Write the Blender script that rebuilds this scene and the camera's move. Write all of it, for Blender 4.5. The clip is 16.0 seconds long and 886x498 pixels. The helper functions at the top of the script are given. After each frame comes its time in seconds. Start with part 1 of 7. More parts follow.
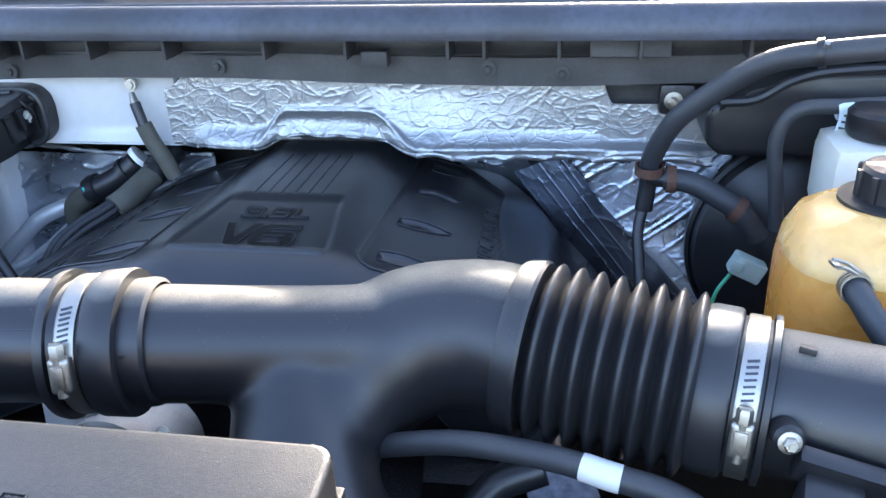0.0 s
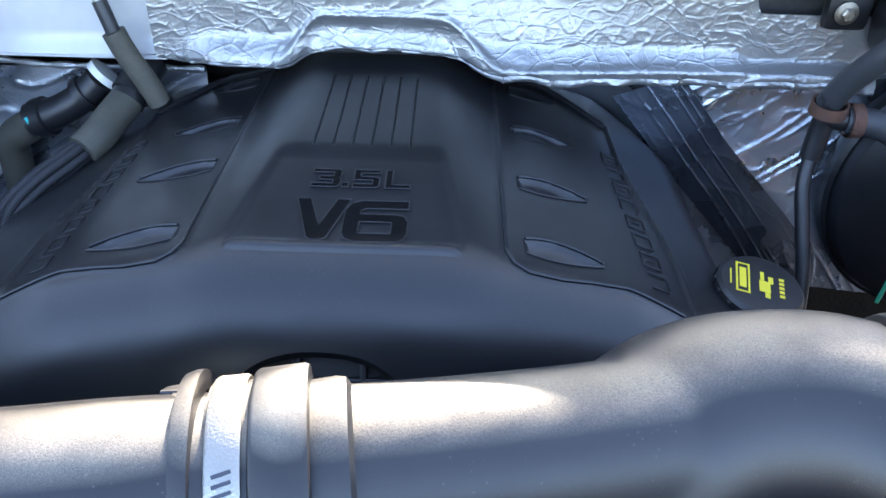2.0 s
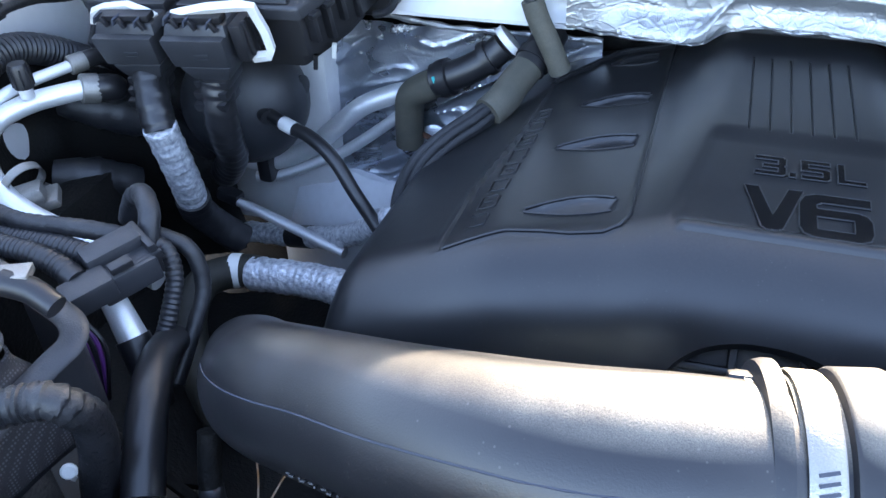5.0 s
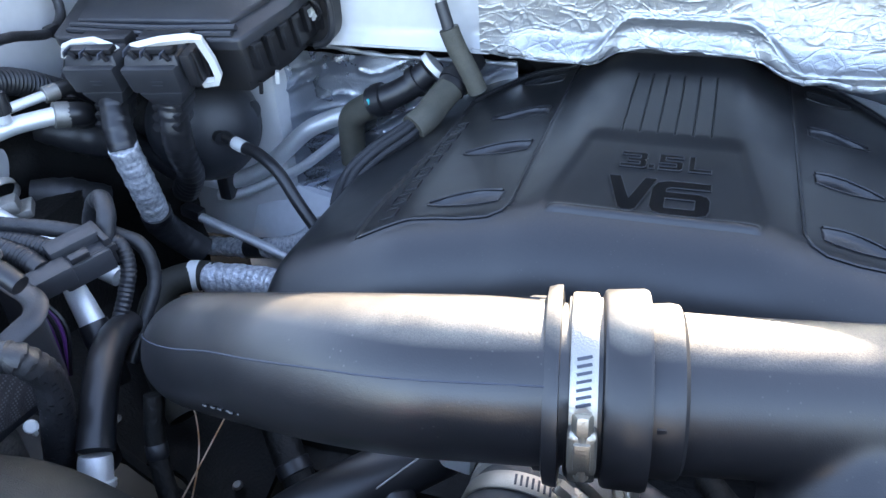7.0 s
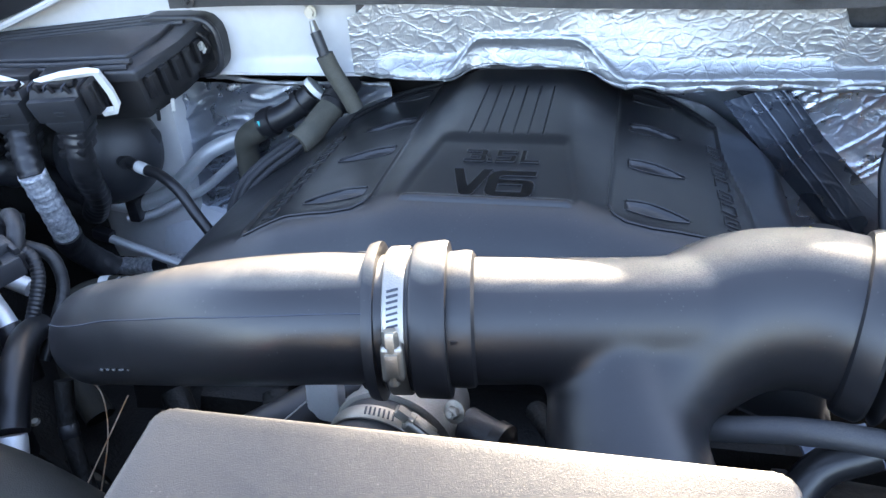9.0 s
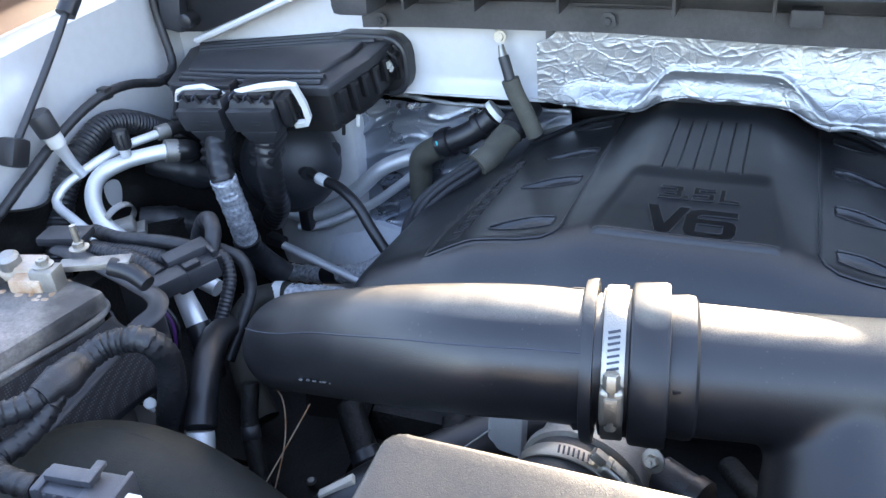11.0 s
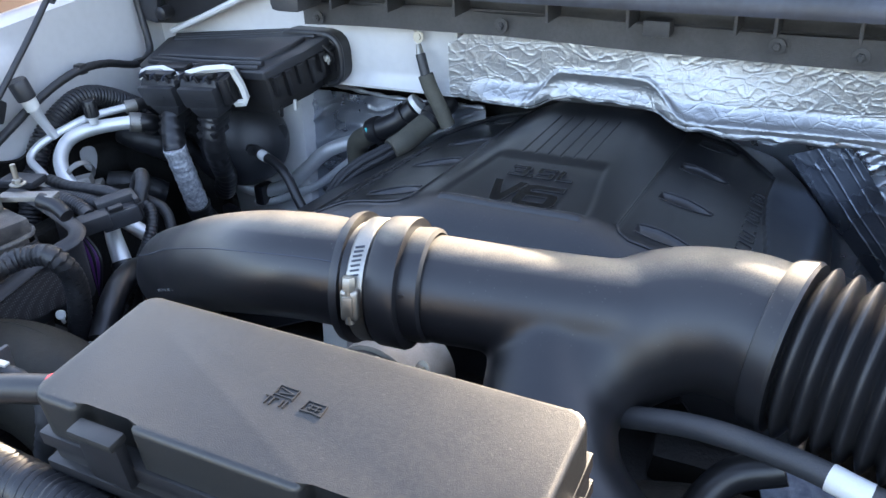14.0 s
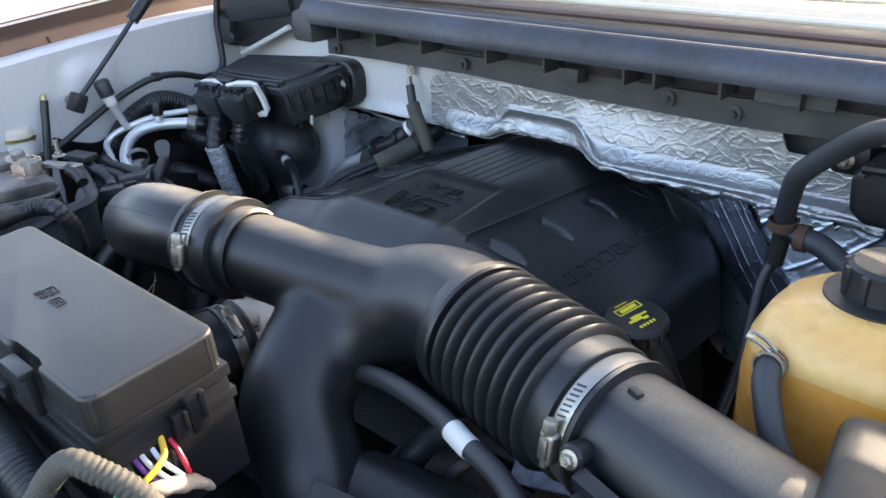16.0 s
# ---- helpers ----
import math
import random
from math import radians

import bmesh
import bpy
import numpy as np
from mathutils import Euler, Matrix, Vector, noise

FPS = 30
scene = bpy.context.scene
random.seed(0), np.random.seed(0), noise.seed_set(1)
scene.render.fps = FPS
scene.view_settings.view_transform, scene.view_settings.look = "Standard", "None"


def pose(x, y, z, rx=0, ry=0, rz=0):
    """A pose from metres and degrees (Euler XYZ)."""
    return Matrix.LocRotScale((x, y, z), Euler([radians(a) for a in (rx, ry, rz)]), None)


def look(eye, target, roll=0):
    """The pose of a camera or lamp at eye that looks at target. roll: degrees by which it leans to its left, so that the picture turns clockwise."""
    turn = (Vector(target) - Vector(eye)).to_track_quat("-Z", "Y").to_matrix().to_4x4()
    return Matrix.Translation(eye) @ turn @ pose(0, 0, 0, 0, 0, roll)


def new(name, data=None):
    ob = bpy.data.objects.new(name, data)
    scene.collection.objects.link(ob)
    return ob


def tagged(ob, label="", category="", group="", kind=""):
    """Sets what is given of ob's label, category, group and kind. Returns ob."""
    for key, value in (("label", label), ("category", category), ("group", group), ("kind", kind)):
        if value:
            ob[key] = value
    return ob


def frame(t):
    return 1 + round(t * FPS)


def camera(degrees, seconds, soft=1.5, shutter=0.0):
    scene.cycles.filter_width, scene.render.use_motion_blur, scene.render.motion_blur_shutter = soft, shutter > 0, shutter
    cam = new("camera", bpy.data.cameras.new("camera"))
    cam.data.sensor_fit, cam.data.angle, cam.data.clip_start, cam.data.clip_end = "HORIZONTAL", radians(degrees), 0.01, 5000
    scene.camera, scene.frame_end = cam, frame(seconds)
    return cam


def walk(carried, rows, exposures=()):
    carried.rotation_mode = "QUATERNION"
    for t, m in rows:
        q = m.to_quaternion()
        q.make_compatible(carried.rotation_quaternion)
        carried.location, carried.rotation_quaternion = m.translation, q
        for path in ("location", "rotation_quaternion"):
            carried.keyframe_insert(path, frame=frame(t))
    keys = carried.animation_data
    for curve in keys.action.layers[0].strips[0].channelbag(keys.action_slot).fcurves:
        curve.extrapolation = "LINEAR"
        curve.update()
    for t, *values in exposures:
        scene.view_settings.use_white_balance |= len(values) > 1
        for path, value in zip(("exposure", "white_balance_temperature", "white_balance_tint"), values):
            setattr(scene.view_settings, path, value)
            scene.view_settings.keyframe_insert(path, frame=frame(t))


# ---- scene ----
cam = camera(56.1, 16.0)
METRES, EYE, TILT, LEAN, TURN = 1.7, 1.42, -25.0, 2.0, 9.4
ROWS = [
    (0.0, 0.0, 0.0, 0.0, -0.0, -0.0, 0.0),
    (0.5, -0.0245, 0.0472, 0.0176, -0.6, -4.39, -0.12),
    (1.0, -0.0825, 0.0944, 0.0385, -3.3, -7.14, 1.06),
    (1.5, -0.1122, 0.1189, 0.0454, -6.74, -9.1, 0.98),
    (2.0, -0.1188, 0.1419, 0.0551, -8.69, -10.14, 0.52),
    (2.5, -0.1372, 0.1766, 0.062, -9.28, -10.45, 0.08),
    (3.0, -0.1485, 0.1824, 0.0637, -6.39, -11.35, 0.03),
    (3.5, -0.1708, 0.1842, 0.063, -2.26, -12.25, -0.68),
    (4.0, -0.1994, 0.1754, 0.0633, 5.1, -12.68, -2.22),
    (6.5, -0.1741, 0.1053, 0.0408, 8.94, -10.69, -4.13),
    (7.0, -0.1525, 0.0912, 0.0419, 7.76, -9.42, -2.39),
    (7.5, -0.1316, 0.0711, 0.0383, 5.91, -8.67, -0.65),
    (8.0, -0.1027, 0.0502, 0.0318, 3.12, -8.2, 0.67),
    (10.5, -0.116, 0.0149, 0.0272, 4.89, -5.05, -1.39),
    (11.0, -0.1441, 0.0295, 0.03, 11.83, -5.75, -3.25),
    (11.5, -0.1588, 0.0344, 0.0313, 13.85, -6.15, -4.01),
    (12.0, -0.1344, 0.0343, 0.0315, 14.31, -6.04, -4.54),
    (12.5, -0.0929, 0.0186, 0.0301, 14.75, -5.74, -5.99),
    (13.0, -0.0747, 0.0152, 0.0187, 15.01, -5.31, -6.47),
    (13.5, -0.0515, 0.0089, 0.0141, 15.47, -4.94, -6.32),
    (14.0, -0.0113, -0.0176, 0.0082, 16.35, -4.46, -6.75),
    (14.5, 0.0366, -0.0497, 0.0001, 17.6, -3.64, -8.45),
    (15.0, 0.0856, -0.0597, 0.0038, 21.03, -3.55, -9.28),
    (15.5, 0.1426, -0.0321, 0.0097, 27.42, -4.18, -11.49),
    (16.0, 0.2114, -0.02, 0.0231, 30.88, -4.17, -13.23),
]
walk(cam, [(t, pose(0, 0, EYE, TILT, LEAN, TURN) @ pose(METRES * x, METRES * y, METRES * z, 90 + pitch, roll, yaw)) for t, x, y, z, yaw, pitch, roll in ROWS],
     exposures=((0.0, 3.3, 6050, 18), (0.5, 3.66, 6100, 18), (1.0, 3.6, 6150, 18), (2.0, 3.42, 6150, 18), (3.0, 3.45, 6250, 18), (4.0, 3.68, 6300, 18), (7.0, 3.7, 6400, 18), (8.0, 3.65, 6450, 18), (10.5, 3.63, 6500, 18), (11.5, 3.38, 6550, 18), (12.5, 3.18, 6550, 18), (13.5, 3.3, 6650, 18), (14.5, 3.02, 6650, 18), (15.5, 2.98, 6700, 18), (16.0, 2.76, 6850, 18)))

# ---------------------------------------------------------------- light
world = bpy.data.worlds.new("sky")
scene.world = world
world.use_nodes = True
wn = world.node_tree.nodes
sky = wn.new("ShaderNodeTexSky")
sky.sky_type = "NISHITA"
sky.sun_disc = False
sky.sun_elevation = radians(17.7)
sky.sun_rotation = radians(5.7)
sky.air_density, sky.dust_density, sky.ozone_density = 0.95, 2.4, 0.6
wn["Background"].inputs["Strength"].default_value = 0.15
world.node_tree.links.new(sky.outputs["Color"], wn["Background"].inputs["Color"])
SUN_FROM = Vector((0.1, 1.0, 0.32)).normalized()
sun = new("sun", bpy.data.lights.new("sun", "SUN"))
sun.data.energy, sun.data.angle, sun.data.color = 3.1, radians(0.5), (1.0, 0.87, 0.64)
sun.matrix_world = look(SUN_FROM * 6, (0, 0, 0))


# ---------------------------------------------------------------- materials
def mat(name, base, rough=0.5, metal=0.0, grain=0.0, grain_size=900.0, mottle=0.0, mottle_size=9.0, tint=None,
        dust=0.0, dust_colour=(0.30, 0.26, 0.20), dust_size=30.0, rough_var=0.08, spec=0.5, crumple=0.0, crumple_size=40.0,
        coat=0.0, trans=0.0, sss=0.0, settled=0.0, cells=0.0, cell_size=24.0, weave=0.0, specks=0.0):
    """A node material: base colour varied at two scales, dust on upward faces, grain and crumple as relief."""
    m = bpy.data.materials.new(name)
    m.use_nodes = True
    n, l = m.node_tree.nodes, m.node_tree.links
    p = n["Principled BSDF"]
    co = n.new("ShaderNodeTexCoord").outputs["Object"]

    def noise_tex(scale, detail=4.0):
        t = n.new("ShaderNodeTexNoise")
        t.inputs["Scale"].default_value, t.inputs["Detail"].default_value = scale, detail
        l.new(co, t.inputs["Vector"])
        return t.outputs["Fac"]

    def mix(fac, a, b):
        x = n.new("ShaderNodeMix")
        x.data_type = "RGBA"
        if isinstance(fac, float):
            x.inputs["Factor"].default_value = fac
        else:
            l.new(fac, x.inputs["Factor"])
        for sock, v in ((x.inputs[6], a), (x.inputs[7], b)):
            if isinstance(v, tuple):
                sock.default_value = (*v, 1.0)
            else:
                l.new(v, sock)
        return x.outputs[2]

    def ramp(fac, lo, hi):
        r = n.new("ShaderNodeMapRange")
        r.inputs["From Min"].default_value, r.inputs["From Max"].default_value = lo, hi
        l.new(fac, r.inputs["Value"])
        return r.outputs["Result"]

    def times(a, b):
        x = n.new("ShaderNodeMath")
        x.operation = "MULTIPLY"
        for sock, v in ((x.inputs[0], a), (x.inputs[1], b)):
            if isinstance(v, float):
                sock.default_value = v
            else:
                l.new(v, sock)
        return x.outputs[0]

    colour = base
    if mottle:
        other = tint or tuple(min(1.0, c * 1.6 + 0.003) for c in base)
        colour = mix(times(ramp(noise_tex(mottle_size), 0.35, 0.75), mottle), colour, other)
        colour = mix(times(ramp(noise_tex(mottle_size * 14, 6), 0.4, 0.8), mottle * 0.6), colour, tuple(c * 0.6 for c in base))
    roughness = None
    if dust or settled:
        nrm = n.new("ShaderNodeNewGeometry").outputs["Normal"]
        sep = n.new("ShaderNodeSeparateXYZ")
        l.new(nrm, sep.inputs[0])
        up = ramp(sep.outputs["Z"], 0.86 if settled else 0.25, 1.0 if settled else 0.95)
        patch = ramp(noise_tex(dust_size, 7), 0.25, 0.8)
        fine = ramp(noise_tex(dust_size * 40, 3), 0.35, 0.7)
        if settled:
            amount = times(times(times(up, ramp(noise_tex(dust_size, 7), -0.15, 0.8)), ramp(noise_tex(dust_size * 40, 3), 0.05, 0.75)), settled)
        else:
            amount = times(times(times(up, patch), fine), dust)
        colour = mix(amount, colour, dust_colour)
        ad = n.new("ShaderNodeMath")
        ad.operation = "MULTIPLY_ADD"
        l.new(amount, ad.inputs[0])
        ad.inputs[1].default_value, ad.inputs[2].default_value = 0.5, rough
        roughness = ad.outputs[0]
    if weave:
        wv = n.new("ShaderNodeTexVoronoi")
        wv.inputs["Scale"].default_value, wv.inputs["Randomness"].default_value = weave, 0.0
        l.new(co, wv.inputs["Vector"])
        dots = ramp(wv.outputs["Distance"], 0.42, 0.22)
        colour = mix(times(dots, 0.8), colour, tuple(c * 5.0 for c in base))
    if specks:
        sp = n.new("ShaderNodeTexVoronoi")
        sp.inputs["Scale"].default_value = 230.0
        l.new(co, sp.inputs["Vector"])
        dot = times(ramp(sp.outputs["Distance"], 0.16, 0.09), ramp(noise_tex(40.0, 2), 0.52, 0.60))
        colour = mix(times(dot, specks), colour, (0.30, 0.28, 0.25))
    if isinstance(colour, tuple):
        p.inputs["Base Color"].default_value = (*colour, 1.0)
    else:
        l.new(colour, p.inputs["Base Color"])
    if rough_var:
        va = n.new("ShaderNodeMath")
        va.operation = "MULTIPLY_ADD"
        l.new(ramp(noise_tex(22.0, 5), 0.3, 0.7), va.inputs[0])
        va.inputs[1].default_value = rough_var
        if roughness is None:
            va.inputs[2].default_value = rough - rough_var * 0.5
        else:
            l.new(roughness, va.inputs[2])
        roughness = va.outputs[0]
    if roughness is None:
        p.inputs["Roughness"].default_value = rough
    else:
        l.new(roughness, p.inputs["Roughness"])
    p.inputs["Metallic"].default_value = metal
    p.inputs["Specular IOR Level"].default_value = spec
    p.inputs["Coat Weight"].default_value = coat
    p.inputs["Coat Roughness"].default_value = 0.08
    p.inputs["Transmission Weight"].default_value = trans
    if sss:
        p.inputs["Subsurface Weight"].default_value = sss
        p.inputs["Subsurface Radius"].default_value = (0.03, 0.018, 0.006)
        p.inputs["Subsurface Scale"].default_value = 1.0
    last = None
    if cells:
        for size, depth, stretch in ((cell_size, cells, (1.0, 1.0, 1.6)), (cell_size * 2.4, cells * 0.5, (1.3, 1.0, 0.8)), (cell_size * 0.8, cells * 0.5, (0.25, 1.0, 2.2))):
            mp = n.new("ShaderNodeMapping")
            mp.inputs["Scale"].default_value = stretch
            mp.inputs["Rotation"].default_value = (0.0, 0.35 * (stretch[0] - 0.6), 0.0)
            wob = n.new("ShaderNodeTexNoise")
            wob.inputs["Scale"].default_value = 9.0
            l.new(co, wob.inputs["Vector"])
            sh = n.new("ShaderNodeMix")
            sh.data_type = "RGBA"
            sh.inputs["Factor"].default_value = 0.06
            l.new(co, sh.inputs[6])
            l.new(wob.outputs["Color"], sh.inputs[7])
            l.new(sh.outputs[2], mp.inputs["Vector"])
            vo = n.new("ShaderNodeTexVoronoi")
            vo.feature = "DISTANCE_TO_EDGE"
            vo.inputs["Scale"].default_value = size
            l.new(mp.outputs["Vector"], vo.inputs["Vector"])
            b = n.new("ShaderNodeBump")
            b.inputs["Strength"].default_value, b.inputs["Distance"].default_value = 1.0, depth
            l.new(ramp(vo.outputs["Distance"], 0.06, 0.0), b.inputs["Height"])
            if last:
                l.new(last, b.inputs["Normal"])
            last = b.outputs["Normal"]
    for size, depth in ((grain_size, grain), (crumple_size, crumple)):
        if depth:
            b = n.new("ShaderNodeBump")
            b.inputs["Strength"].default_value, b.inputs["Distance"].default_value = 1.0, depth
            l.new(noise_tex(size, 3), b.inputs["Height"])
            if last:
                l.new(last, b.inputs["Normal"])
            last = b.outputs["Normal"]
    if last:
        l.new(last, p.inputs["Normal"])
    return m


COVER = mat("moulded black cover plastic", (0.0098, 0.0104, 0.0120), 0.29, grain=0.00005, grain_size=1400, mottle=0.4, dust=0.03, dust_size=14, specks=0.06, spec=0.6)
DUSTY_TUBE = mat("dusty black duct plastic", (0.0100, 0.0100, 0.0115), 0.29, grain=0.00010, grain_size=1100, mottle=0.4, settled=0.95, dust_size=48, dust_colour=(0.34, 0.305, 0.245), specks=0.15, spec=0.6)
BELLOWS = mat("dusty bellows rubber", (0.0115, 0.0115, 0.0130), 0.38, grain=0.00006, mottle=0.5, settled=1.0, dust_size=60, dust_colour=(0.36, 0.33, 0.27))
GLOSS = mat("smooth black letter face", (0.0035, 0.0036, 0.0042), 0.22, mottle=0.3)
STICKER = mat("dark blue printed sticker", (0.06, 0.08, 0.12), 0.45, mottle=0.8, tint=(0.22, 0.25, 0.30), mottle_size=120)
TUBE = mat("satin black duct plastic", (0.0100, 0.0100, 0.0115), 0.35, grain=0.00009, grain_size=1300, mottle=0.4, settled=0.9, dust_size=30, specks=0.08, spec=0.60)
RUBBER = mat("black rubber", (0.0110, 0.0110, 0.0125), 0.31, grain=0.00006, grain_size=900, mottle=0.5, dust=0.06, dust_size=40)
HOSE = mat("grey black hose rubber", (0.022, 0.024, 0.028), 0.50, grain=0.0002, mottle=0.5, dust=0.2)
DUSTY = mat("olive dusty hose rubber", (0.060, 0.058, 0.046), 0.7, grain=0.0004, mottle=0.7, tint=(0.11, 0.10, 0.075), mottle_size=40)
LID = mat("leather grained black lid plastic", (0.014, 0.014, 0.0135), 0.36, grain=0.00018, grain_size=1500, mottle=0.5, dust=0.12, specks=0.12, spec=0.6, dust_size=9, dust_colour=(0.17, 0.165, 0.13))
BLACK = mat("plain black plastic", (0.0105, 0.0105, 0.0122), 0.36, grain=0.00008, mottle=0.4, dust=0.06)
GREY = mat("charcoal grey plastic", (0.020, 0.021, 0.0245), 0.40, grain=0.0002, mottle=0.5, dust=0.15)
COWL = mat("weathered grey cowl plastic", (0.032, 0.032, 0.034), 0.5, grain=0.0004, mottle=0.8, tint=(0.075, 0.072, 0.072), mottle_size=16, dust=0.35, dust_colour=(0.22, 0.20, 0.17))
SEAL = mat("cowl weatherstrip rubber", (0.018, 0.019, 0.024), 0.42, grain=0.0002, mottle=0.9, tint=(0.055, 0.062, 0.085), mottle_size=9, dust=0.10)
WHITE = mat("white body paint", (0.555, 0.555, 0.56), 0.32, mottle=0.25, tint=(0.46, 0.45, 0.44), mottle_size=6, coat=0.3)
DULL = mat("dull white primer", (0.58, 0.60, 0.64), 0.5, mottle=0.35, tint=(0.44, 0.43, 0.42), mottle_size=8)
FOIL = mat("crinkled aluminium foil", (0.37, 0.375, 0.38), 0.42, 0.80, crumple=0.00008, crumple_size=110, grain=0.00022, grain_size=600, rough_var=0.16, cells=0.00026, cell_size=34)
FOIL2 = mat("dark creased foil sheet", (0.42, 0.45, 0.51), 0.30, 0.92, crumple=0.00016, crumple_size=90, grain=0.0002, grain_size=420, rough_var=0.2, cells=0.00012, cell_size=17)
ALU = mat("matte aluminium pipe", (0.72, 0.73, 0.74), 0.46, 0.65, grain=0.0002, mottle=0.3, tint=(0.55, 0.55, 0.55), mottle_size=40)
STEEL = mat("bright steel", (0.40, 0.38, 0.335), 0.40, 1.0, grain=0.0003, mottle=0.6, tint=(0.42, 0.39, 0.34), mottle_size=90, rough_var=0.15)
DULLSTEEL = mat("dull cast metal", (0.34, 0.33, 0.31), 0.45, 0.8, grain=0.0006, mottle=0.7, tint=(0.20, 0.19, 0.17), mottle_size=50)
RUST = mat("rusty steel", (0.115, 0.055, 0.034), 0.75, 0.3, grain=0.0008, mottle=0.9, tint=(0.09, 0.05, 0.04), mottle_size=90)
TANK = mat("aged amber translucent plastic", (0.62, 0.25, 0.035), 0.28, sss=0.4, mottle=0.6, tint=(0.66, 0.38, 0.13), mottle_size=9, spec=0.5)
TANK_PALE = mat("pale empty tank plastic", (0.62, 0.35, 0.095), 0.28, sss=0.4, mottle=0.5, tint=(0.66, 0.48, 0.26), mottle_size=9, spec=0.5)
MILK = mat("milky white plastic", (0.56, 0.56, 0.52), 0.35, sss=0.3, mottle=0.3, tint=(0.60, 0.58, 0.50))
NYLON = mat("white nylon", (0.62, 0.62, 0.60), 0.4, mottle=0.3, tint=(0.6, 0.58, 0.52), mottle_size=60)
YELLOW = mat("yellow print", (0.72, 0.60, 0.03), 0.5, mottle=0.3)
TEAL = mat("teal paint mark", (0.02, 0.42, 0.42), 0.5)
RED = mat("red plastic", (0.62, 0.03, 0.05), 0.4, mottle=0.3)
GREEN = mat("green connector plastic", (0.27, 0.34, 0.31), 0.5, mottle=0.3)
GOLD = mat("gold chromate steel", (0.50, 0.37, 0.16), 0.35, 0.9, mottle=0.5)
LOOM = mat("split loom conduit", (0.016, 0.0165, 0.019), 0.36, mottle=0.5, dust=0.05)
CLOTH = mat("cloth harness tape", (0.0105, 0.0108, 0.0125), 0.40, grain=0.0004, grain_size=700, mottle=0.7, tint=(0.026, 0.026, 0.030), mottle_size=45, dust=0.12, dust_size=60)
BRAID = mat("braided sleeve", (0.013, 0.0135, 0.016), 0.5, grain=0.0010, grain_size=1100, mottle=0.4)
FOILWRAP = mat("foil wrapped sleeve", (0.74, 0.75, 0.77), 0.36, 0.40, grain=0.0014, grain_size=330, crumple=0.0022, crumple_size=120, mottle=0.95, tint=(0.16, 0.18, 0.23), mottle_size=210)
BATTERY = mat("stained battery case", (0.026, 0.026, 0.028), 0.42, grain=0.0003, mottle=1.0, tint=(0.24, 0.22, 0.20), mottle_size=26, dust=0.25, dust_size=50, specks=0.3)
BATWRAP = mat("woven battery jacket", (0.016, 0.016, 0.018), 0.75, grain=0.0006, grain_size=500, mottle=0.4, weave=420.0)
CORRODE = mat("corroded terminal grease", (0.34, 0.17, 0.07), 0.6, grain=0.001, grain_size=300, mottle=0.9, tint=(0.60, 0.52, 0.42), mottle_size=70)
STAINED = mat("stained terminal plastic", (0.46, 0.42, 0.36), 0.5, grain=0.0005, grain_size=300, mottle=0.9, tint=(0.26, 0.15, 0.075), mottle_size=45)
CONNECTOR = mat("slate connector plastic", (0.050, 0.053, 0.062), 0.38, grain=0.0002, mottle=0.5, dust=0.15, specks=0.2)
# foil with the dark surroundings it mirrors put into its base colour
DARKFOIL = mat("foil flap darkened for dark reflections", (0.11, 0.125, 0.155), 0.30, 0.9, crumple=0.00012, crumple_size=90, grain=0.0002, grain_size=420, rough_var=0.2)
BROWN = mat("brown fender moulding", (0.075, 0.045, 0.035), 0.45, mottle=0.4)
# near-black: grime plus the shade of the bay's depths put into the colour
SHADED_GRIME = mat("grimy metal darkened for shade", (0.0050, 0.0050, 0.0046), 0.6, grain=0.0012, grain_size=240, mottle=0.8, tint=(0.012, 0.010, 0.008), mottle_size=28, spec=0.25)
# bay floor colour: almost no reflection, painted as deep shade
FLOOR_SHADE = mat("near-black bay floor shade", (0.004, 0.004, 0.004), 0.85, mottle=0.5, spec=0.1)
CONCRETE = mat("sunlit pale concrete", (0.40, 0.395, 0.385), 0.85, grain=0.003, grain_size=60, mottle=0.5, tint=(0.42, 0.40, 0.37), mottle_size=1.5)
CREAM = mat("sand coloured trim", (0.55, 0.50, 0.42), 0.6, mottle=0.3)
OLDHOSE = mat("old charcoal hose rubber", (0.018, 0.0175, 0.0145), 0.58, grain=0.0004, mottle=0.8, tint=(0.040, 0.037, 0.027), mottle_size=12, dust=0.015, spec=0.3)
LABEL = mat("pale blue paper label", (0.50, 0.58, 0.66), 0.6, mottle=0.3)
INK = mat("dark print", (0.03, 0.035, 0.05), 0.6)
GLASS = mat("tinted windscreen glass", (0.40, 0.46, 0.46), 0.04, spec=0.6, trans=0.85, rough_var=0.0)
LENS_GREEN = mat("green wire insulation", (0.03, 0.30, 0.16), 0.4)
WIRE_YELLOW = mat("yellow wire insulation", (0.70, 0.42, 0.02), 0.4)
WIRE_PURPLE = mat("purple wire insulation", (0.14, 0.04, 0.20), 0.4)


# ---------------------------------------------------------------- building helpers
def empty(name, base):
    e = new(name)
    e.location = base
    e.empty_display_size = 0.02
    return e


def link_mesh(name, bm, material, smooth=True):
    bm.normal_update()
    me = bpy.data.meshes.new(name)
    bm.to_mesh(me)
    bm.free()
    if smooth:
        me.polygons.foreach_set("use_smooth", [True] * len(me.polygons))
        me.set_sharp_from_angle(angle=radians(38))
    me.materials.append(material)
    return new(name, me)


def world_of(ob):
    m = Matrix.Translation(ob.location)
    return world_of(ob.parent) @ ob.matrix_parent_inverse @ m if ob.parent else m


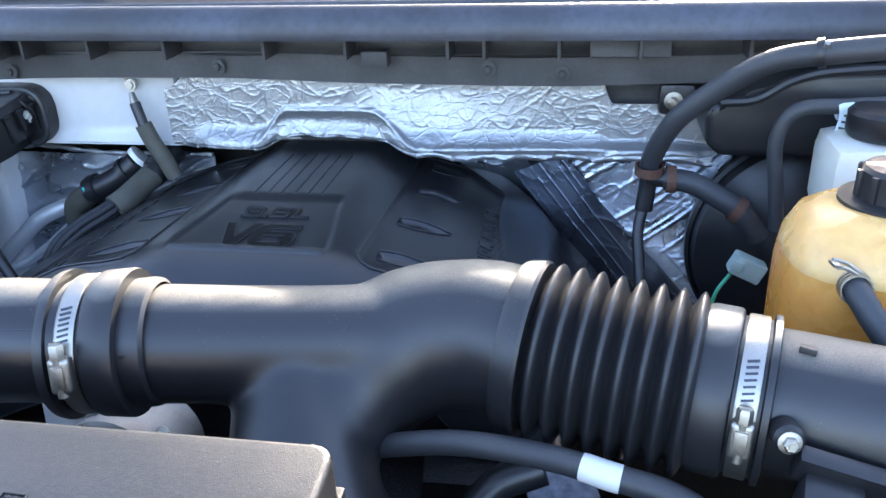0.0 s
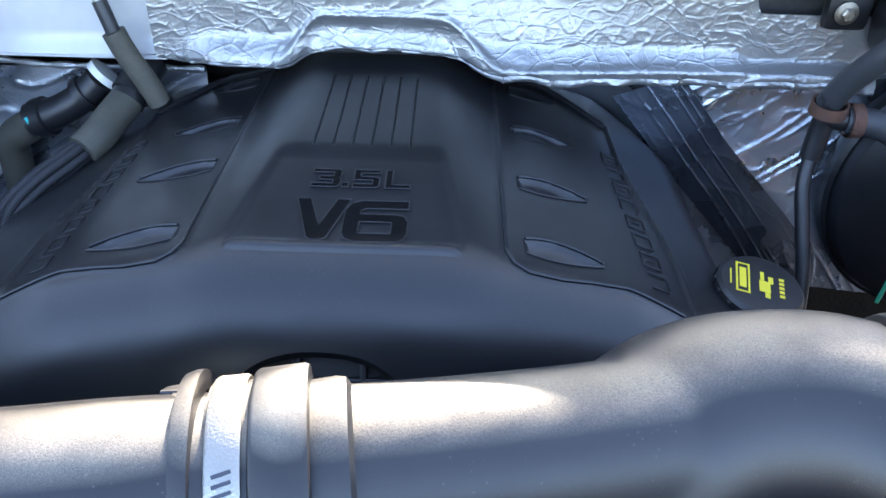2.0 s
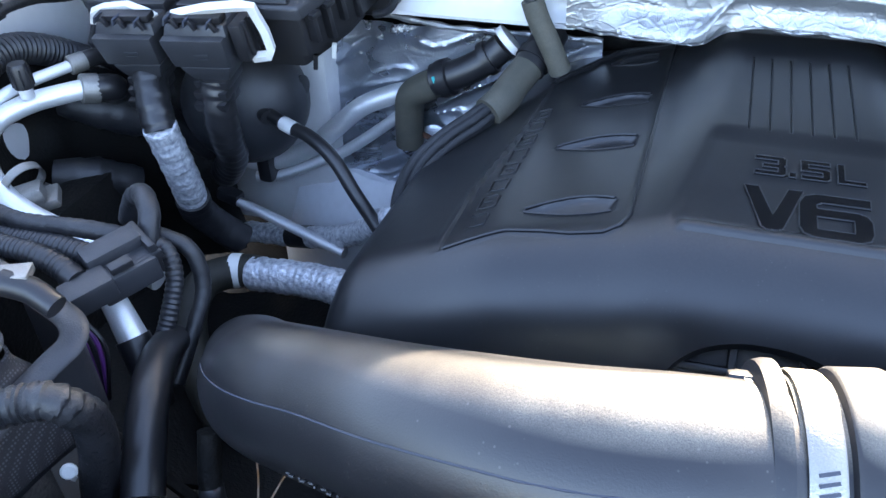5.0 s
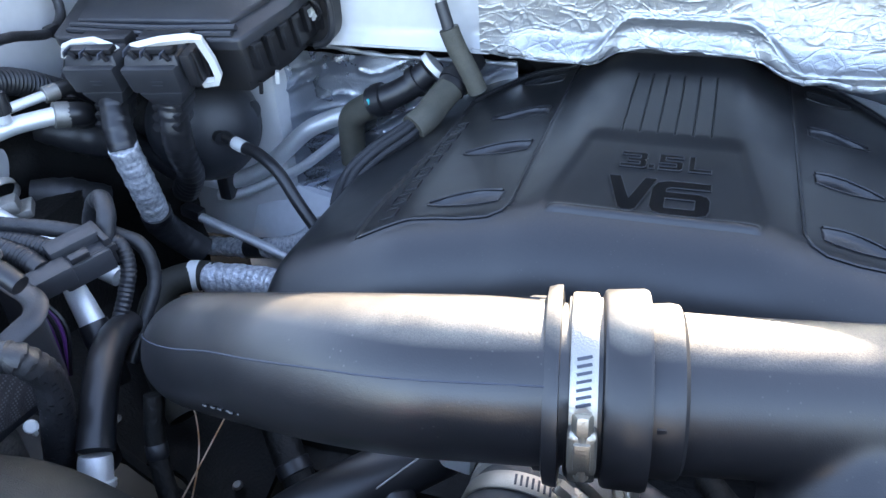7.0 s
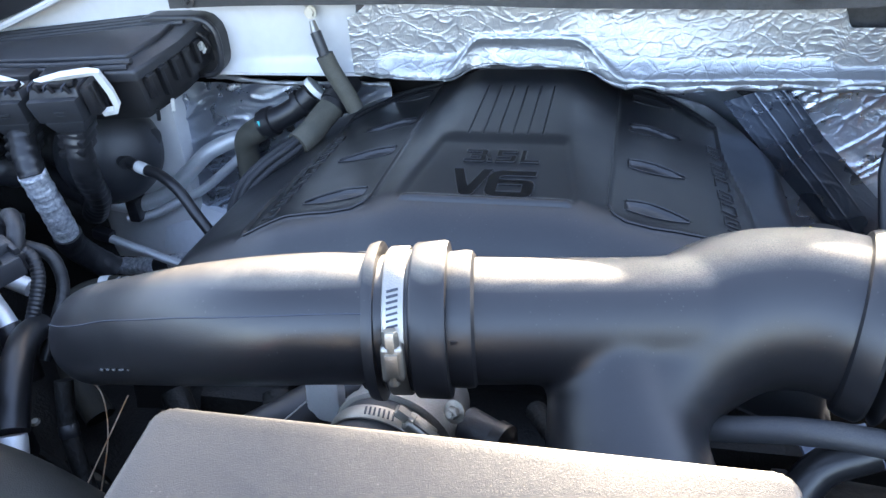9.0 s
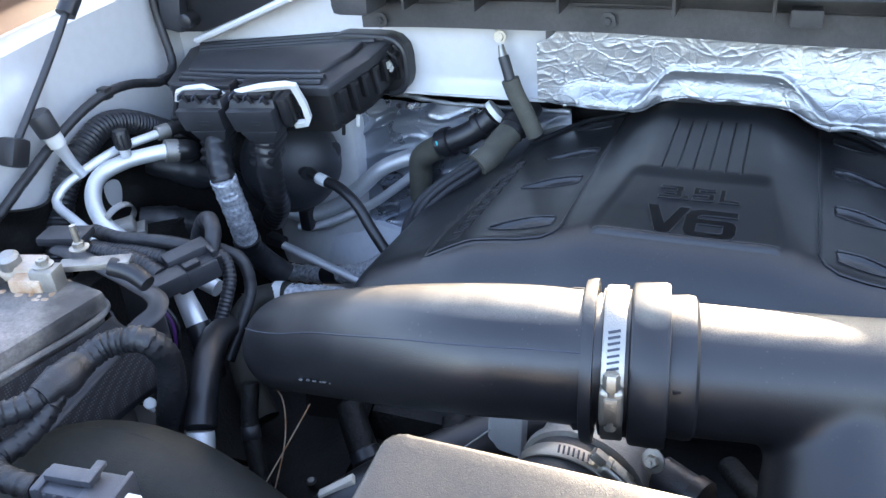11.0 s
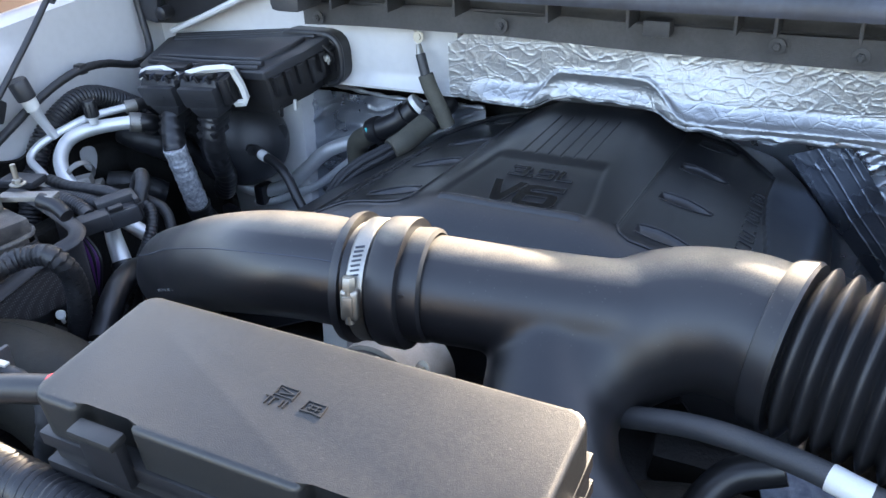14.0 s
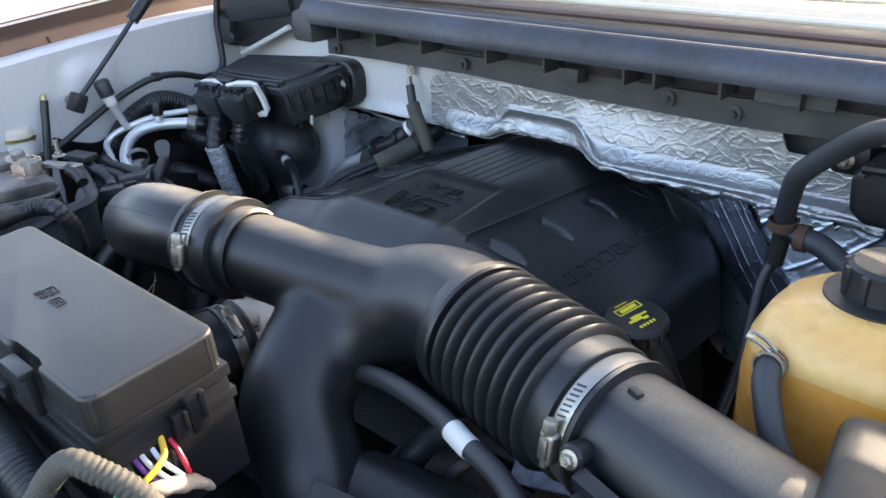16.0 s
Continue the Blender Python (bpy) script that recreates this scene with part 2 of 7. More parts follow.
def part(name, bm, material, parent=None, label="", smooth=True):
    """Links bm, whose coordinates are world metres, as one mesh, under parent if one is given."""
    ob = link_mesh(name, bm, material, smooth)
    if parent:
        ob.parent = parent
        ob.matrix_parent_inverse = world_of(parent).inverted()
    if label:
        ob["label"] = label
    return ob


def glide(points, step=0.006):
    """A smooth line through the points, in even steps."""
    p = [Vector(q) for q in points]
    p = [p[0] * 2 - p[1], *p, p[-1] * 2 - p[-2]]
    out = []
    for i in range(1, len(p) - 2):
        a, b, c, d = p[i - 1:i + 3]
        n = max(2, int((c - b).length / step))
        for k in range(n):
            t = k / n
            out.append(0.5 * (2 * b + (c - a) * t + (2 * a - 5 * b + 4 * c - d) * t * t + (3 * b - a - 3 * c + d) * t ** 3))
    out.append(p[-2])
    return out


def sweep(points, radius, segs=14, step=0.006, rfun=None, bm=None, caps=True, flat=1.0, raw=False, helix=0.0):
    """A tube along the smooth line. radius: number or list along the points; rfun(metres along, share) scales it."""
    bm = bm or bmesh.new()
    line = [Vector(q) for q in points] if raw else glide(points, step)
    radii = [radius] if isinstance(radius, (int, float)) else list(radius)
    total = sum((b - a).length for a, b in zip(line, line[1:]))
    up = Vector((0, 0, 1))
    t0 = (line[1] - line[0]).normalized()
    if abs(t0.dot(up)) > 0.95:
        up = Vector((0, 1, 0))
    u = (up - t0 * up.dot(t0)).normalized()
    rings, along = [], 0.0
    for i, q in enumerate(line):
        if i:
            along += (q - line[i - 1]).length
        t = (line[min(i + 1, len(line) - 1)] - line[max(i - 1, 0)]).normalized()
        u = (u - t * u.dot(t)).normalized()
        v = t.cross(u)
        s = along / total
        k = s * (len(radii) - 1)
        j = min(int(k), max(len(radii) - 2, 0))
        r = radii[j] + (radii[min(j + 1, len(radii) - 1)] - radii[j]) * (k - j)
        ring = []
        for a in range(segs):
            ra = r * rfun(along + helix * a / segs, s) if rfun else r
            ring.append(bm.verts.new(q + u * (ra * flat * math.cos(2 * math.pi * a / segs)) + v * (ra * math.sin(2 * math.pi * a / segs))))
        rings.append(ring)
    for a, b in zip(rings, rings[1:]):
        for i in range(segs):
            bm.faces.new((a[i], a[(i + 1) % segs], b[(i + 1) % segs], b[i]))
    if caps:
        bm.faces.new(list(reversed(rings[0])))
        bm.faces.new(rings[-1])
    return bm


def ribbed(pitch, depth):
    """Corrugation for sweep(): rounded ribs of that pitch in metres."""
    return lambda along, s: 1.0 + depth * math.cos(2 * math.pi * along / pitch)


def wrapped(pitch, depth, seed=0.0):
    """Uneven turns of tape for sweep()."""
    return lambda along, s: 1.0 + depth * (((along + 0.3 * pitch * math.sin(along * 90 + seed)) / pitch) % 1.0) + 0.03 * math.sin(along * 47 + seed)


def lathe(profile, origin, axis, segs=32, bm=None, caps=True):
    """Turns (distance along axis, radius) pairs about an axis through origin."""
    bm = bm or bmesh.new()
    q = Vector(axis).to_track_quat("Z", "Y").to_matrix()
    o = Vector(origin)
    rings = [[bm.verts.new(o + q @ Vector((r * math.cos(2 * math.pi * k / segs), r * math.sin(2 * math.pi * k / segs), h))) for k in range(segs)] for h, r in profile]
    for a, b in zip(rings, rings[1:]):
        for i in range(segs):
            bm.faces.new((a[i], a[(i + 1) % segs], b[(i + 1) % segs], b[i]))
    if caps:
        bm.faces.new(list(reversed(rings[0])))
        bm.faces.new(rings[-1])
    return bm


def box(centre, size, bevel=0.003, turn=(0, 0, 0), bm=None, segs=2):
    bm = bm or bmesh.new()
    m = pose(*centre, *turn) @ Matrix.Diagonal((*size, 1))
    made = bmesh.ops.create_cube(bm, size=1.0, matrix=m)
    if bevel:
        vs = set(made["verts"])
        es = [e for e in bm.edges if e.verts[0] in vs and e.verts[1] in vs]
        bmesh.ops.bevel(bm, geom=es, offset=bevel, segments=segs, affect="EDGES", profile=0.6)
    return bm


def slab(outline, z0, z1, m=None, bevel=0.0, segs=2, bm=None):
    """A plate with that outline (x, y pairs, counter-clockwise), from z0 to z1, its top edge rounded, placed by m."""
    bm = bm or bmesh.new()
    m = m or Matrix()
    low = [bm.verts.new(m @ Vector((x, y, z0))) for x, y in outline]
    high = [bm.verts.new(m @ Vector((x, y, z1))) for x, y in outline]
    n = len(outline)
    bm.faces.new(list(reversed(low)))
    top = bm.faces.new(high)
    for i in range(n):
        bm.faces.new((low[i], low[(i + 1) % n], high[(i + 1) % n], high[i]))
    if bevel:
        es = list(top.edges) + [e for e in bm.edges if (e.verts[0] in low) != (e.verts[1] in low) and (e.verts[0] in low or e.verts[1] in low)]
        bmesh.ops.bevel(bm, geom=es, offset=bevel, segments=segs, affect="EDGES", profile=0.6)
    return bm


def sheet(fn, nu, nv, thick=0.0, bm=None):
    """A grid of fn(u, v), u and v from 0 to 1, given thickness downwards along its normal."""
    bm = bm or bmesh.new()
    vs = [[bm.verts.new(fn(i / nu, j / nv)) for j in range(nv + 1)] for i in range(nu + 1)]
    for i in range(nu):
        for j in range(nv):
            bm.faces.new((vs[i][j], vs[i + 1][j], vs[i + 1][j + 1], vs[i][j + 1]))
    if thick:
        bm.normal_update()
        bmesh.ops.solidify(bm, geom=list(bm.faces), thickness=thick)
    return bm


def smooth(a, b, x):
    t = min(1.0, max(0.0, (x - a) / (b - a)))
    return t * t * (3 - 2 * t)


def bolt(name, at, axis, r, parent, material=None, washer=1.7):
    """A flanged hexagon bolt head."""
    bm = lathe([(0, r * washer), (r * 0.25, r * washer), (r * 0.4, r * 1.05)], at, axis, 20)
    lathe([(r * 0.3, r), (r * 1.15, r), (r * 1.3, r * 0.8)], at, axis, 6, bm)
    lathe([(r * 1.2, r * 0.45), (r * 1.55, r * 0.4)], at, axis, 10, bm)
    return part(name, bm, material or STEEL, parent)


def hose_clamp(at, axis, r, screw, label, width=0.013):
    """A worm-drive clamp: band, slots in the band, screw housing and screw. screw: direction from the axis to the housing."""
    axis = Vector(axis).normalized()
    th = empty("hose_clamp", Vector(at) - Vector((0, 0, r)))
    h = width / 2
    part("band", lathe([(-h, r), (-h, r + 0.0012), (-h * 0.8, r + 0.0018), (h * 0.8, r + 0.0018), (h, r + 0.0012), (h, r)], at, axis, 56, caps=False), STEEL, th)
    s = Vector(screw)
    s = (s - axis * s.dot(axis)).normalized()
    tang = axis.cross(s)
    rot = Matrix((tang, axis, s)).transposed().to_4x4()
    base = Matrix.Translation(Vector(at) + s * (r + 0.006)) @ rot
    hb = box((0.001, 0, -0.001), (0.024, width * 1.05, 0.010), 0.0035, segs=3)
    box((0.001, 0, 0.0042), (0.015, width * 0.62, 0.003), 0.0012, bm=hb)
    hb.transform(base)
    part("screw_housing", hb, STEEL, th)
    sb = lathe([(0.011, 0.0050), (0.019, 0.0050), (0.0205, 0.0042)], (0, 0, 0), (-1, 0, 0), 6)
    lathe([(-0.015, 0.0035), (0.012, 0.0035)], (0, 0, 0), (-1, 0, 0), 12, sb)
    box((-0.0208, 0, 0), (0.0012, 0.0075, 0.0012), 0, bm=sb)
    sb.transform(base @ Matrix.Translation((0, 0, 0.001)))
    part("screw", sb, STEEL, th, "slotted hexagon screw")
    for k in range(7):
        ang = -(0.40 + k * 0.076)
        d = s * math.cos(ang) + tang * math.sin(ang)
        t2 = axis.cross(d)
        bm = box((0, 0, 0), (0.0014, width * 0.55, 0.0010), 0)
        bm.transform(Matrix.Translation(Vector(at) + d * (r + 0.0019)) @ Matrix((t2, axis, d)).transposed().to_4x4() @ pose(0, 0, 0, 0, 0, 14))
        part("slot", bm, INK, th)
    return tagged(th, label, "hose clamp", "worm-drive hose clamps")

# ---------------------------------------------------------------- setting
def ground_sheet():
    bm = bmesh.new()
    bmesh.ops.create_grid(bm, x_segments=8, y_segments=8, size=150)
    return tagged(part("ground", bm, CONCRETE), "pale sunlit concrete ground round the parked truck", "ground", kind="structure")


ground_sheet()

# bulkhead behind the engine: upper painted ledge and recessed lower wall, its shade painted near-black
bulkhead = tagged(empty("wall_bulkhead", (-0.3, 1.0, 0.6)), "white painted steel bulkhead behind the engine", "bulkhead", kind="structure")


def bulkhead_upper(u, v):
    x, z = -1.06 + 1.56 * u, 1.103 + 0.125 * v
    y = 0.968 + 0.004 * math.sin(u * 40) * smooth(0.9, 0.2, v) - 0.012 * (smooth(0.36, 0.40, u) - smooth(0.44, 0.46, u)) * 0.5
    if v < 0.12:
        y -= 0.008 * (1 - v / 0.12)
    y += 0.032 * smooth(-0.515, -0.500, x) * smooth(0.18, 0.16, x)
    return Vector((x, y, z))


part("upper_panel", sheet(bulkhead_upper, 120, 16, 0.004), WHITE, bulkhead)


def bulkhead_ledge(u, v):
    x = -1.06 + 1.56 * u
    back = smooth(-0.515, -0.500, x) * smooth(0.18, 0.16, x)
    return Vector((x, 0.960 + 0.032 * back + 0.09 * v, 1.103 - 0.010 * v))


part("ledge", sheet(bulkhead_ledge, 40, 4, 0.004), WHITE, bulkhead)


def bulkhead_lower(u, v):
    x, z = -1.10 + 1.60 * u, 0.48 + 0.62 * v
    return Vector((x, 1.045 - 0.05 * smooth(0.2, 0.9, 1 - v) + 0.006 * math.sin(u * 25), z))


# wall below the ledge takes the near-black colour in place of shade
part("lower_panel", sheet(bulkhead_lower, 60, 24, 0.006), SHADED_GRIME, bulkhead)
part("side_panel", box((-0.93, 0.990, 0.95), (0.29, 0.05, 0.296), 0.012), WHITE, bulkhead)
part("wheel_arch", lathe([(-0.12, 0.16), (0.0, 0.17), (0.06, 0.16), (0.10, 0.12), (0.11, 0.0)], (-0.76, 1.10, 0.80), (0.2, -0.1, 1), 32), DULL, bulkhead)
part("seam", sweep([(-0.93, 0.975, 1.21), (-0.86, 0.99, 1.235), (-0.78, 1.0, 1.255)], 0.006, 8), WHITE, bulkhead)

# inner fender on the battery side
fender = tagged(empty("wall_fender", (-1.1, 0.4, 0.6)), "white inner fender wall with rolled top edge", "fender", kind="structure")


def fender_face(u, v):
    y = -0.55 + 1.52 * u
    top = 1.165 + 0.07 * smooth(0.4, 1.0, u)
    z = 0.6 + (top - 0.6) * v
    x = -1.045 + 0.02 * smooth(0.7, 0.0, v)
    for c in (0.60, 0.80):
        s = abs(u - c) / 0.035
        if s < 1 and 0.80 < v < 0.97:
            x += 0.010 * smooth(1, 0.5, s) * smooth(0.80, 0.84, v) * smooth(0.97, 0.93, v)
    x += 0.14 * smooth(0.93, 0.60, v) * smooth(0.60, 0.50, u)
    return Vector((x, y, z))


part("inner_panel", sheet(fender_face, 120, 60, 0.004), WHITE, fender)
# added dark slab over the white lower fender, standing in for shade
part("shade_filler", box((-0.965, 0.15, 0.80), (0.04, 1.3, 0.36), 0.01), SHADED_GRIME, fender)


def fender_top(u, v):
    y = -0.55 + 1.52 * u
    top = 1.165 + 0.07 * smooth(0.4, 1.0, u)
    return Vector((-1.045 - 0.05 * v, y, top + 0.006 * math.sin(v * 3.14) + 0.004 * v))


part("rolled_edge", sheet(fender_top, 80, 8, 0.004), WHITE, fender)


def fender_rail(u, v):
    y = -0.55 + 1.60 * u
    top = 1.172 + 0.07 * smooth(0.4, 1.0, u)
    return Vector((-1.10 - 0.012 * math.sin(v * 3.1), y, top + 0.052 * v))


part("moulding", sheet(fender_rail, 60, 6, 0.004), BROWN, fender)
part("outer_panel", sheet(lambda u, v: Vector((-1.10 - 0.11 * v, -0.6 + 1.7 * u, 1.226 + 0.07 * smooth(0.4, 1.0, u) - 0.02 * v * v)), 40, 10, 0.004), WHITE, fender)
for c in (0.56, 0.64, 0.74):
    part("rib", box((-1.097, -0.55 + 1.6 * c, 1.215), (0.006, 0.004, 0.03), 0.001, (20, 0, 0)), BLACK, fender)

fender2 = tagged(empty("wall_fender_far", (0.55, 0.4, 0.6)), "white inner fender wall beside the coolant tank", "fender", kind="structure")
part("inner_panel", sheet(lambda u, v: Vector((0.62 - 0.02 * v, -0.6 + 1.6 * u, 0.6 + 0.62 * v)), 20, 12, 0.004), WHITE, fender2)
part("outer_panel", sheet(lambda u, v: Vector((0.60 + 0.3 * v, -0.6 + 1.6 * u, 1.22 - 0.04 * v)), 20, 6, 0.004), WHITE, fender2)

# open hood overhead, hinged at the cowl
hood = tagged(empty("hood", (-0.31, 1.05, 1.40)), "raised white truck hood with pale painted underside", "hood")


def hood_skin(off):
    def fn(u, v):
        x = -1.30 + 1.72 * u
        return Vector((x, 1.03 - 0.06 * v + 0.02 * math.sin(v * 3.14) - off, 1.47 + 0.76 * v))
    return fn


part("outer_skin", sheet(hood_skin(-0.03), 40, 30, 0.004), WHITE, hood)
part("inner_liner", sheet(hood_skin(0.0), 40, 30, 0.01), DULL, hood)

# windscreen and dash behind the cowl
screen = tagged(empty("windscreen", (-0.3, 1.1, 1.28)), "sloping tinted windscreen above the cowl", "windscreen", kind="structure")
pane = part("pane", sheet(lambda u, v: Vector((-1.0 + 1.4 * u, 1.12 + 0.55 * v - 0.06 * math.sin(u * 3.14), 1.31 + 0.42 * v)), 20, 10, 0.005), GLASS, screen)
pane.visible_shadow = False
part("dash_top", box((-0.3, 1.55, 1.27), (1.4, 0.8, 0.04), 0.02), DULL, screen)

# ---------------------------------------------------------------- cowl
cowl = tagged(empty("cowl_panel", (-0.2, 0.95, 1.19)), "weathered grey plastic cowl panel with ribs and bolts under the windscreen", "cowl panel")


def cowl_flange(u, v):
    x = -0.735 + 1.23 * u
    return Vector((x, 0.934 + 0.002 * math.sin(u * 30), 1.190 + 0.032 * v + 0.004 * math.sin(u * 9)))


part("flange", sheet(cowl_flange, 60, 4, 0.005), COWL, cowl)
part("channel", sheet(lambda u, v: Vector((-0.735 + 1.23 * u, 0.934 + 0.03 * math.sin(v * 3.14) - 0.05 * v, 1.222 + 0.034 * v)), 60, 8, 0.004), COWL, cowl)


def cowl_lip(u, v):
    a = v * 3.3 - 0.3
    x = -0.72 + 1.22 * u
    bow = 0.012 * (u - 0.5) ** 2 * 4
    return Vector((x, 0.872 + bow - 0.018 * math.cos(a) * 0.9, 1.264 + 0.022 * math.sin(a - 0.3)))


part("weatherstrip", sheet(cowl_lip, 80, 14, 0.004), SEAL, cowl, "blue-grey scuffed rubber weatherstrip")
# added sheet behind the channel that blocks sun leaking through the gap
part("light_stop", sheet(lambda u, v: Vector((-0.735 + 1.235 * u, 0.986, 1.10 + 0.20 * v)), 20, 4, 0.004), COWL, cowl)
part("shelf", sheet(lambda u, v: Vector((-0.72 + 1.22 * u, 0.882 + 0.10 * v, 1.272 + 0.030 * v)), 60, 8, 0.004), COWL, cowl)
for k in range(3):
    part("trim_strip", sweep([(-0.70, 0.905 + 0.030 * k, 1.281 + 0.010 * k), (-0.1, 0.897 + 0.030 * k, 1.284 + 0.010 * k), (0.5, 0.905 + 0.030 * k, 1.281 + 0.010 * k)], 0.0045, 8, 0.05), (SEAL, BROWN, CREAM)[k], cowl)
for k, x in enumerate((-0.66, -0.575, -0.48, -0.36, -0.265, -0.15, -0.11, -0.03, 0.055, 0.165, 0.30, 0.40)):
    part("rib", box((x, 0.916, 1.238), (0.004, 0.045, 0.030), 0.001), COWL, cowl)
part("cover_plate", box((0.045, 0.912, 1.236), (0.085, 0.006, 0.026), 0.002, (-16, 0, 0)), COWL, cowl)
part("clip", box((-0.235, 0.914, 1.222), (0.030, 0.02, 0.018), 0.002), COWL, cowl)
part("end_cap", box((-0.715, 0.895, 1.245), (0.05, 0.06, 0.05), 0.012), COWL, cowl)
for x, z in ((-0.708, 1.201), (-0.433, 1.208), (-0.110, 1.206), (-0.027, 1.201)):
    b = bolt("bolt", (x, 0.930, z), (0, -1, 0.05), 0.0048, cowl, COWL, 1.9)

# ---------------------------------------------------------------- foil heat shields
def creases(x, z, size, seed):
    """Sharp random ridges, like pressed foil."""
    q = Vector((x * size + seed, z * size, seed * 1.7))
    w = noise.noise_vector(q * 0.6) * 0.5
    a = 1 - abs(noise.noise(q + w))
    b = 1 - abs(noise.noise(q * 2.3 + w * 2))
    return (a ** 14) * 0.8 + (b ** 16) * 0.35


def ridges(s, t, gap, width, seed):
    """Long thin creases at uneven distances along s, fading in and out along t."""
    w = s / gap + 0.9 * noise.noise(Vector((s * 14, t * 8, seed)))
    k = math.floor(w)
    d = (w - k - 0.5) * gap
    live = smooth(-0.10, 0.35, noise.noise(Vector((k * 3.7, t * 7, seed))))
    return live * math.exp(-(d / width) ** 2)


def main_foil(u, v):
    x = -0.520 + 0.665 * u
    top = 1.196 - 0.022 * smooth(0.06, 0.0, u) - 0.035 * smooth(0.80, 0.83, u)
    bottom = 1.106 + 0.014 * (smooth(0.18, 0.235, u) - smooth(0.42, 0.50, u)) + 0.006 * noise.noise(Vector((x * 25, 1, 2))) - 0.004 * u
    z = bottom + (top - bottom) * v
    y = 0.953 - 0.014 * smooth(0.30, 0.0, v) * smooth(0.02, 0.10, u) - 0.0010 * creases(x, z, 46, 3.0) - 0.010 * (smooth(0.36, 0.43, u) * smooth(0.75, 0.50, u)) * smooth(0.8, 0.2, v)
    arch = 1.146 - 0.040 * (1 - smooth(0.17, 0.24, u) + smooth(0.40, 0.49, u))
    y += 0.012 * smooth(arch + 0.003, arch - 0.022, z) * (smooth(0.16, 0.22, u) - smooth(0.43, 0.50, u)) - 0.003 * math.exp(-((z - arch - 0.004) / 0.004) ** 2) * smooth(0.16, 0.2, u)
    y -= 0.0004 * ridges(z + 0.02 * x, x, 0.034, 0.0009, 4.0) + 0.0007 * ridges(x - 0.5 * z, z, 0.047, 0.0012, 7.0)
    return Vector((x, y, z))


shield = tagged(empty("heat_shield", (-0.2, 0.95, 1.1)), "crinkled silver foil heat shield fixed to the white bulkhead", "heat shield", "foil heat shields")
part("foil_panel", sheet(main_foil, 400, 100, 0.002), FOIL, shield)


def foil_hem(u, v):
    q = main_foil(u, 0.0)
    a = v * 4.2 - 0.6
    k = 0.35 + 0.65 * smooth(0.35, 0.6, u) + 0.35 * noise.noise(Vector((q.x * 40, v * 1.5, 4)))
    return q + Vector((0, 0.005 - 0.006 * k * math.cos(a) - 0.003 * creases(q.x, v * 0.02, 30, 1.0), -0.005 * k * math.sin(a) - 0.003))


part("rolled_hem", sheet(foil_hem, 220, 8, 0.0), FOIL, shield, "rolled lower hem of creased foil")


def side_foil(u, v):
    x = -0.79 + 0.30 * u
    z = 0.80 + 0.272 * v
    y = 1.002 - 0.03 * (1 - v) - 0.006 * creases(x * 0.5 - 0.9 * z, z * 0.6, 20, 8.0)
    return Vector((x, y, z))


shield2 = tagged(empty("heat_shield", (-0.65, 1.0, 0.8)), "dark creased foil sheet behind the heater hoses", "heat shield", "foil heat shields")
part("foil_panel", sheet(side_foil, 120, 110, 0.002), FOIL2, shield2)
part("edge_fold", sweep([(-0.789, 0.968, 0.80), (-0.790, 0.983, 0.93), (-0.789, 0.998, 1.072), (-0.64, 0.998, 1.074), (-0.49, 0.998, 1.074)], 0.0035, 8, 0.006, lambda a, s: 1 + 0.25 * math.sin(a * 190)), FOIL, shield2)
part("plug", lathe([(0, 0.014), (0.003, 0.014), (0.004, 0.010)], (-0.665, 0.974, 0.955), (0, -1, 0.2), 20), FOIL2, shield2)
part("rust_clip", box((-0.668, 0.968, 0.956), (0.018, 0.003, 0.006), 0.001, (0, 25, 0)), RUST, shield2, "rusty spring clip")


def far_foil(u, v):
    x = -0.16 + 0.36 * u
    z = 0.88 + 0.23 * v
    fan = smooth(0.46, 0.60, v + 0.9 * (u - 0.62)) * smooth(0.34, 0.44, u)
    y = 1.034 - 0.066 * smooth(-0.11, 0.0, x) + 0.004 * v + 0.006 * fan * v - 0.05 * u * (1 - v)
    bend = z + 0.75 * x + 1.6 * (x - 0.02) ** 2
    y -= 0.0018 * ridges(bend, x, 0.030, 0.0026, 2.0) * (1 - fan) + 0.0013 * ridges(z - 0.55 * x - 1.2 * x * x, x, 0.011, 0.0026, 6.0) * fan
    return Vector((x, y - 0.0007 * creases(x + z, z - x, 24, 5.0), z))


shield3 = tagged(empty("heat_shield", (0.02, 0.95, 0.8)), "dark creased foil sheet beside the engine cover", "heat shield", "foil heat shields")
part("foil_panel", sheet(far_foil, 270, 240, 0.002), FOIL2, shield3)
FLAP = [((-0.0855, 0.980, 1.066), (-0.024, 0.970, 1.093)), ((-0.053, 0.968, 1.030), (0.000, 0.963, 1.065)), ((-0.0215, 0.957, 0.994), (0.023, 0.957, 1.037)), ((0.018, 0.948, 0.952), (0.061, 0.950, 0.997)), ((0.057, 0.938, 0.911), (0.100, 0.940, 0.958)), ((0.100, 0.930, 0.862), (0.145, 0.934, 0.908))]


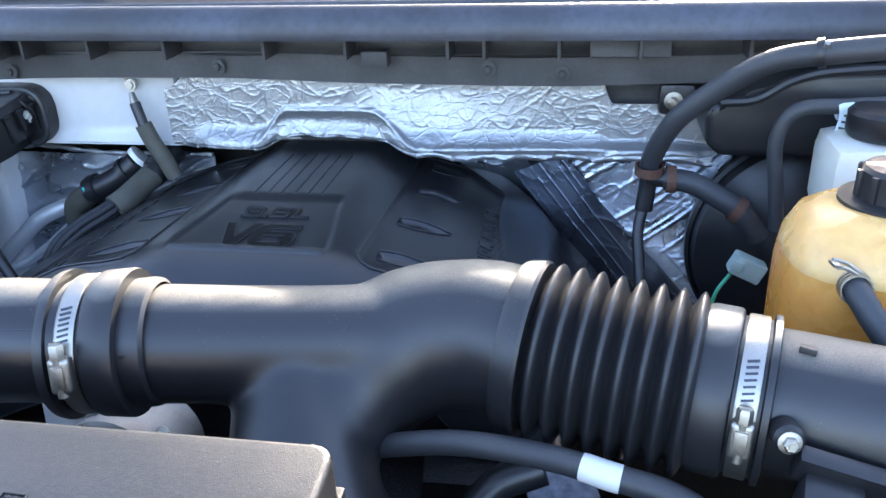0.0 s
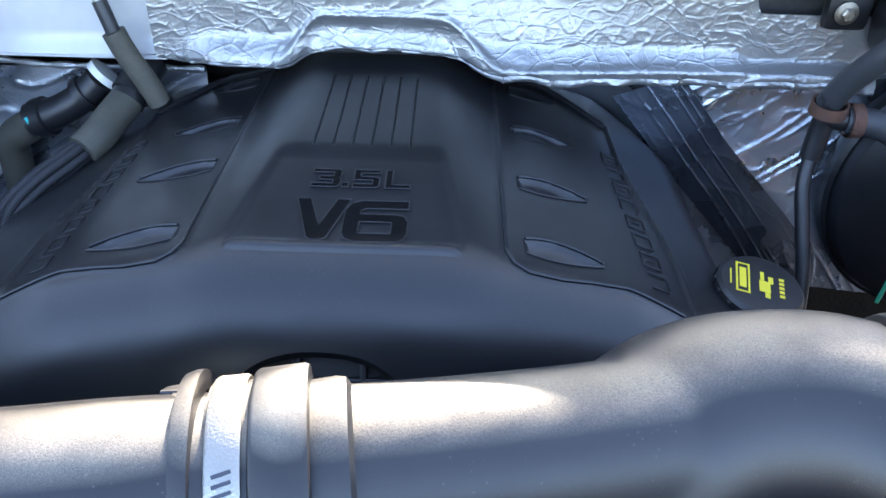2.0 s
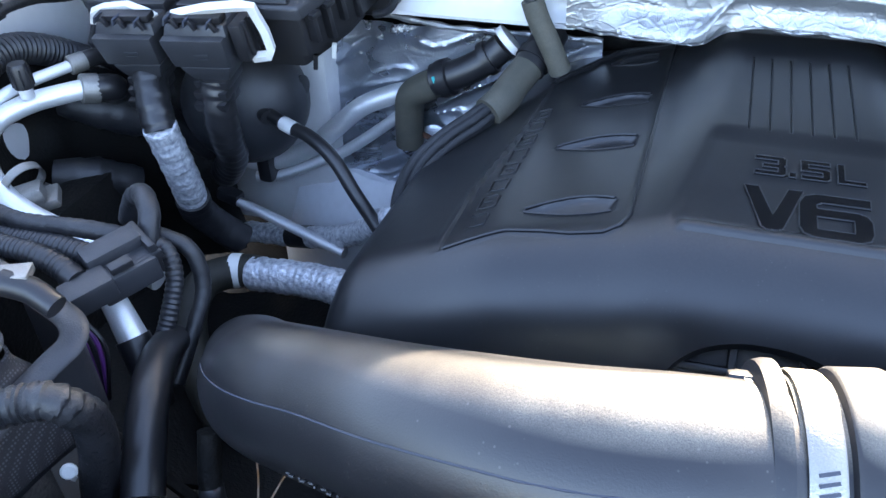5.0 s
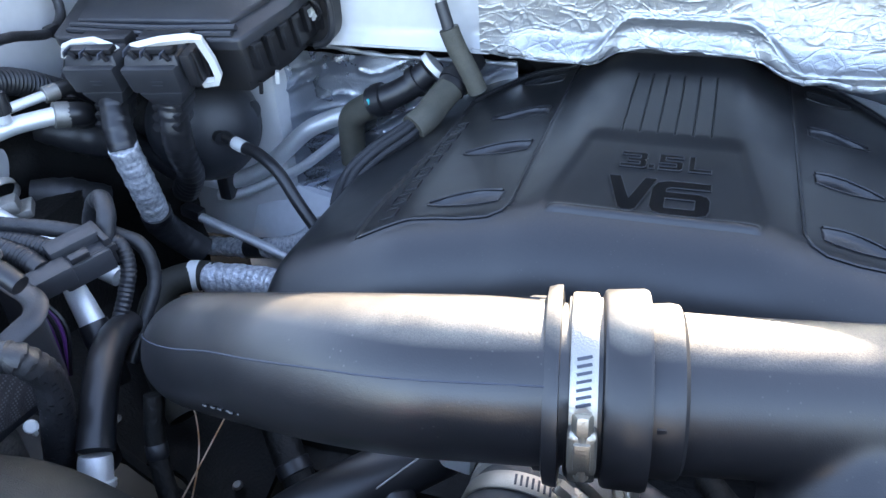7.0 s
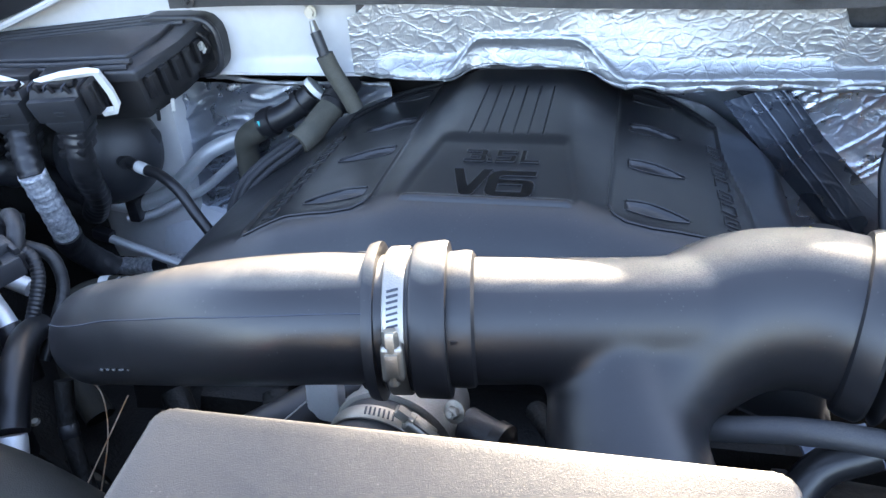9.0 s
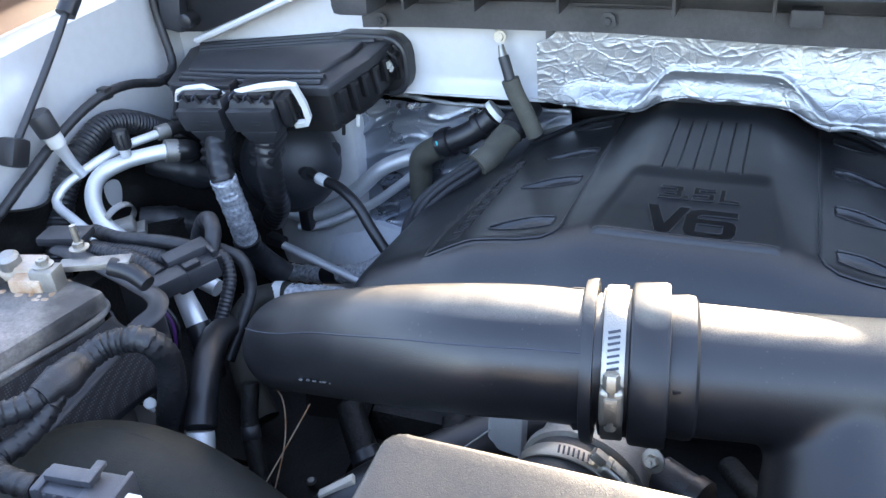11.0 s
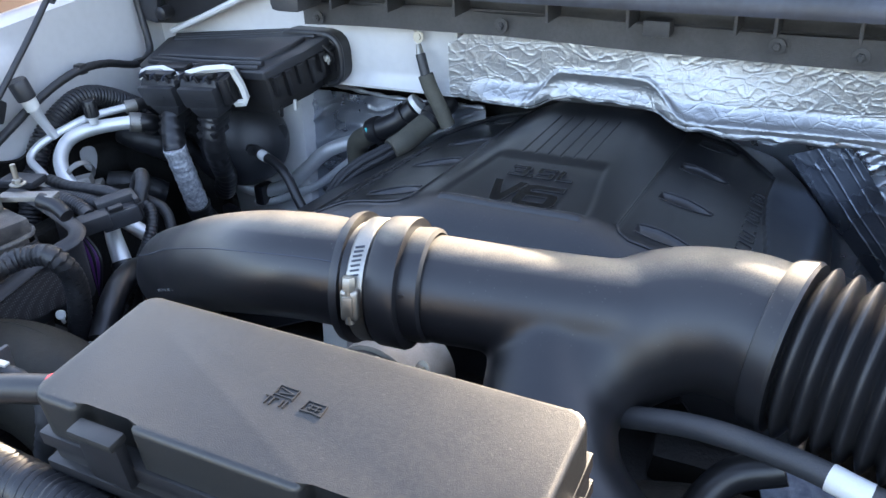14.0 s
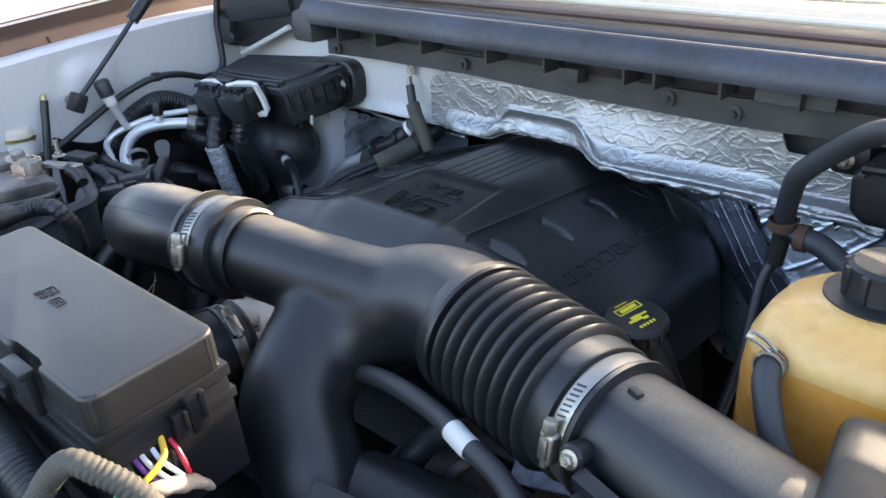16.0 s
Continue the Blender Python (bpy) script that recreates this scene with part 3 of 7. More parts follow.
def foil_flap(u, v):
    """A creased flap that falls from behind the cover towards the brake hose."""
    k = min(int(u * 5), 4)
    f = u * 5 - k
    a = Vector(FLAP[k][0]).lerp(Vector(FLAP[k + 1][0]), f)
    b = Vector(FLAP[k][1]).lerp(Vector(FLAP[k + 1][1]), f)
    q = a.lerp(b, v) + Vector((0.35, -0.8, 0.5)) * (0.004 * math.sin(v * 3.14) * (0.3 + 0.7 * u))
    lift = 0.0008 * ridges(v * 0.075 + 0.02 * u * u, u * 0.17, 0.012, 0.0013, 9.0) + 0.0009 * creases(u * 0.17, v * 0.075, 26, 2.0)
    return q + Vector((0.3, -0.7, 0.5)) * lift


# same foil as its neighbours, coloured darker to imitate a black reflection
part("foil_flap", sheet(foil_flap, 140, 90, 0.002), DARKFOIL, shield3, "foil flap darkened for dark reflections")
part("top_fold", sweep([far_foil(k / 12, 1.0) + Vector((0, -0.002, 0)) for k in range(13)], 0.004, 8, 0.006, lambda a, s: 1 + 0.3 * math.sin(a * 170)), FOIL2, shield3)

# ---------------------------------------------------------------- engine cover
CX = -0.311
cover = tagged(empty("engine_cover", (CX, 0.78, 0.95)), "black moulded plastic engine cover with raised V6 lettering", "engine cover")


def cover_left(y):
    return -0.640 + 0.012 * smooth(0.86, 0.98, y) + 0.075 * smooth(0.965, 1.045, y)


def cover_right(y):
    return -0.020 - 0.030 * smooth(0.92, 1.0, y) - 0.050 * smooth(0.975, 1.045, y) + 0.006 * smooth(0.80, 0.70, y)


def lens(x, y, x0, x1, y0, rise, sharp):
    """Depth of one eyebrow-shaped pocket at x, y: a hollow wall falling from the arc to a crease at its front."""
    s = (x - x0) / (x1 - x0)
    if not 0 < s < 1:
        return 0.0
    s = s if sharp < 0 else 1 - s
    top, low = lens_edges(s, y0, rise)
    if not low - 0.0018 < y < top:
        return 0.0
    k = min(1.0, (top - y) / max(1e-5, top - low))
    depth = 0.0085 * k ** 0.45 * min(1.0, s * 5, (1 - s) * 20)
    return depth * smooth(low - 0.0018, low, y)


def lens_edges(s, y0, rise):
    """Rear arc and front crease of a pocket at the share s of its length from the tip."""
    arc = rise * (1.18 * (1 - (1 - s) ** 2) - 0.60 * s ** 3)
    return y0 + arc, y0 - 0.42 * rise * math.sin(math.pi * min(1.0, s * 0.82))


SLOTS_L = [(-0.497, -0.431, 0.694), (-0.495, -0.429, 0.796), (-0.490, -0.428, 0.881), (-0.478, -0.432, 0.979)]
SLOTS_R = [(-0.190, -0.132, 0.690), (-0.190, -0.133, 0.783), (-0.190, -0.135, 0.881), (-0.188, -0.142, 0.976)]
GROOVES = [-0.3490 + 0.0150 * k for k in range(6)]


def inside(d, w=0.0016):
    return smooth(-w, w, d)


FRONT = [(0.100, 0.690), (0.109, 0.672), (0.113, 0.665), (0.123, 0.660), (0.145, 0.660), (0.165, 0.663), (0.190, 0.665), (0.206, 0.662), (0.235, 0.657), (0.30, 0.645)]


def panel_front(dx):
    """Front edge of the side panels, by the distance from the middle."""
    for (a, p), (b, q) in zip(FRONT, FRONT[1:]):
        if dx <= b:
            return p + (q - p) * max(0.0, (dx - a) / (b - a))
    return FRONT[-1][1]


def panel_rear(dx):
    return 1.006 - 0.060 * smooth(0.150, 0.225, dx)


def panel_depth(x, y, side):
    """Recess of the panel on one side: signed distance to its four edges."""
    dx = (CX - x) if side < 0 else (x - CX)
    inner = dx - 0.1085
    front = y - panel_front(dx)
    outer = 0.238 - 0.022 * smooth(0.70, 0.90, y) - dx
    d = min(inner, front, outer, panel_rear(dx) - y)
    return inside(d) - 0.35 * math.exp(-((d + 0.0022) / 0.0016) ** 2)


def arch_line(x):
    """Front edge of the cover: a flat lip with an arch cut into it over the manifold."""
    a = abs((x + 0.322) / 0.066)
    return 0.594 + 0.0165 * (max(0.0, 1 - a ** 2.4) ** 0.8 if a < 1 else 0.0) + 0.004 * smooth(-0.26, -0.20, x) * smooth(-0.10, -0.16, x)


def cover_height(x, y):
    dx = abs(x - CX)
    side = 1.0885 - 0.048 * (y - 0.69) - 0.235 * (dx - 0.11) - 0.24 * max(0.0, math.sqrt(max(0.0, dx - 0.19) ** 2 + 0.0004) - 0.02)
    z = side + (1.0995 - side) * smooth(0.124, 0.044, dx)
    # central rib that widens towards the front plate
    w = 0.062 + 0.016 * smooth(0.80, 0.66, y)
    crown = smooth(w + 0.040, w - 0.010, dx)
    plate = smooth(0.659, 0.6605, y) * smooth(0.800, 0.775, y) * inside(w + 0.0005 - dx, 0.004)
    z += 0.0035 * crown * smooth(0.66, 0.82, y) + 0.0030 * smooth(0.6585, 0.6605, y) * smooth(0.675, 0.665, y) * inside(0.076 - dx, 0.002)
    z -= 0.0025 * plate * smooth(0.662, 0.672, y)
    z -= 0.0026 * (panel_depth(x, y, -1) if x < CX else panel_depth(x, y, 1))
    for x0, x1, y0 in (SLOTS_L if x < CX else SLOTS_R):
        if abs(y - y0) < 0.03:
            z -= lens(x, y, x0, x1, y0, 0.017, -1 if x < CX else 1)
    if 0.796 < y < 0.926:
        for g in GROOVES:
            if abs(x - g) < 0.0012:
                z -= 0.0012 * (1 - abs(x - g) / 0.0012)
    # rear roll-off, front nose and rounded flanks
    z -= 0.010 * smooth(0.978, 0.994, y) * smooth(0.12, 0.07, dx) + 0.02 * smooth(1.012, 1.034, y)
    nose = min(1.0, max(0.0, (0.676 - y) / 0.082))
    z -= 0.115 * (1 - math.sqrt(1 - nose * nose * 0.9999))
    edge = min(x - cover_left(y), cover_right(y) - x)
    flank = min(1.0, max(0.0, 1 - edge / 0.026))
    z -= 0.026 * (1 - math.sqrt(1 - flank * flank * 0.9999))
    return z


def engine_cover_mesh():
    ys = [0.594 + 0.0010 * k for k in range(24)] + [0.618 + 0.0013 * k for k in range(321)]
    middle = sorted({round(-0.3555 + 0.0025 * k, 5) for k in range(38)} | {round(g + d, 5) for g in GROOVES for d in (-0.0012, -0.0006, 0.0, 0.0006, 0.0012)})
    bm = bmesh.new()
    grid = []
    for y in ys:
        l, r = cover_left(y), cover_right(y)
        a, b = middle[0], middle[-1]
        row = [l + (a - l) * k / 120 for k in range(120)] + middle + [b + (r - b) * k / 120 for k in range(1, 121)]
        line = []
        for x in row:
            yy = y
            if y < 0.640:
                c = arch_line(x)
                yy = c + (y - 0.594) * (0.640 - c) / 0.046
            line.append(bm.verts.new((x, yy, cover_height(x, yy))))
        grid.append(line)
    for a, b in zip(grid, grid[1:]):
        for i in range(len(a) - 1):
            bm.faces.new((a[i], a[i + 1], b[i + 1], b[i]))

    def skirt(line, low):
        under = [bm.verts.new((v.co.x + dx, v.co.y + dy, min(z, v.co.z - 0.0005))) for v, (dx, dy, z) in zip(line, low)]
        for i in range(len(line) - 1):
            bm.faces.new((line[i + 1], line[i], under[i], under[i + 1]))

    front = grid[0]
    low = []
    for v in front:
        open_ = smooth(0.5945, 0.600, arch_line(v.co.x))
        drop = 0.950 + 0.05 * smooth(-0.56, -0.44, v.co.x)
        low.append((-0.034 * smooth(-0.56, -0.632, v.co.x), -0.003 + 0.009 * open_, drop + (v.co.z - 0.010 - drop) * open_))
    skirt(front, low)
    skirt([r[0] for r in reversed(grid)], [(-0.034, 0, 0.90)] * len(grid))
    skirt([r[-1] for r in grid], [(0.006, 0, 0.93)] * len(grid))
    return bm


part("body", engine_cover_mesh(), COVER, cover)


def on_cover(x, y, lift=0.0):
    """A pose lying on the cover at x, y."""
    h = 0.004
    n = Vector((-(cover_height(x + h, y) - cover_height(x - h, y)) / (2 * h), -(cover_height(x, y + h) - cover_height(x, y - h)) / (2 * h), 1)).normalized()
    ax = Vector((1, 0, 0))
    ax = (ax - n * ax.dot(n)).normalized()
    m = Matrix((ax, n.cross(ax), n)).transposed().to_4x4()
    return Matrix.Translation(Vector((x, y, cover_height(x, y))) + n * lift) @ m


GLYPHS = {
    "V": ([(0, 1), (.25, 1), (.5, .34), (.75, 1), (1, 1), (.68, .06), (.60, 0), (.40, 0), (.32, .06)], None),
    "6": ([(1, 1), (.26, 1), (.08, .92), (0, .74), (0, .2), (.06, .06), (.2, 0), (.82, 0), (.95, .06), (1, .2), (1, .48), (.94, .61), (.82, .66), (.25, .66), (.25, .74), (.33, .80), (1, .80)], [(.25, .47), (.75, .47), (.75, .19), (.25, .19)]),
    "3": ([(0, 1), (.88, 1), (1, .9), (1, .58), (.93, .5), (1, .42), (1, .1), (.88, 0), (0, 0), (0, .19), (.74, .19), (.74, .40), (.25, .40), (.25, .59), (.74, .59), (.74, .81), (0, .81)], None),
    "5": ([(1, 1), (0, 1), (0, .42), (.74, .42), (.74, .19), (0, .19), (0, 0), (.88, 0), (1, .1), (1, .5), (.88, .6), (.26, .6), (.26, .81), (1, .81)], None),
    "L": ([(0, 1), (.26, 1), (.26, .19), (1, .19), (1, 0), (0, 0)], None),
    ".": ([(0, 1), (1, 1), (1, 0), (0, 0)], None)}


def plate_height(x, y):
    """The plate under the letters, carried on straight past its front lip."""
    if y > 0.680:
        return cover_height(x, y)
    a, b = cover_height(x, 0.680), cover_height(x, 0.700)
    return a + (y - 0.680) * (b - a) / 0.020


def glyph(ch, x, y, w, h, lift):
    """One squared raised letter on the cover's plate, its lower left corner at x, y."""
    outline, hole = GLYPHS[ch]
    bm = bmesh.new()
    loops = []
    for pts in (outline, hole):
        if pts:
            vs = [bm.verts.new((px * w - w / 2, py * h - h / 2, 0)) for px, py in pts]
            loops += [bm.edges.new((vs[i], vs[(i + 1) % len(vs)])) for i in range(len(vs))]
    bmesh.ops.triangle_fill(bm, edges=loops, use_beauty=True, use_dissolve=False, normal=(0, 0, 1))
    faces = [f for f in bm.faces]
    for f in faces:
        if f.normal.z < 0:
            f.normal_flip()
    ex = bmesh.ops.extrude_face_region(bm, geom=faces)
    top = [v for v in ex["geom"] if isinstance(v, bmesh.types.BMVert)]
    bmesh.ops.translate(bm, verts=top, vec=(0, 0, lift))
    bmesh.ops.subdivide_edges(bm, edges=[e for e in bm.edges if e.calc_length() > 0.012], cuts=2, use_grid_fill=True)
    for v in bm.verts:
        up = v.co.z - 0.0010
        v.co.x, v.co.y = v.co.x + x + w / 2, v.co.y + y + h / 2
        v.co.z = plate_height(v.co.x, v.co.y) + up
    ob = part("letter", bm, GLOSS, cover, smooth=False)
    for pts in (outline, hole):
        if pts:
            rim = [(x + px * w, y + py * h) for px, py in pts + pts[:1]]
            line = [(a + (c - a) * k / 4, b + (d - b) * k / 4) for (a, b), (c, d) in zip(rim, rim[1:]) for k in range(4)] + rim[-1:]
            part("letter_rim", sweep([(a, b, plate_height(a, b) + 0.0013) for a, b in line], 0.00055, 6, raw=True), COVER, ob)
    return ob


for ch, x, y, w, h in (("V", -0.349, 0.671, 0.038, 0.049), ("6", -0.314, 0.670, 0.044, 0.049), ("3", -0.343, 0.736, 0.021, 0.024), (".", -0.3205, 0.736, 0.005, 0.006), ("5", -0.3125, 0.736, 0.019, 0.024), ("L", -0.289, 0.736, 0.018, 0.024)):
    glyph(ch, x, y, w, h, 0.0026)

# thin bright mould lines: panel borders and the lips of the pockets
def bead(points, r=0.0014):
    part("mould_line", sweep([(x, y, cover_height(x, y) + 0.0006) for x, y in points], r, 6, raw=True), COVER, cover)


for side in (-1, 1):
    reach = 0.235 if side < 0 else 0.229
    pts = [(CX + side * dx, panel_front(dx) - 0.0014) for dx in (reach - (reach - 0.111) * k / 60 for k in range(61))]
    pts += [(CX + side * 0.1075, 0.675 + 0.004 * k) for k in range(83)]
    bead(pts)
    bead([(CX + side * (0.113 + 0.002 * k), panel_rear(0.113 + 0.002 * k) + 0.0012) for k in range(52)])
    for x0, x1, y0 in (SLOTS_L if side < 0 else SLOTS_R):
        arc, crease = [], []
        for k in range(1, 40):
            s = k / 40
            top, low = lens_edges(s, y0, 0.017)
            x = x0 + (x1 - x0) * s if side < 0 else x1 - (x1 - x0) * s
            arc.append((x, top + 0.0012))
            crease.append((x, low - 0.0024))
        bead(arc, 0.0012)
        bead(crease, 0.0008)
random.seed(12)
for side, x0, x1 in ((-1, -0.529, -0.521), (1, -0.093, -0.101)):
    for k in range(8):
        y = 0.688 + 0.186 * k / 7
        x = x0 + (x1 - x0) * k / 7
        bm = bmesh.new()
        ring = [(-0.0075, -0.0090), (0.0055, -0.0090), (0.0075, -0.0070), (0.0075, 0.0070), (0.0055, 0.0090), (-0.0075, 0.0090)]
        ring = ring[k % 3:] + ring[:k % 3]
        for (ax, ay), (bx, by) in zip(ring, ring[1:] + (ring[:1] if k % 2 else [])):
            box(((ax + bx) / 2, (ay + by) / 2, 0.0003), (math.hypot(bx - ax, by - ay) + 0.0010, 0.0011, 0.0018), 0.0003, (0, 0, math.degrees(math.atan2(by - ay, bx - ax))), bm, 1)
        if k % 2:
            box((0.0, 0.0, 0.0003), (0.0075, 0.0011, 0.0018), 0.0003, (0, 0, 0), bm, 1)
        bm.transform(on_cover(x, y, 0.0002))
        part("raised_mark", bm, COVER, cover)

# dark intake manifold seen below the cover's arch
manifold = tagged(empty("intake_manifold", (-0.31, 0.68, 0.85)), "black ribbed intake manifold under the engine cover", "intake manifold")
part("body", box((-0.31, 0.72, 0.93), (0.40, 0.16, 0.14), 0.03), BLACK, manifold)
MM = Matrix.Translation((-0.318, 0.628, 1.018)) @ pose(0, 0, 0, 52, 0, 2)
pl = box((0, 0, -0.006), (0.15, 0.070, 0.010), 0.004)
pl.transform(MM)
part("plate", pl, BLACK, manifold)
for x, y, w, h in ((-0.062, 0, 0.005, 0.066), (-0.022, 0, 0.005, 0.066), (0.022, 0, 0.005, 0.066), (0.062, 0, 0.005, 0.066), (0, 0.026, 0.13, 0.005), (0, -0.004, 0.13, 0.005), (0, -0.030, 0.13, 0.005)):
    rb = box((x, y, 0.003), (w, h, 0.012), 0.0015)
    rb.transform(MM)
    part("rib", rb, BLACK, manifold)
part("plenum", sweep([(-0.46, 0.665, 0.955), (-0.31, 0.660, 0.965), (-0.18, 0.665, 0.955)], 0.036, 20), BLACK, manifold)

# ---------------------------------------------------------------- intake ducting
JOIN = Vector((1.0, 0.148, 0.009)).normalized()


def at_join(x):
    """A point on the coupler's axis."""
    return Vector((x, 0.4897 + 0.148 * (x + 0.0043), 1.1322 + 0.0086 * (x + 0.0043)))


tee = tagged(empty("intake_duct", (-0.13, 0.42, 0.95)), "satin black Y-shaped plastic air intake duct", "intake duct")


def tee_mesh():
    bm = sweep([(-0.318, 0.4425, 1.1295), (-0.2962, 0.4481, 1.1275), (-0.2307, 0.4659, 1.1204), (-0.1658, 0.4856, 1.1136), (-0.111, 0.503, 1.108), (-0.085, 0.507, 1.110)], [0.0412, 0.0412, 0.0410, 0.0407, 0.0420, 0.045], 40, 0.008)
    sweep([(-0.034, 0.4990, 1.1110), (-0.0696, 0.509, 1.1130), (-0.1168, 0.507, 1.1047), (-0.1569, 0.4857, 1.0819), (-0.1801, 0.4505, 1.0627), (-0.1770, 0.4172, 1.0455), (-0.1594, 0.3941, 1.0218), (-0.1225, 0.3792, 0.9932), (-0.095, 0.368, 0.945), (-0.080, 0.36, 0.87)], [0.0545, 0.0535, 0.0548, 0.0525, 0.0515, 0.0510, 0.0465, 0.0440, 0.0440, 0.044], 40, 0.008, bm=bm)
    sweep([(-0.205, 0.4740, 1.1160), (-0.196, 0.462, 1.096), (-0.188, 0.444, 1.074), (-0.182, 0.425, 1.056)], [0.034, 0.040, 0.045, 0.047], 40, 0.008, bm=bm)
    return bm


body = part("body", tee_mesh(), TUBE, tee)
rm = body.modifiers.new("blend", "REMESH")
rm.mode, rm.voxel_size, rm.use_smooth_shade = "VOXEL", 0.0035, True
sm = body.modifiers.new("soften", "SMOOTH")
sm.factor, sm.iterations = 0.5, 14
part("bead", lathe([(-0.014, 0.0432), (-0.002, 0.0442), (0.002, 0.0435), (0.004, 0.0405)], at_join(-0.281), JOIN, 48, caps=False), TUBE, tee)
BELL0, BELL1 = Vector((-0.0261, 0.4979, 1.1096)), Vector((0.0803, 0.4769, 1.1016))
BELL = (BELL1 - BELL0).normalized()
part("end_ring", lathe([(-0.020, 0.0530), (-0.0185, 0.0590), (-0.015, 0.0608), (-0.004, 0.0625), (-0.0015, 0.0610), (-0.001, 0.050)], BELL0, BELL, 56, caps=False), TUBE, tee)

# side duct with its seam, from the clamp round and down to the turbo side
side_duct = tagged(empty("side_duct", (-0.5, 0.46, 0.9)), "black plastic elbow duct with dusty top and mould seam", "intake duct")
SIDE = [(-0.336, 0.4370, 1.1325), (-0.3700, 0.4265, 1.1385), (-0.4175, 0.4235, 1.1339), (-0.4816, 0.4404, 1.1115), (-0.5378, 0.4663, 1.0829), (-0.5948, 0.4945, 1.0527), (-0.6312, 0.5288, 1.0177), (-0.6637, 0.5689, 0.9804), (-0.6993, 0.6096, 0.9402)]
part("elbow", sweep(SIDE, [0.0417, 0.0418, 0.0416, 0.0412, 0.0412, 0.0410, 0.0410, 0.0395, 0.0375], 48, 0.005), DUSTY_TUBE, side_duct)


def along_side(turn0, turn1, r, share):
    """A line on the elbow's skin, turned from its top towards the front."""
    line = glide(SIDE, 0.01)
    line = line[:int(len(line) * share)]
    out = []
    for i in range(1, len(line) - 1):
        t = (line[i + 1] - line[i - 1]).normalized()
        up = (Vector((0, 0, 1)) - t * t.z).normalized()
        a = radians(turn0 + (turn1 - turn0) * i / len(line))
        out.append(line[i] + (up * math.cos(a) + up.cross(t) * math.sin(a)) * r)
    return out


part("seam", sweep(along_side(50, 56, 0.0416, 0.74), 0.0006, 6, raw=True), INK, side_duct)
MARKS = along_side(104, 104, 0.0413, 0.70)
for k in range(9):
    q = MARKS[14 + k // 2] + Vector((-0.0045 * (k % 2), 0.0, 0.0))
    part("moulded_mark", box(q, (0.0028 if k % 3 else 0.0012, 0.0012, 0.0030), 0.0003, (60, 4, 0)), GREY, side_duct)
part("end_bead", lathe([(-0.004, 0.0415), (-0.002, 0.0440), (0.002, 0.0440), (0.004, 0.0415)], at_join(-0.3455), JOIN, 48, caps=False), TUBE, side_duct)
part("flange", lathe([(-0.0075, 0.043), (-0.0060, 0.0500), (-0.002, 0.0512), (0.001, 0.0512), (0.0020, 0.043)], at_join(-0.337), JOIN, 56, caps=False), TUBE, side_duct)
LATCH = Matrix.Translation((-0.350, 0.4610, 1.1610)) @ pose(0, 0, 0, -34, 0, 8)
part("latch", slab([(-0.007, -0.004), (0.009, -0.007), (0.009, 0.007), (-0.002, 0.009), (-0.006, 0.006)], -0.001, 0.006, LATCH, 0.0015), TUBE, side_duct)
foot = box((0.006, 0.0, 0.006), (0.005, 0.016, 0.008), 0.001)
foot.transform(LATCH)
part("latch_foot", foot, TUBE, side_duct)

coupler = tagged(empty("duct_coupler", (-0.305, 0.46, 1.06)), "thick black rubber coupler sleeve joining the ducts", "rubber coupler", "rubber couplers")
part("sleeve", lathe([(-0.040, 0.0425), (-0.039, 0.0455), (-0.0225, 0.0455), (-0.0215, 0.0488), (-0.020, 0.0498), (-0.002, 0.0508), (0.000, 0.0500), (0.0008, 0.042)], at_join(-0.2938), JOIN, 56, caps=False), BELLOWS, coupler)
part("lug", box((-0.2835, 0.4085, 1.1400), (0.005, 0.005, 0.009), 0.001, (0, 0, 8)), RUBBER, coupler)
hose_clamp(at_join(-0.3245), JOIN, 0.0460, (0, -1, 0.16), "bright steel worm-drive clamp on the duct coupler")

# bellows


def bellows_mesh():
    n, k = 8, 14
    prof = [(-0.002, 0.0500)]
    L = (BELL1 - BELL0).length
    for i in range(n):
        for j in range(k):
            a = j / k
            prof.append((L * (i + a) / n, 0.0510 + 0.0110 * (0.5 - 0.5 * math.cos(2 * math.pi * a)) ** 0.78))
    prof.append((L, 0.0510))
    return lathe(prof, BELL0, BELL1 - BELL0, 64, caps=False)


bellows = tagged(empty("bellows", (0.03, 0.47, 1.05)), "corrugated black rubber intake bellows with eight ridges", "bellows")
part("corrugation", bellows_mesh(), BELLOWS, bellows)
AXR = Vector((1.0, -0.2385, -0.0282)).normalized()
R0 = Vector((0.0803, 0.4763, 1.1025))
part("cuff", lathe([(-0.003, 0.048), (-0.001, 0.0545), (0.003, 0.0556), (0.0185, 0.0556), (0.0205, 0.0545), (0.0215, 0.0510), (0.0385, 0.0508), (0.0395, 0.0548), (0.0435, 0.0548), (0.0450, 0.0450)], R0, AXR, 56, caps=False), BELLOWS, bellows)
hose_clamp(R0 + AXR * 0.0300, AXR, 0.0513, (-0.2, -1, 0.13), "bright steel worm-drive clamp on the bellows cuff")

# outlet duct of the air cleaner
outlet = tagged(empty("outlet_duct", (0.2, 0.45, 1.05)), "black air cleaner outlet duct with sunlit dusty top", "intake duct")
part("pipe", lathe([(0.0, 0.0470), (0.004, 0.0474), (0.10, 0.0474), (0.26, 0.049), (0.30, 0.06)], R0 + AXR * 0.0435, AXR, 56), TUBE, outlet)
part("tab", box(R0 + AXR * 0.058 + Vector((0.0, -0.010, 0.0465)), (0.010, 0.006, 0.006), 0.001, (-6, 5, -20)), BLACK, outlet)
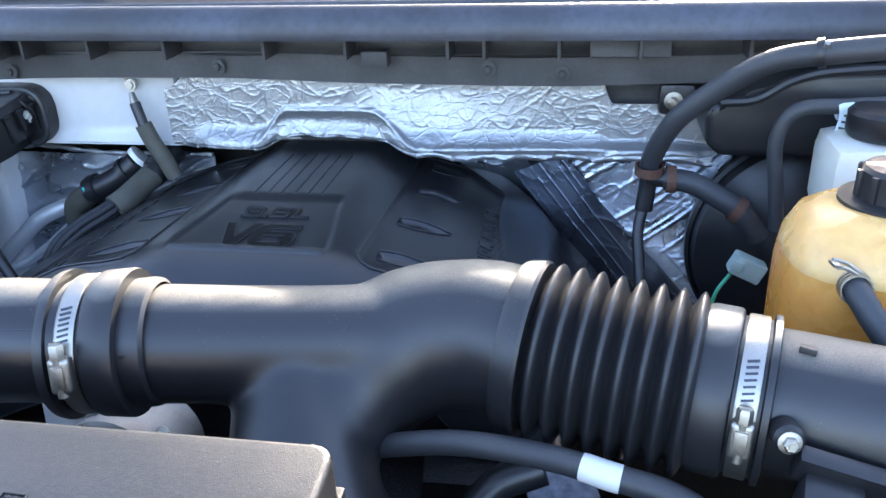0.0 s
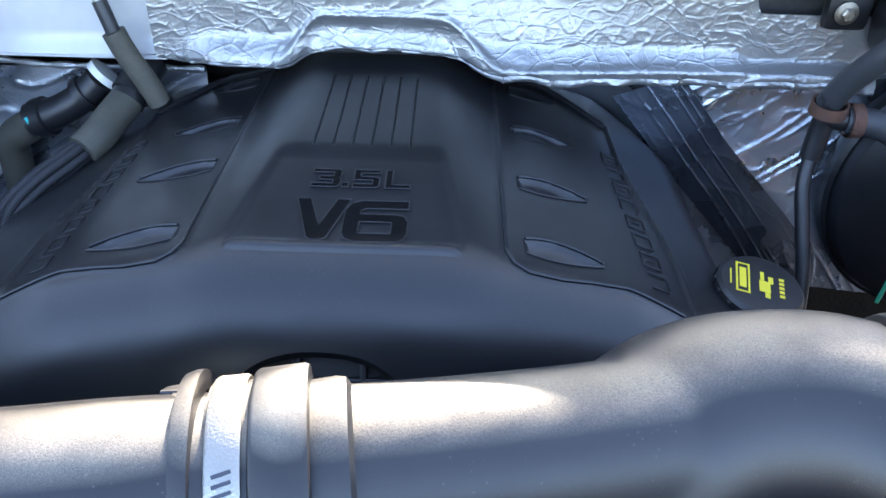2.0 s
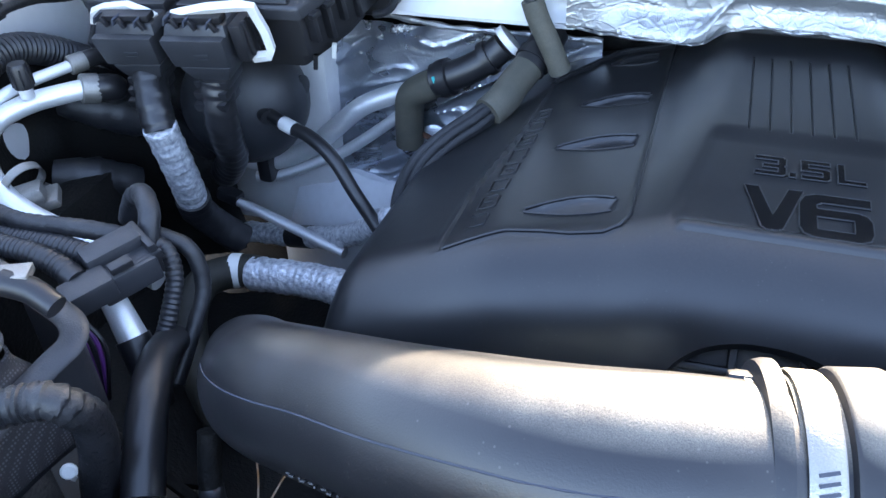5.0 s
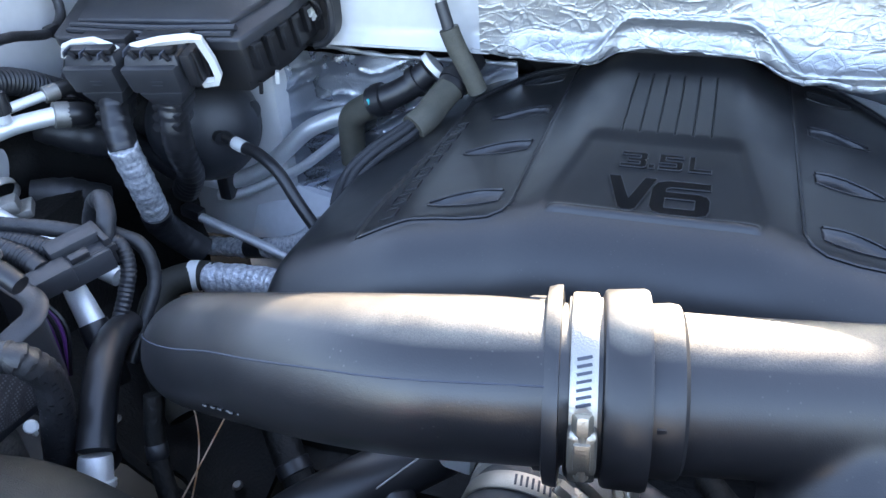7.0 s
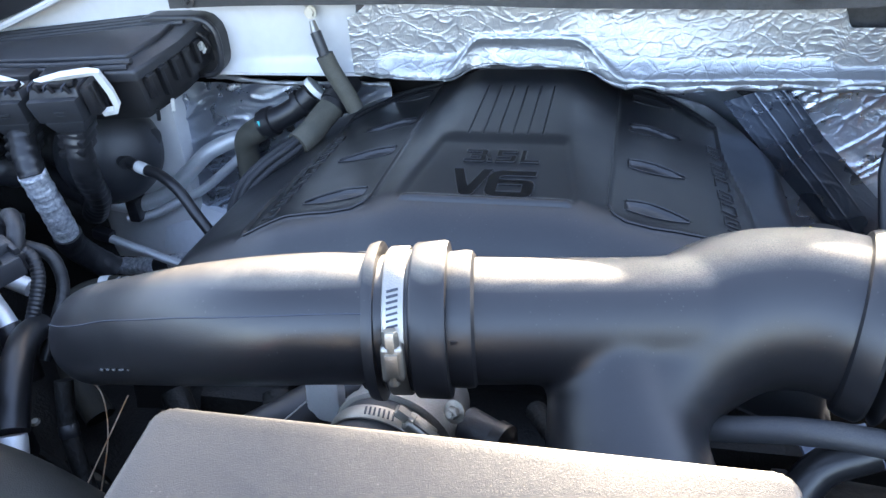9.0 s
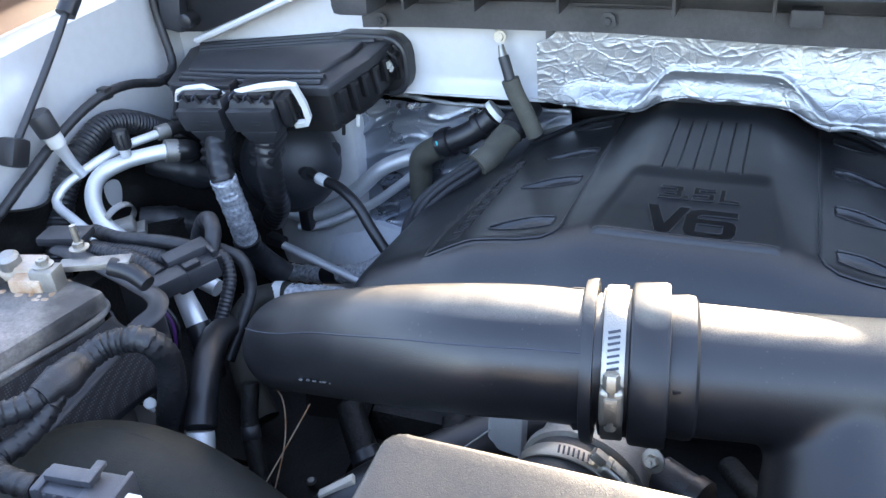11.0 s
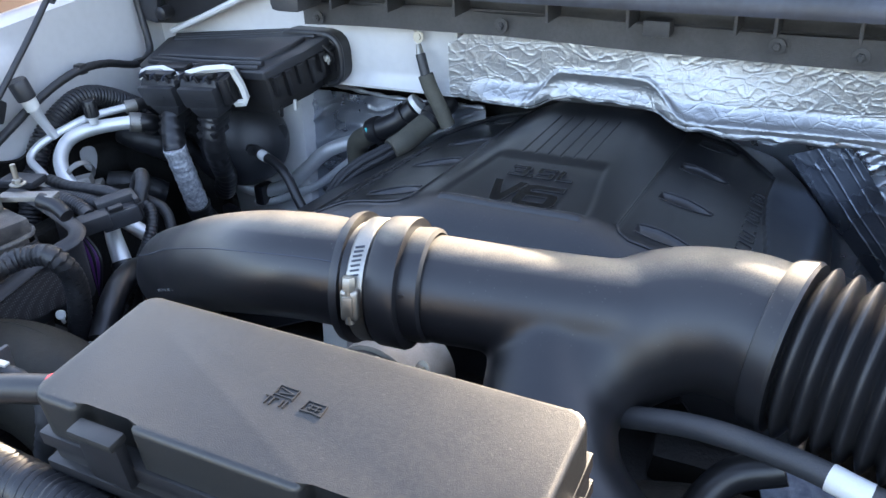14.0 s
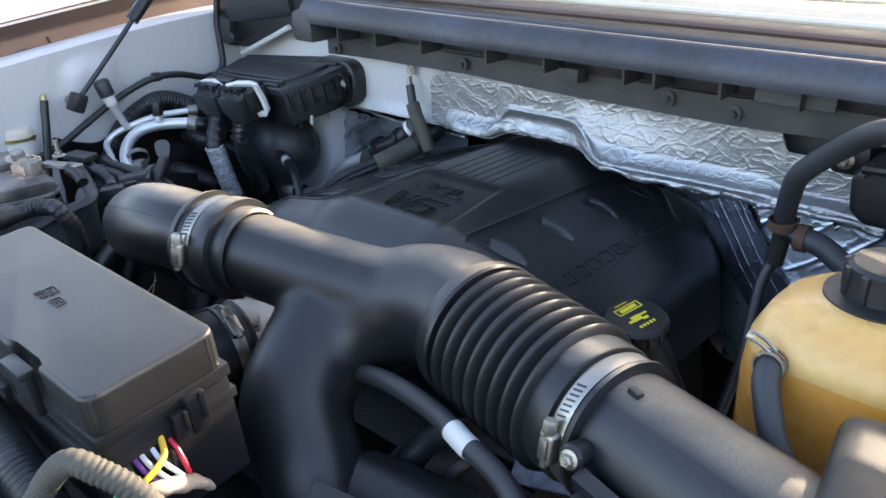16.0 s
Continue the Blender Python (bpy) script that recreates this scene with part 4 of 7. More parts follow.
sensor = tagged(empty("airflow_sensor", (0.14, 0.40, 1.08)), "black airflow sensor screwed to the outlet duct", "sensor")
part("plate", box((0.150, 0.402, 1.098), (0.050, 0.012, 0.022), 0.003, (20, 10, -9)), BLACK, sensor)
part("plug", box((0.143, 0.392, 1.082), (0.034, 0.026, 0.030), 0.006, (20, 8, -9)), BLACK, sensor)
part("socket", box((0.140, 0.386, 1.062), (0.028, 0.022, 0.018), 0.004, (20, 8, -9)), BLACK, sensor)
part("boss", lathe([(0, 0.009), (0.014, 0.009), (0.016, 0.007)], (0.1206, 0.419, 1.1135), (0, -1, 0.25), 20), BLACK, sensor)
bolt("screw", (0.1206, 0.4035, 1.1165), (0, -1, 0.25), 0.0045, sensor, STEEL, 1.5)

airbox = tagged(empty("air_cleaner", (0.42, 0.42, 0.9)), "dusty grey plastic air cleaner housing", "air cleaner")
part("lid", box((0.394, 0.412, 1.125), (0.26, 0.24, 0.07), 0.016, (0, 0, 10), segs=4), LID, airbox)
part("flange", box((0.394, 0.412, 1.085), (0.27, 0.25, 0.014), 0.004, (0, 0, 10)), BLACK, airbox)
part("base", box((0.394, 0.412, 0.99), (0.25, 0.23, 0.18), 0.02, (0, 0, 10)), BLACK, airbox)

# ---------------------------------------------------------------- fuse box
fuse = tagged(empty("fuse_box", (-0.26, 0.25, 1.03)), "black fuse box with dusty grained lid and two clips", "fuse box")
FM = Matrix.Translation((-0.2595, 0.2520, 1.1690)) @ pose(0, 0, 0, 5.5, 0.6, 0.6)
hw, hd = 0.150, 0.0505


def notched(w, d, cut, r=0.011):
    """Lid outline with rounded corners and two recesses along its front edge."""
    def corner(cx, cy, start):
        return [(cx + r * math.cos(radians(start + 22.5 * k)), cy + r * math.sin(radians(start + 22.5 * k))) for k in range(5)]
    pts = corner(w - r, d - r, 0) + corner(-w + r, d - r, 90) + corner(-w + r, -d + r, 180)
    for a, b in ((0.12, 0.26), (0.62, 0.78)):
        xa, xb = -w + 2 * w * a, -w + 2 * w * b
        pts += [(xa, -d), (xa + 0.003, -d + cut), (xb - 0.003, -d + cut), (xb, -d)]
    return pts + corner(w - r, -d + r, 270)


part("lid", slab(notched(hw, hd, 0.010), -0.030, 0.0, FM, 0.004, 3), LID, fuse, "leather-grained dusty lid")
part("rim", slab([(hw + 0.0006, hd + 0.002), (-hw - 0.003, hd + 0.002), (-hw - 0.003, -hd - 0.002), (hw + 0.0006, -hd - 0.002)], -0.040, -0.0305, FM, 0.002), BLACK, fuse)
part("base", slab([(hw, hd), (-hw, hd), (-hw, -hd + 0.001), (hw, -hd + 0.001)], -0.125, -0.0405, FM, 0.004), BLACK, fuse)
part("ledge", slab([(hw + 0.0008, hd + 0.003), (-hw - 0.004, hd + 0.003), (-hw - 0.004, -hd - 0.004), (hw + 0.0008, -hd - 0.004)], -0.060, -0.052, FM, 0.002), BLACK, fuse)
for a in (0.19, 0.70):
    x = -hw + 2 * hw * a
    clip = box((x, -hd - 0.004, -0.026), (0.031, 0.008, 0.036), 0.003)
    clip.transform(FM)
    c = part("clip", clip, BLACK, fuse)
    tab = box((x, -hd - 0.005, -0.008), (0.033, 0.012, 0.006), 0.0020)
    tab.transform(FM)
    part("tab", tab, LID, c)
for a in (0.36, 0.51):
    x = -hw + 2 * hw * a
    lug = bmesh.new()
    for dx, dz, sx, sz in ((-0.009, 0, 0.003, 0.012), (0.009, 0, 0.003, 0.012), (0, 0.005, 0.02, 0.003), (0, -0.005, 0.02, 0.003)):
        box((x + dx, -hd - 0.006, -0.052 + dz), (sx, 0.006, sz), 0.0007, bm=lug)
    lug.transform(FM)
    part("lug", lug, BLACK, fuse)
for y, z, s in ((0.018, -0.050, 1.0), (0.004, -0.052, 0.7), (-0.012, -0.075, 0.6), (-0.028, -0.085, 0.6), (-0.004, -0.085, 0.5)):
    catch = box((hw + 0.005, y, z), (0.008, 0.016 * s, 0.030 * s), 0.002)
    box((hw + 0.009, y + 0.004 * s, z + 0.006 * s), (0.004, 0.005 * s, 0.022 * s), 0.001, bm=catch)
    catch.transform(FM)
    part("catch", catch, BLACK, fuse)


def icon(name, lines, m, label, w=0.0011, h=0.0012):
    """A moulded symbol: its first stroke carries the others."""
    first = None
    for (x0, y0), (x1, y1) in lines:
        d = math.hypot(x1 - x0, y1 - y0)
        b = box((0, 0, 0), (d + w, w, h), 0.0003, segs=1)
        b.transform(m @ pose((x0 + x1) / 2, (y0 + y1) / 2, 0.0004, 0, 0, math.degrees(math.atan2(y1 - y0, x1 - x0))))
        if first:
            part("stroke", b, BLACK, first)
        else:
            first = part(name, b, BLACK, fuse, label)


icon("symbol", [((-.010, .006), (.006, .006)), ((-.010, .006), (-.010, -.006)), ((.006, .006), (.006, -.004)), ((-.010, -.003), (.006, -.003)), ((-.008, .004), (.004, .001)), ((.004, .001), (-.006, -.001)), ((-.014, -.006), (-.004, -.006)), ((-.011, -.006), (-.011, -.013)), ((-.007, -.006), (-.007, -.013)), ((.001, -.006), (.001, -.012)), ((.004, -.006), (.004, -.012))], FM @ pose(-0.006, 0.003, 0, 0, 0, -2) @ Matrix.Diagonal((0.78, 0.78, 1, 1)), "moulded fuse symbol")
icon("symbol", [((-.008, .005), (.007, .005)), ((-.009, -.005), (-.001, -.004)), ((-.001, -.004), (.008, -.005)), ((-.008, .005), (-.009, -.005)), ((.007, .005), (.008, -.005)), ((-.005, .002), (.004, .002)), ((-.005, -.001), (.004, -.001)), ((-.003, .003), (-.003, -.002)), ((.002, .003), (.002, -.002))], FM @ pose(0.014, -0.001, 0, 0, 0, -2) @ Matrix.Diagonal((0.78, 0.78, 1, 1)), "moulded manual symbol")

for lab, pts, r, gap, mt in (("thick black corrugated conduit along the fuse box", [(-0.75, 0.200, 1.075), (-0.60, 0.196, 1.092), (-0.45, 0.193, 1.093), (-0.32, 0.188, 1.090), (-0.22, 0.184, 1.078), (-0.13, 0.178, 1.05), (-0.06, 0.17, 1.0)], 0.0165, 0.0056, LOOM),
                            ("pale dusty corrugated conduit beside the fuse box", [(-0.150, 0.150, 1.045), (-0.128, 0.170, 1.100), (-0.104, 0.184, 1.131), (-0.087, 0.197, 1.124), (-0.072, 0.209, 1.110), (-0.060, 0.220, 1.085), (-0.055, 0.228, 1.045)], 0.0085, 0.0045, DUSTY)):
    wc = tagged(empty("wire_conduit", pts[-1]), lab, "conduit", "corrugated conduits")
    part("conduit", sweep(pts, r, 20, gap / 4, ribbed(gap, 0.055)), mt, wc)
    part("end_tape", sweep([Vector(pts[-1]).lerp(Vector(pts[-2]), k) for k in (0.0, 0.3, 0.6)], r * 1.06, 16, 0.003, wrapped(0.012, 0.05)), CLOTH, wc)
for mt, lab, r, pts in (
    (WIRE_YELLOW, "yellow", 0.0024, [(-0.112, 0.249, 1.118), (-0.103, 0.246, 1.109), (-0.096, 0.238, 1.107), (-0.091, 0.226, 1.105), (-0.090, 0.214, 1.099), (-0.095, 0.204, 1.080)]),
    (LENS_GREEN, "green", 0.0022, [(-0.112, 0.214, 1.106), (-0.099, 0.209, 1.108), (-0.094, 0.205, 1.100), (-0.098, 0.202, 1.075)]),
    (WIRE_PURPLE, "dark red", 0.0020, [(-0.112, 0.228, 1.110), (-0.101, 0.229, 1.104), (-0.094, 0.234, 1.096), (-0.092, 0.240, 1.088)]),
    (NYLON, "white", 0.0020, [(-0.112, 0.233, 1.111), (-0.100, 0.234, 1.105), (-0.092, 0.240, 1.096), (-0.091, 0.247, 1.087)]),
    (RED, "red", 0.0020, [(-0.112, 0.255, 1.112), (-0.103, 0.256, 1.104), (-0.097, 0.257, 1.093), (-0.095, 0.258, 1.083)]),
    (LABEL, "pale blue", 0.0020, [(-0.112, 0.241, 1.112), (-0.101, 0.242, 1.105), (-0.094, 0.248, 1.096), (-0.092, 0.254, 1.086)]),
    (BLACK, "black", 0.0020, [(-0.112, 0.222, 1.109), (-0.100, 0.223, 1.101), (-0.094, 0.228, 1.094), (-0.092, 0.232, 1.087)])):
    tagged(part("wire", sweep([(x, y, z - 0.006) for x, y, z in pts], r, 8, 0.003), mt), lab + " insulated wire leaving the fuse box", "wire", "fuse box wires")
tagged(part("tape_sleeve", sweep([(-0.094, 0.214, 1.091), (-0.090, 0.228, 1.089), (-0.089, 0.244, 1.084), (-0.092, 0.260, 1.075), (-0.098, 0.272, 1.060)], [0.004, 0.0075, 0.0085, 0.0070, 0.005], 16, 0.003, lambda a, s: 1 + 0.10 * math.sin(a * 420) + 0.06 * math.sin(a * 911), flat=0.6), STAINED), "torn beige tape sleeve round the fuse box wires", "tape")

shroud = tagged(empty("radiator_shroud", (-0.2, 0.0, 0.9)), "flat charcoal plastic radiator shroud", "radiator shroud")
part("top", box((-0.22, -0.03, 1.035), (1.25, 0.34, 0.07), 0.025), GREY, shroud)
part("skirt", box((-0.22, -0.05, 0.80), (1.2, 0.28, 0.42), 0.02), BLACK, shroud)
tagged(part("positive_cap", sweep([(-0.435, 0.235, 1.135), (-0.49, 0.225, 1.125), (-0.56, 0.215, 1.10)], 0.010, 14), BLACK), "black cable boot leading to the fuse box", "cable")
tagged(part("cable_sleeve", lathe([(0, 0.0105), (0.014, 0.0108)], (-0.438, 0.2345, 1.1345), (1, 0.18, 0.18), 16), RED), "red plastic collar on the fuse box cable", "cable collar")

# ---------------------------------------------------------------- coolant tank and brake parts
tank = tagged(empty("coolant_tank", (0.22, 0.64, 1.0)), "amber translucent plastic coolant tank with black cap", "coolant tank")
TK = Matrix.Translation((0.2400, 0.6110, 0.9770)) @ pose(0, 0, 0, 0, 0, -2)


def tank_mesh(lo, hi, close):
    bm = bmesh.new()
    prof = [(0.0, 0.80), (0.012, 0.93), (0.03, 0.98), (0.10, 1.0), (0.145, 1.0), (0.165, 0.975), (0.172, 0.96), (0.190, 0.86), (0.199, 0.70), (0.203, 0.45), (0.2045, 0.2)]
    segs, rings = 56, []
    for h, s in prof[lo:hi]:
        ring = []
        for k in range(segs):
            a = 2 * math.pi * k / segs
            c, q = math.cos(a), math.sin(a)
            p = 3.2
            r = (abs(c) ** p + abs(q) ** p) ** (-1 / p)
            ring.append(bm.verts.new(TK @ Vector((0.089 * s * r * c, 0.070 * s * r * q, h))))
        rings.append(ring)
    for a, b in zip(rings, rings[1:]):
        for i in range(segs):
            bm.faces.new((a[i], a[(i + 1) % segs], b[(i + 1) % segs], b[i]))
    bm.faces.new(list(reversed(rings[0])) if close < 0 else rings[-1])
    return bm


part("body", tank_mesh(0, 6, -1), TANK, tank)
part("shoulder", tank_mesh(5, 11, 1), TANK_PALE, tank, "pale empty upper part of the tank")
cap = part("cap", lathe([(0.0, 0.036), (0.004, 0.042), (0.008, 0.042), (0.010, 0.030), (0.030, 0.029), (0.033, 0.026)], (0.232, 0.622, 1.1735), (0, 0, 1), 40), BLACK, tank)
for k in range(10):
    a = 2 * math.pi * k / 10
    part("grip", box((0.232 + 0.029 * math.cos(a), 0.622 + 0.029 * math.sin(a), 1.1925), (0.006, 0.006, 0.022), 0.0015, (0, 0, math.degrees(a))), BLACK, cap)
part("nipple", lathe([(0, 0.007), (0.026, 0.007)], (0.1865, 0.572, 1.146), (0.0, -1, 0.0), 16), TANK, tank)
tagged(part("overflow_hose", sweep([(0.1868, 0.5470, 1.1455), (0.1890, 0.5320, 1.1420), (0.1945, 0.5230, 1.1335), (0.2020, 0.5130, 1.1240), (0.2104, 0.5052, 1.1130), (0.222, 0.50, 1.095), (0.23, 0.50, 1.06)], 0.0092, 16), HOSE), "thin grey rubber overflow hose on the coolant tank", "hose", "rubber hoses")
spring = bmesh.new()
for dy in (-0.0035, 0.0, 0.0035):
    lathe([(-0.0010, 0.0098), (-0.0010, 0.0112), (0.0010, 0.0112), (0.0010, 0.0098)], (0.1868, 0.543 + dy, 1.1455), (0.05, -1, 0.1), 24, spring, False)
sweep([(0.186, 0.541, 1.156), (0.178, 0.540, 1.161), (0.172, 0.540, 1.1615)], 0.0014, 6, bm=spring)
sweep([(0.189, 0.545, 1.156), (0.180, 0.546, 1.162), (0.170, 0.546, 1.165)], 0.0014, 6, bm=spring)
box((0.1715, 0.543, 1.163), (0.006, 0.009, 0.0025), 0.0008, (0, 10, 10), spring)
tagged(part("spring_clip", spring, STEEL), "small steel spring clip on the overflow hose", "hose clip")

brake_tank = tagged(empty("brake_reservoir", (0.28, 0.79, 1.1)), "milky white brake fluid reservoir with black cap", "brake reservoir")
part("body", box((0.300, 0.795, 1.135), (0.16, 0.09, 0.085), 0.02), MILK, brake_tank)
part("cap", lathe([(0, 0.030), (0.004, 0.033), (0.022, 0.033), (0.026, 0.029)], (0.270, 0.790, 1.178), (0, 0, 1), 36), BLACK, brake_tank)
booster = tagged(empty("brake_booster", (0.25, 0.93, 0.9)), "round black brake booster on the bulkhead", "brake booster")
part("shell", lathe([(0, 0.125), (0.03, 0.130), (0.05, 0.125), (0.065, 0.10), (0.075, 0.06), (0.10, 0.045), (0.13, 0.04)], (0.255, 0.955, 1.00), (0, -1, 0.05), 56), BLACK, booster)
part("rim", lathe([(0.018, 0.130), (0.022, 0.134), (0.032, 0.134), (0.036, 0.130)], (0.255, 0.955, 1.00), (0, -1, 0.05), 56, caps=False), BLACK, booster)
part("cylinder", lathe([(0, 0.024), (0.12, 0.024), (0.13, 0.018)], (0.27, 0.87, 1.02), (0, -1, 0), 24), DULLSTEEL, booster)
bracket_box = tagged(empty("wiring_cover", (0.30, 0.88, 1.13)), "black moulded plastic housing above the brake booster", "housing")
BB = [(0.125, 1.140), (0.140, 1.128), (0.40, 1.128), (0.42, 1.14), (0.42, 1.225), (0.225, 1.218), (0.200, 1.208), (0.170, 1.190), (0.130, 1.186), (0.122, 1.175)]
part("body", slab([(x, z) for x, z in BB], -0.075, 0.0, Matrix.Translation((0, 0.868, 0)) @ pose(0, 0, 0, 90, 0, 0) , 0.010, 3), BLACK, bracket_box)
part("lip", sweep([(0.135, 0.862, 1.188), (0.170, 0.862, 1.192), (0.205, 0.862, 1.212), (0.26, 0.862, 1.222), (0.42, 0.862, 1.228)], 0.005, 8), BLACK, bracket_box)
part("mount", box((0.100, 0.945, 1.170), (0.040, 0.016, 0.036), 0.008), BLACK, bracket_box)
bolt("bolt", (0.096, 0.935, 1.170), (0, -1, 0), 0.006, bracket_box, STEEL)

coolant = tagged(empty("coolant_hose", (0.069, 0.858, 1.12)), "grey rubber coolant hose arching in front of the cowl", "hose", "rubber hoses")
part("hose", sweep([(0.60, 0.757, 1.266), (0.40, 0.758, 1.268), (0.28, 0.759, 1.266), (0.2116, 0.763, 1.2600), (0.165, 0.782, 1.2480), (0.128, 0.804, 1.2200), (0.100, 0.818, 1.1940), (0.0866, 0.828, 1.1760), (0.0745, 0.850, 1.143), (0.069, 0.862, 1.118)], 0.0108, 18), HOSE, coolant)
part("band_clip", lathe([(-0.003, 0.0118), (0.003, 0.0118), (0.003, 0.0132), (-0.003, 0.0132)], (0.200, 0.7665, 1.2580), (1, -0.3, 0.2), 24, caps=False), BLACK, coolant, "black band clip")
part("clip_screw", lathe([(0, 0.0025), (0.006, 0.0025)], (0.200, 0.757, 1.2650), (0, -0.6, 0.8), 8), DULLSTEEL, coolant)
htee = tagged(empty("hose_connector", (0.07, 0.86, 1.08)), "black plastic hose tee with rusty clamps", "hose connector")
part("stem", sweep([(0.069, 0.858, 1.128), (0.069, 0.861, 1.10), (0.066, 0.858, 1.07)], 0.0095, 14), BLACK, htee)
part("arm", sweep([(0.069, 0.860, 1.106), (0.090, 0.857, 1.106)], 0.009, 14), BLACK, htee)
part("clamp", lathe([(-0.005, 0.0135), (0.005, 0.0135), (0.005, 0.0155), (-0.005, 0.0155)], (0.0695, 0.859, 1.116), (0, -0.1, 1), 20, caps=False), RUST, htee, "rusty band clamp")
part("clamp", lathe([(-0.005, 0.0125), (0.005, 0.0125), (0.005, 0.0145), (-0.005, 0.0145)], (0.092, 0.857, 1.106), (1, 0, 0), 20, caps=False), RUST, htee, "rusty band clamp")
tagged(part("heater_hose", sweep([(0.086, 0.858, 1.106), (0.110, 0.853, 1.105), (0.134, 0.847, 1.095), (0.163, 0.840, 1.078), (0.185, 0.84, 1.05)], 0.0118, 16), HOSE), "short grey rubber hose with a rusty end clamp", "hose", "rubber hoses")
tagged(part("hose_clip", lathe([(-0.005, 0.0122), (0.005, 0.0122), (0.005, 0.0140), (-0.005, 0.0140)], (0.160, 0.841, 1.080), (1, -0.2, -0.6), 20, caps=False), RUST), "rusty hose clamp beside the brake booster", "hose clip")
tagged(part("vacuum_line", sweep([(0.066, 0.858, 1.075), (0.061, 0.845, 1.05), (0.063, 0.828, 1.02), (0.066, 0.80, 0.97), (0.06, 0.77, 0.90), (0.05, 0.75, 0.82)], 0.0062, 12), BLACK), "thin black line running down beside the foil", "line", "rubber hoses")
tagged(part("vent_hose", sweep([(0.195, 0.815, 1.07), (0.189, 0.818, 1.12), (0.184, 0.820, 1.158), (0.190, 0.820, 1.183), (0.206, 0.820, 1.195), (0.240, 0.820, 1.197), (0.29, 0.82, 1.20), (0.36, 0.83, 1.20)], 0.0074, 14), HOSE), "thin grey vent hose carrying a paper label", "hose", "rubber hoses")
lb = tagged(empty("hose_label", (0.242, 0.82, 1.19)), "pale paper label wrapped round the vent hose", "label")
part("paper", lathe([(-0.007, 0.0096), (0.007, 0.0096)], (0.242, 0.820, 1.194), (1, 0, 0.1), 20, caps=False), LABEL, lb)
part("flag", box((0.241, 0.811, 1.180), (0.013, 0.001, 0.030), 0.0, (0, 12, 0)), LABEL, lb)
for k in range(4):
    part("print_bar", box((0.2435 - 0.0016 * k, 0.8100, 1.190 - 0.006 * k), (0.008, 0.0008, 0.002), 0.0, (0, 12, 0)), INK, lb)
plug = tagged(empty("level_sensor_plug", (0.16, 0.81, 1.0)), "pale green electrical connector beside the booster", "connector")
part("shell", box((0.170, 0.808, 1.030), (0.034, 0.02, 0.022), 0.003, (0, 25, 0)), GREEN, plug)
part("latch", box((0.158, 0.797, 1.036), (0.012, 0.004, 0.010), 0.001, (0, 25, 0)), GREEN, plug)
part("lead", sweep([(0.155, 0.81, 1.02), (0.140, 0.80, 1.0), (0.135, 0.80, 0.96)], 0.002, 8), LENS_GREEN, plug)

# oil filler
oil = tagged(empty("oil_filler", (-0.014, 0.712, 0.9)), "black oil filler neck and cap with yellow printed symbol", "oil filler")
OM = Matrix.Translation((-0.012, 0.716, 1.022)) @ pose(0, 0, 0, 6, 8, -12)
ob_ = lathe([(0, 0.028), (0.002, 0.0325), (0.016, 0.0325), (0.019, 0.030), (0.0195, 0.02)], (0, 0, 0), (0, 0, 1), 48)
ob_.transform(OM)
part("cap", ob_, BLACK, oil)
for k in range(16):
    a = 2 * math.pi * k / 16
    g = box((0.0325 * math.cos(a), 0.0325 * math.sin(a), 0.009), (0.003, 0.004, 0.012), 0.0008, (0, 0, math.degrees(a)))
    g.transform(OM)
    part("grip", g, BLACK, oil)
marks = bmesh.new()
for x, y, sx, sy in ((-0.021, 0.002, 0.0016, 0.034), (-0.011, 0.002, 0.0016, 0.034), (-0.016, 0.019, 0.0115, 0.0014), (-0.016, -0.015, 0.0115, 0.0014), (-0.016, 0.002, 0.0055, 0.024), (-0.026, 0.0, 0.0012, 0.018), (0.002, -0.003, 0.009, 0.013), (0.007, 0.006, 0.004, 0.008), (0.000, 0.009, 0.003, 0.010), (0.004, -0.013, 0.004, 0.006), (0.016, 0.0, 0.004, 0.003), (0.016, 0.005, 0.004, 0.003), (0.016, -0.005, 0.004, 0.003), (0.016, 0.010, 0.004, 0.003), (0.016, -0.010, 0.004, 0.003)):
    box((x, y, 0.0196), (sx, sy, 0.0006), 0.0, bm=marks)
marks.transform(OM @ Matrix.Diagonal((0.9, 0.9, 1, 1)))
part("print", marks, YELLOW, oil, "yellow oil can symbol and bars")
part("neck", sweep([(-0.012, 0.716, 1.015), (0.0, 0.72, 0.985), (0.012, 0.728, 0.94), (0.02, 0.735, 0.88)], [0.030, 0.030, 0.034, 0.036], 24), BLACK, oil)

# ---------------------------------------------------------------- hoses under the bellows
breather = tagged(empty("breather_hose", (0.16, 0.39, 0.94)), "smooth grey breather hose with a white tape band below the bellows", "hose", "rubber hoses")
BREATH = [(-0.150, 0.475, 1.030), (-0.128, 0.448, 1.056), (-0.0753, 0.4332, 1.0749), (-0.0232, 0.4267, 1.0755), (0.0194, 0.4139, 1.0750), (0.0795, 0.4005, 1.0607), (0.1515, 0.3636, 0.9962)]
part("hose", sweep(BREATH, 0.0085, 16), HOSE, breather)
BAND = [q for q in glide(BREATH) if 0.002 < q.x < 0.032]
part("tape_band", sweep(BAND, 0.0091, 20, raw=True), NYLON, breather, "white tape band")
tagged(part("lower_duct", sweep([(-0.09, 0.40, 0.97), (0.0, 0.42, 0.965), (0.10, 0.42, 0.96), (0.22, 0.40, 0.95)], 0.042, 28), BLACK), "black lower charge pipe behind the bellows", "charge pipe")
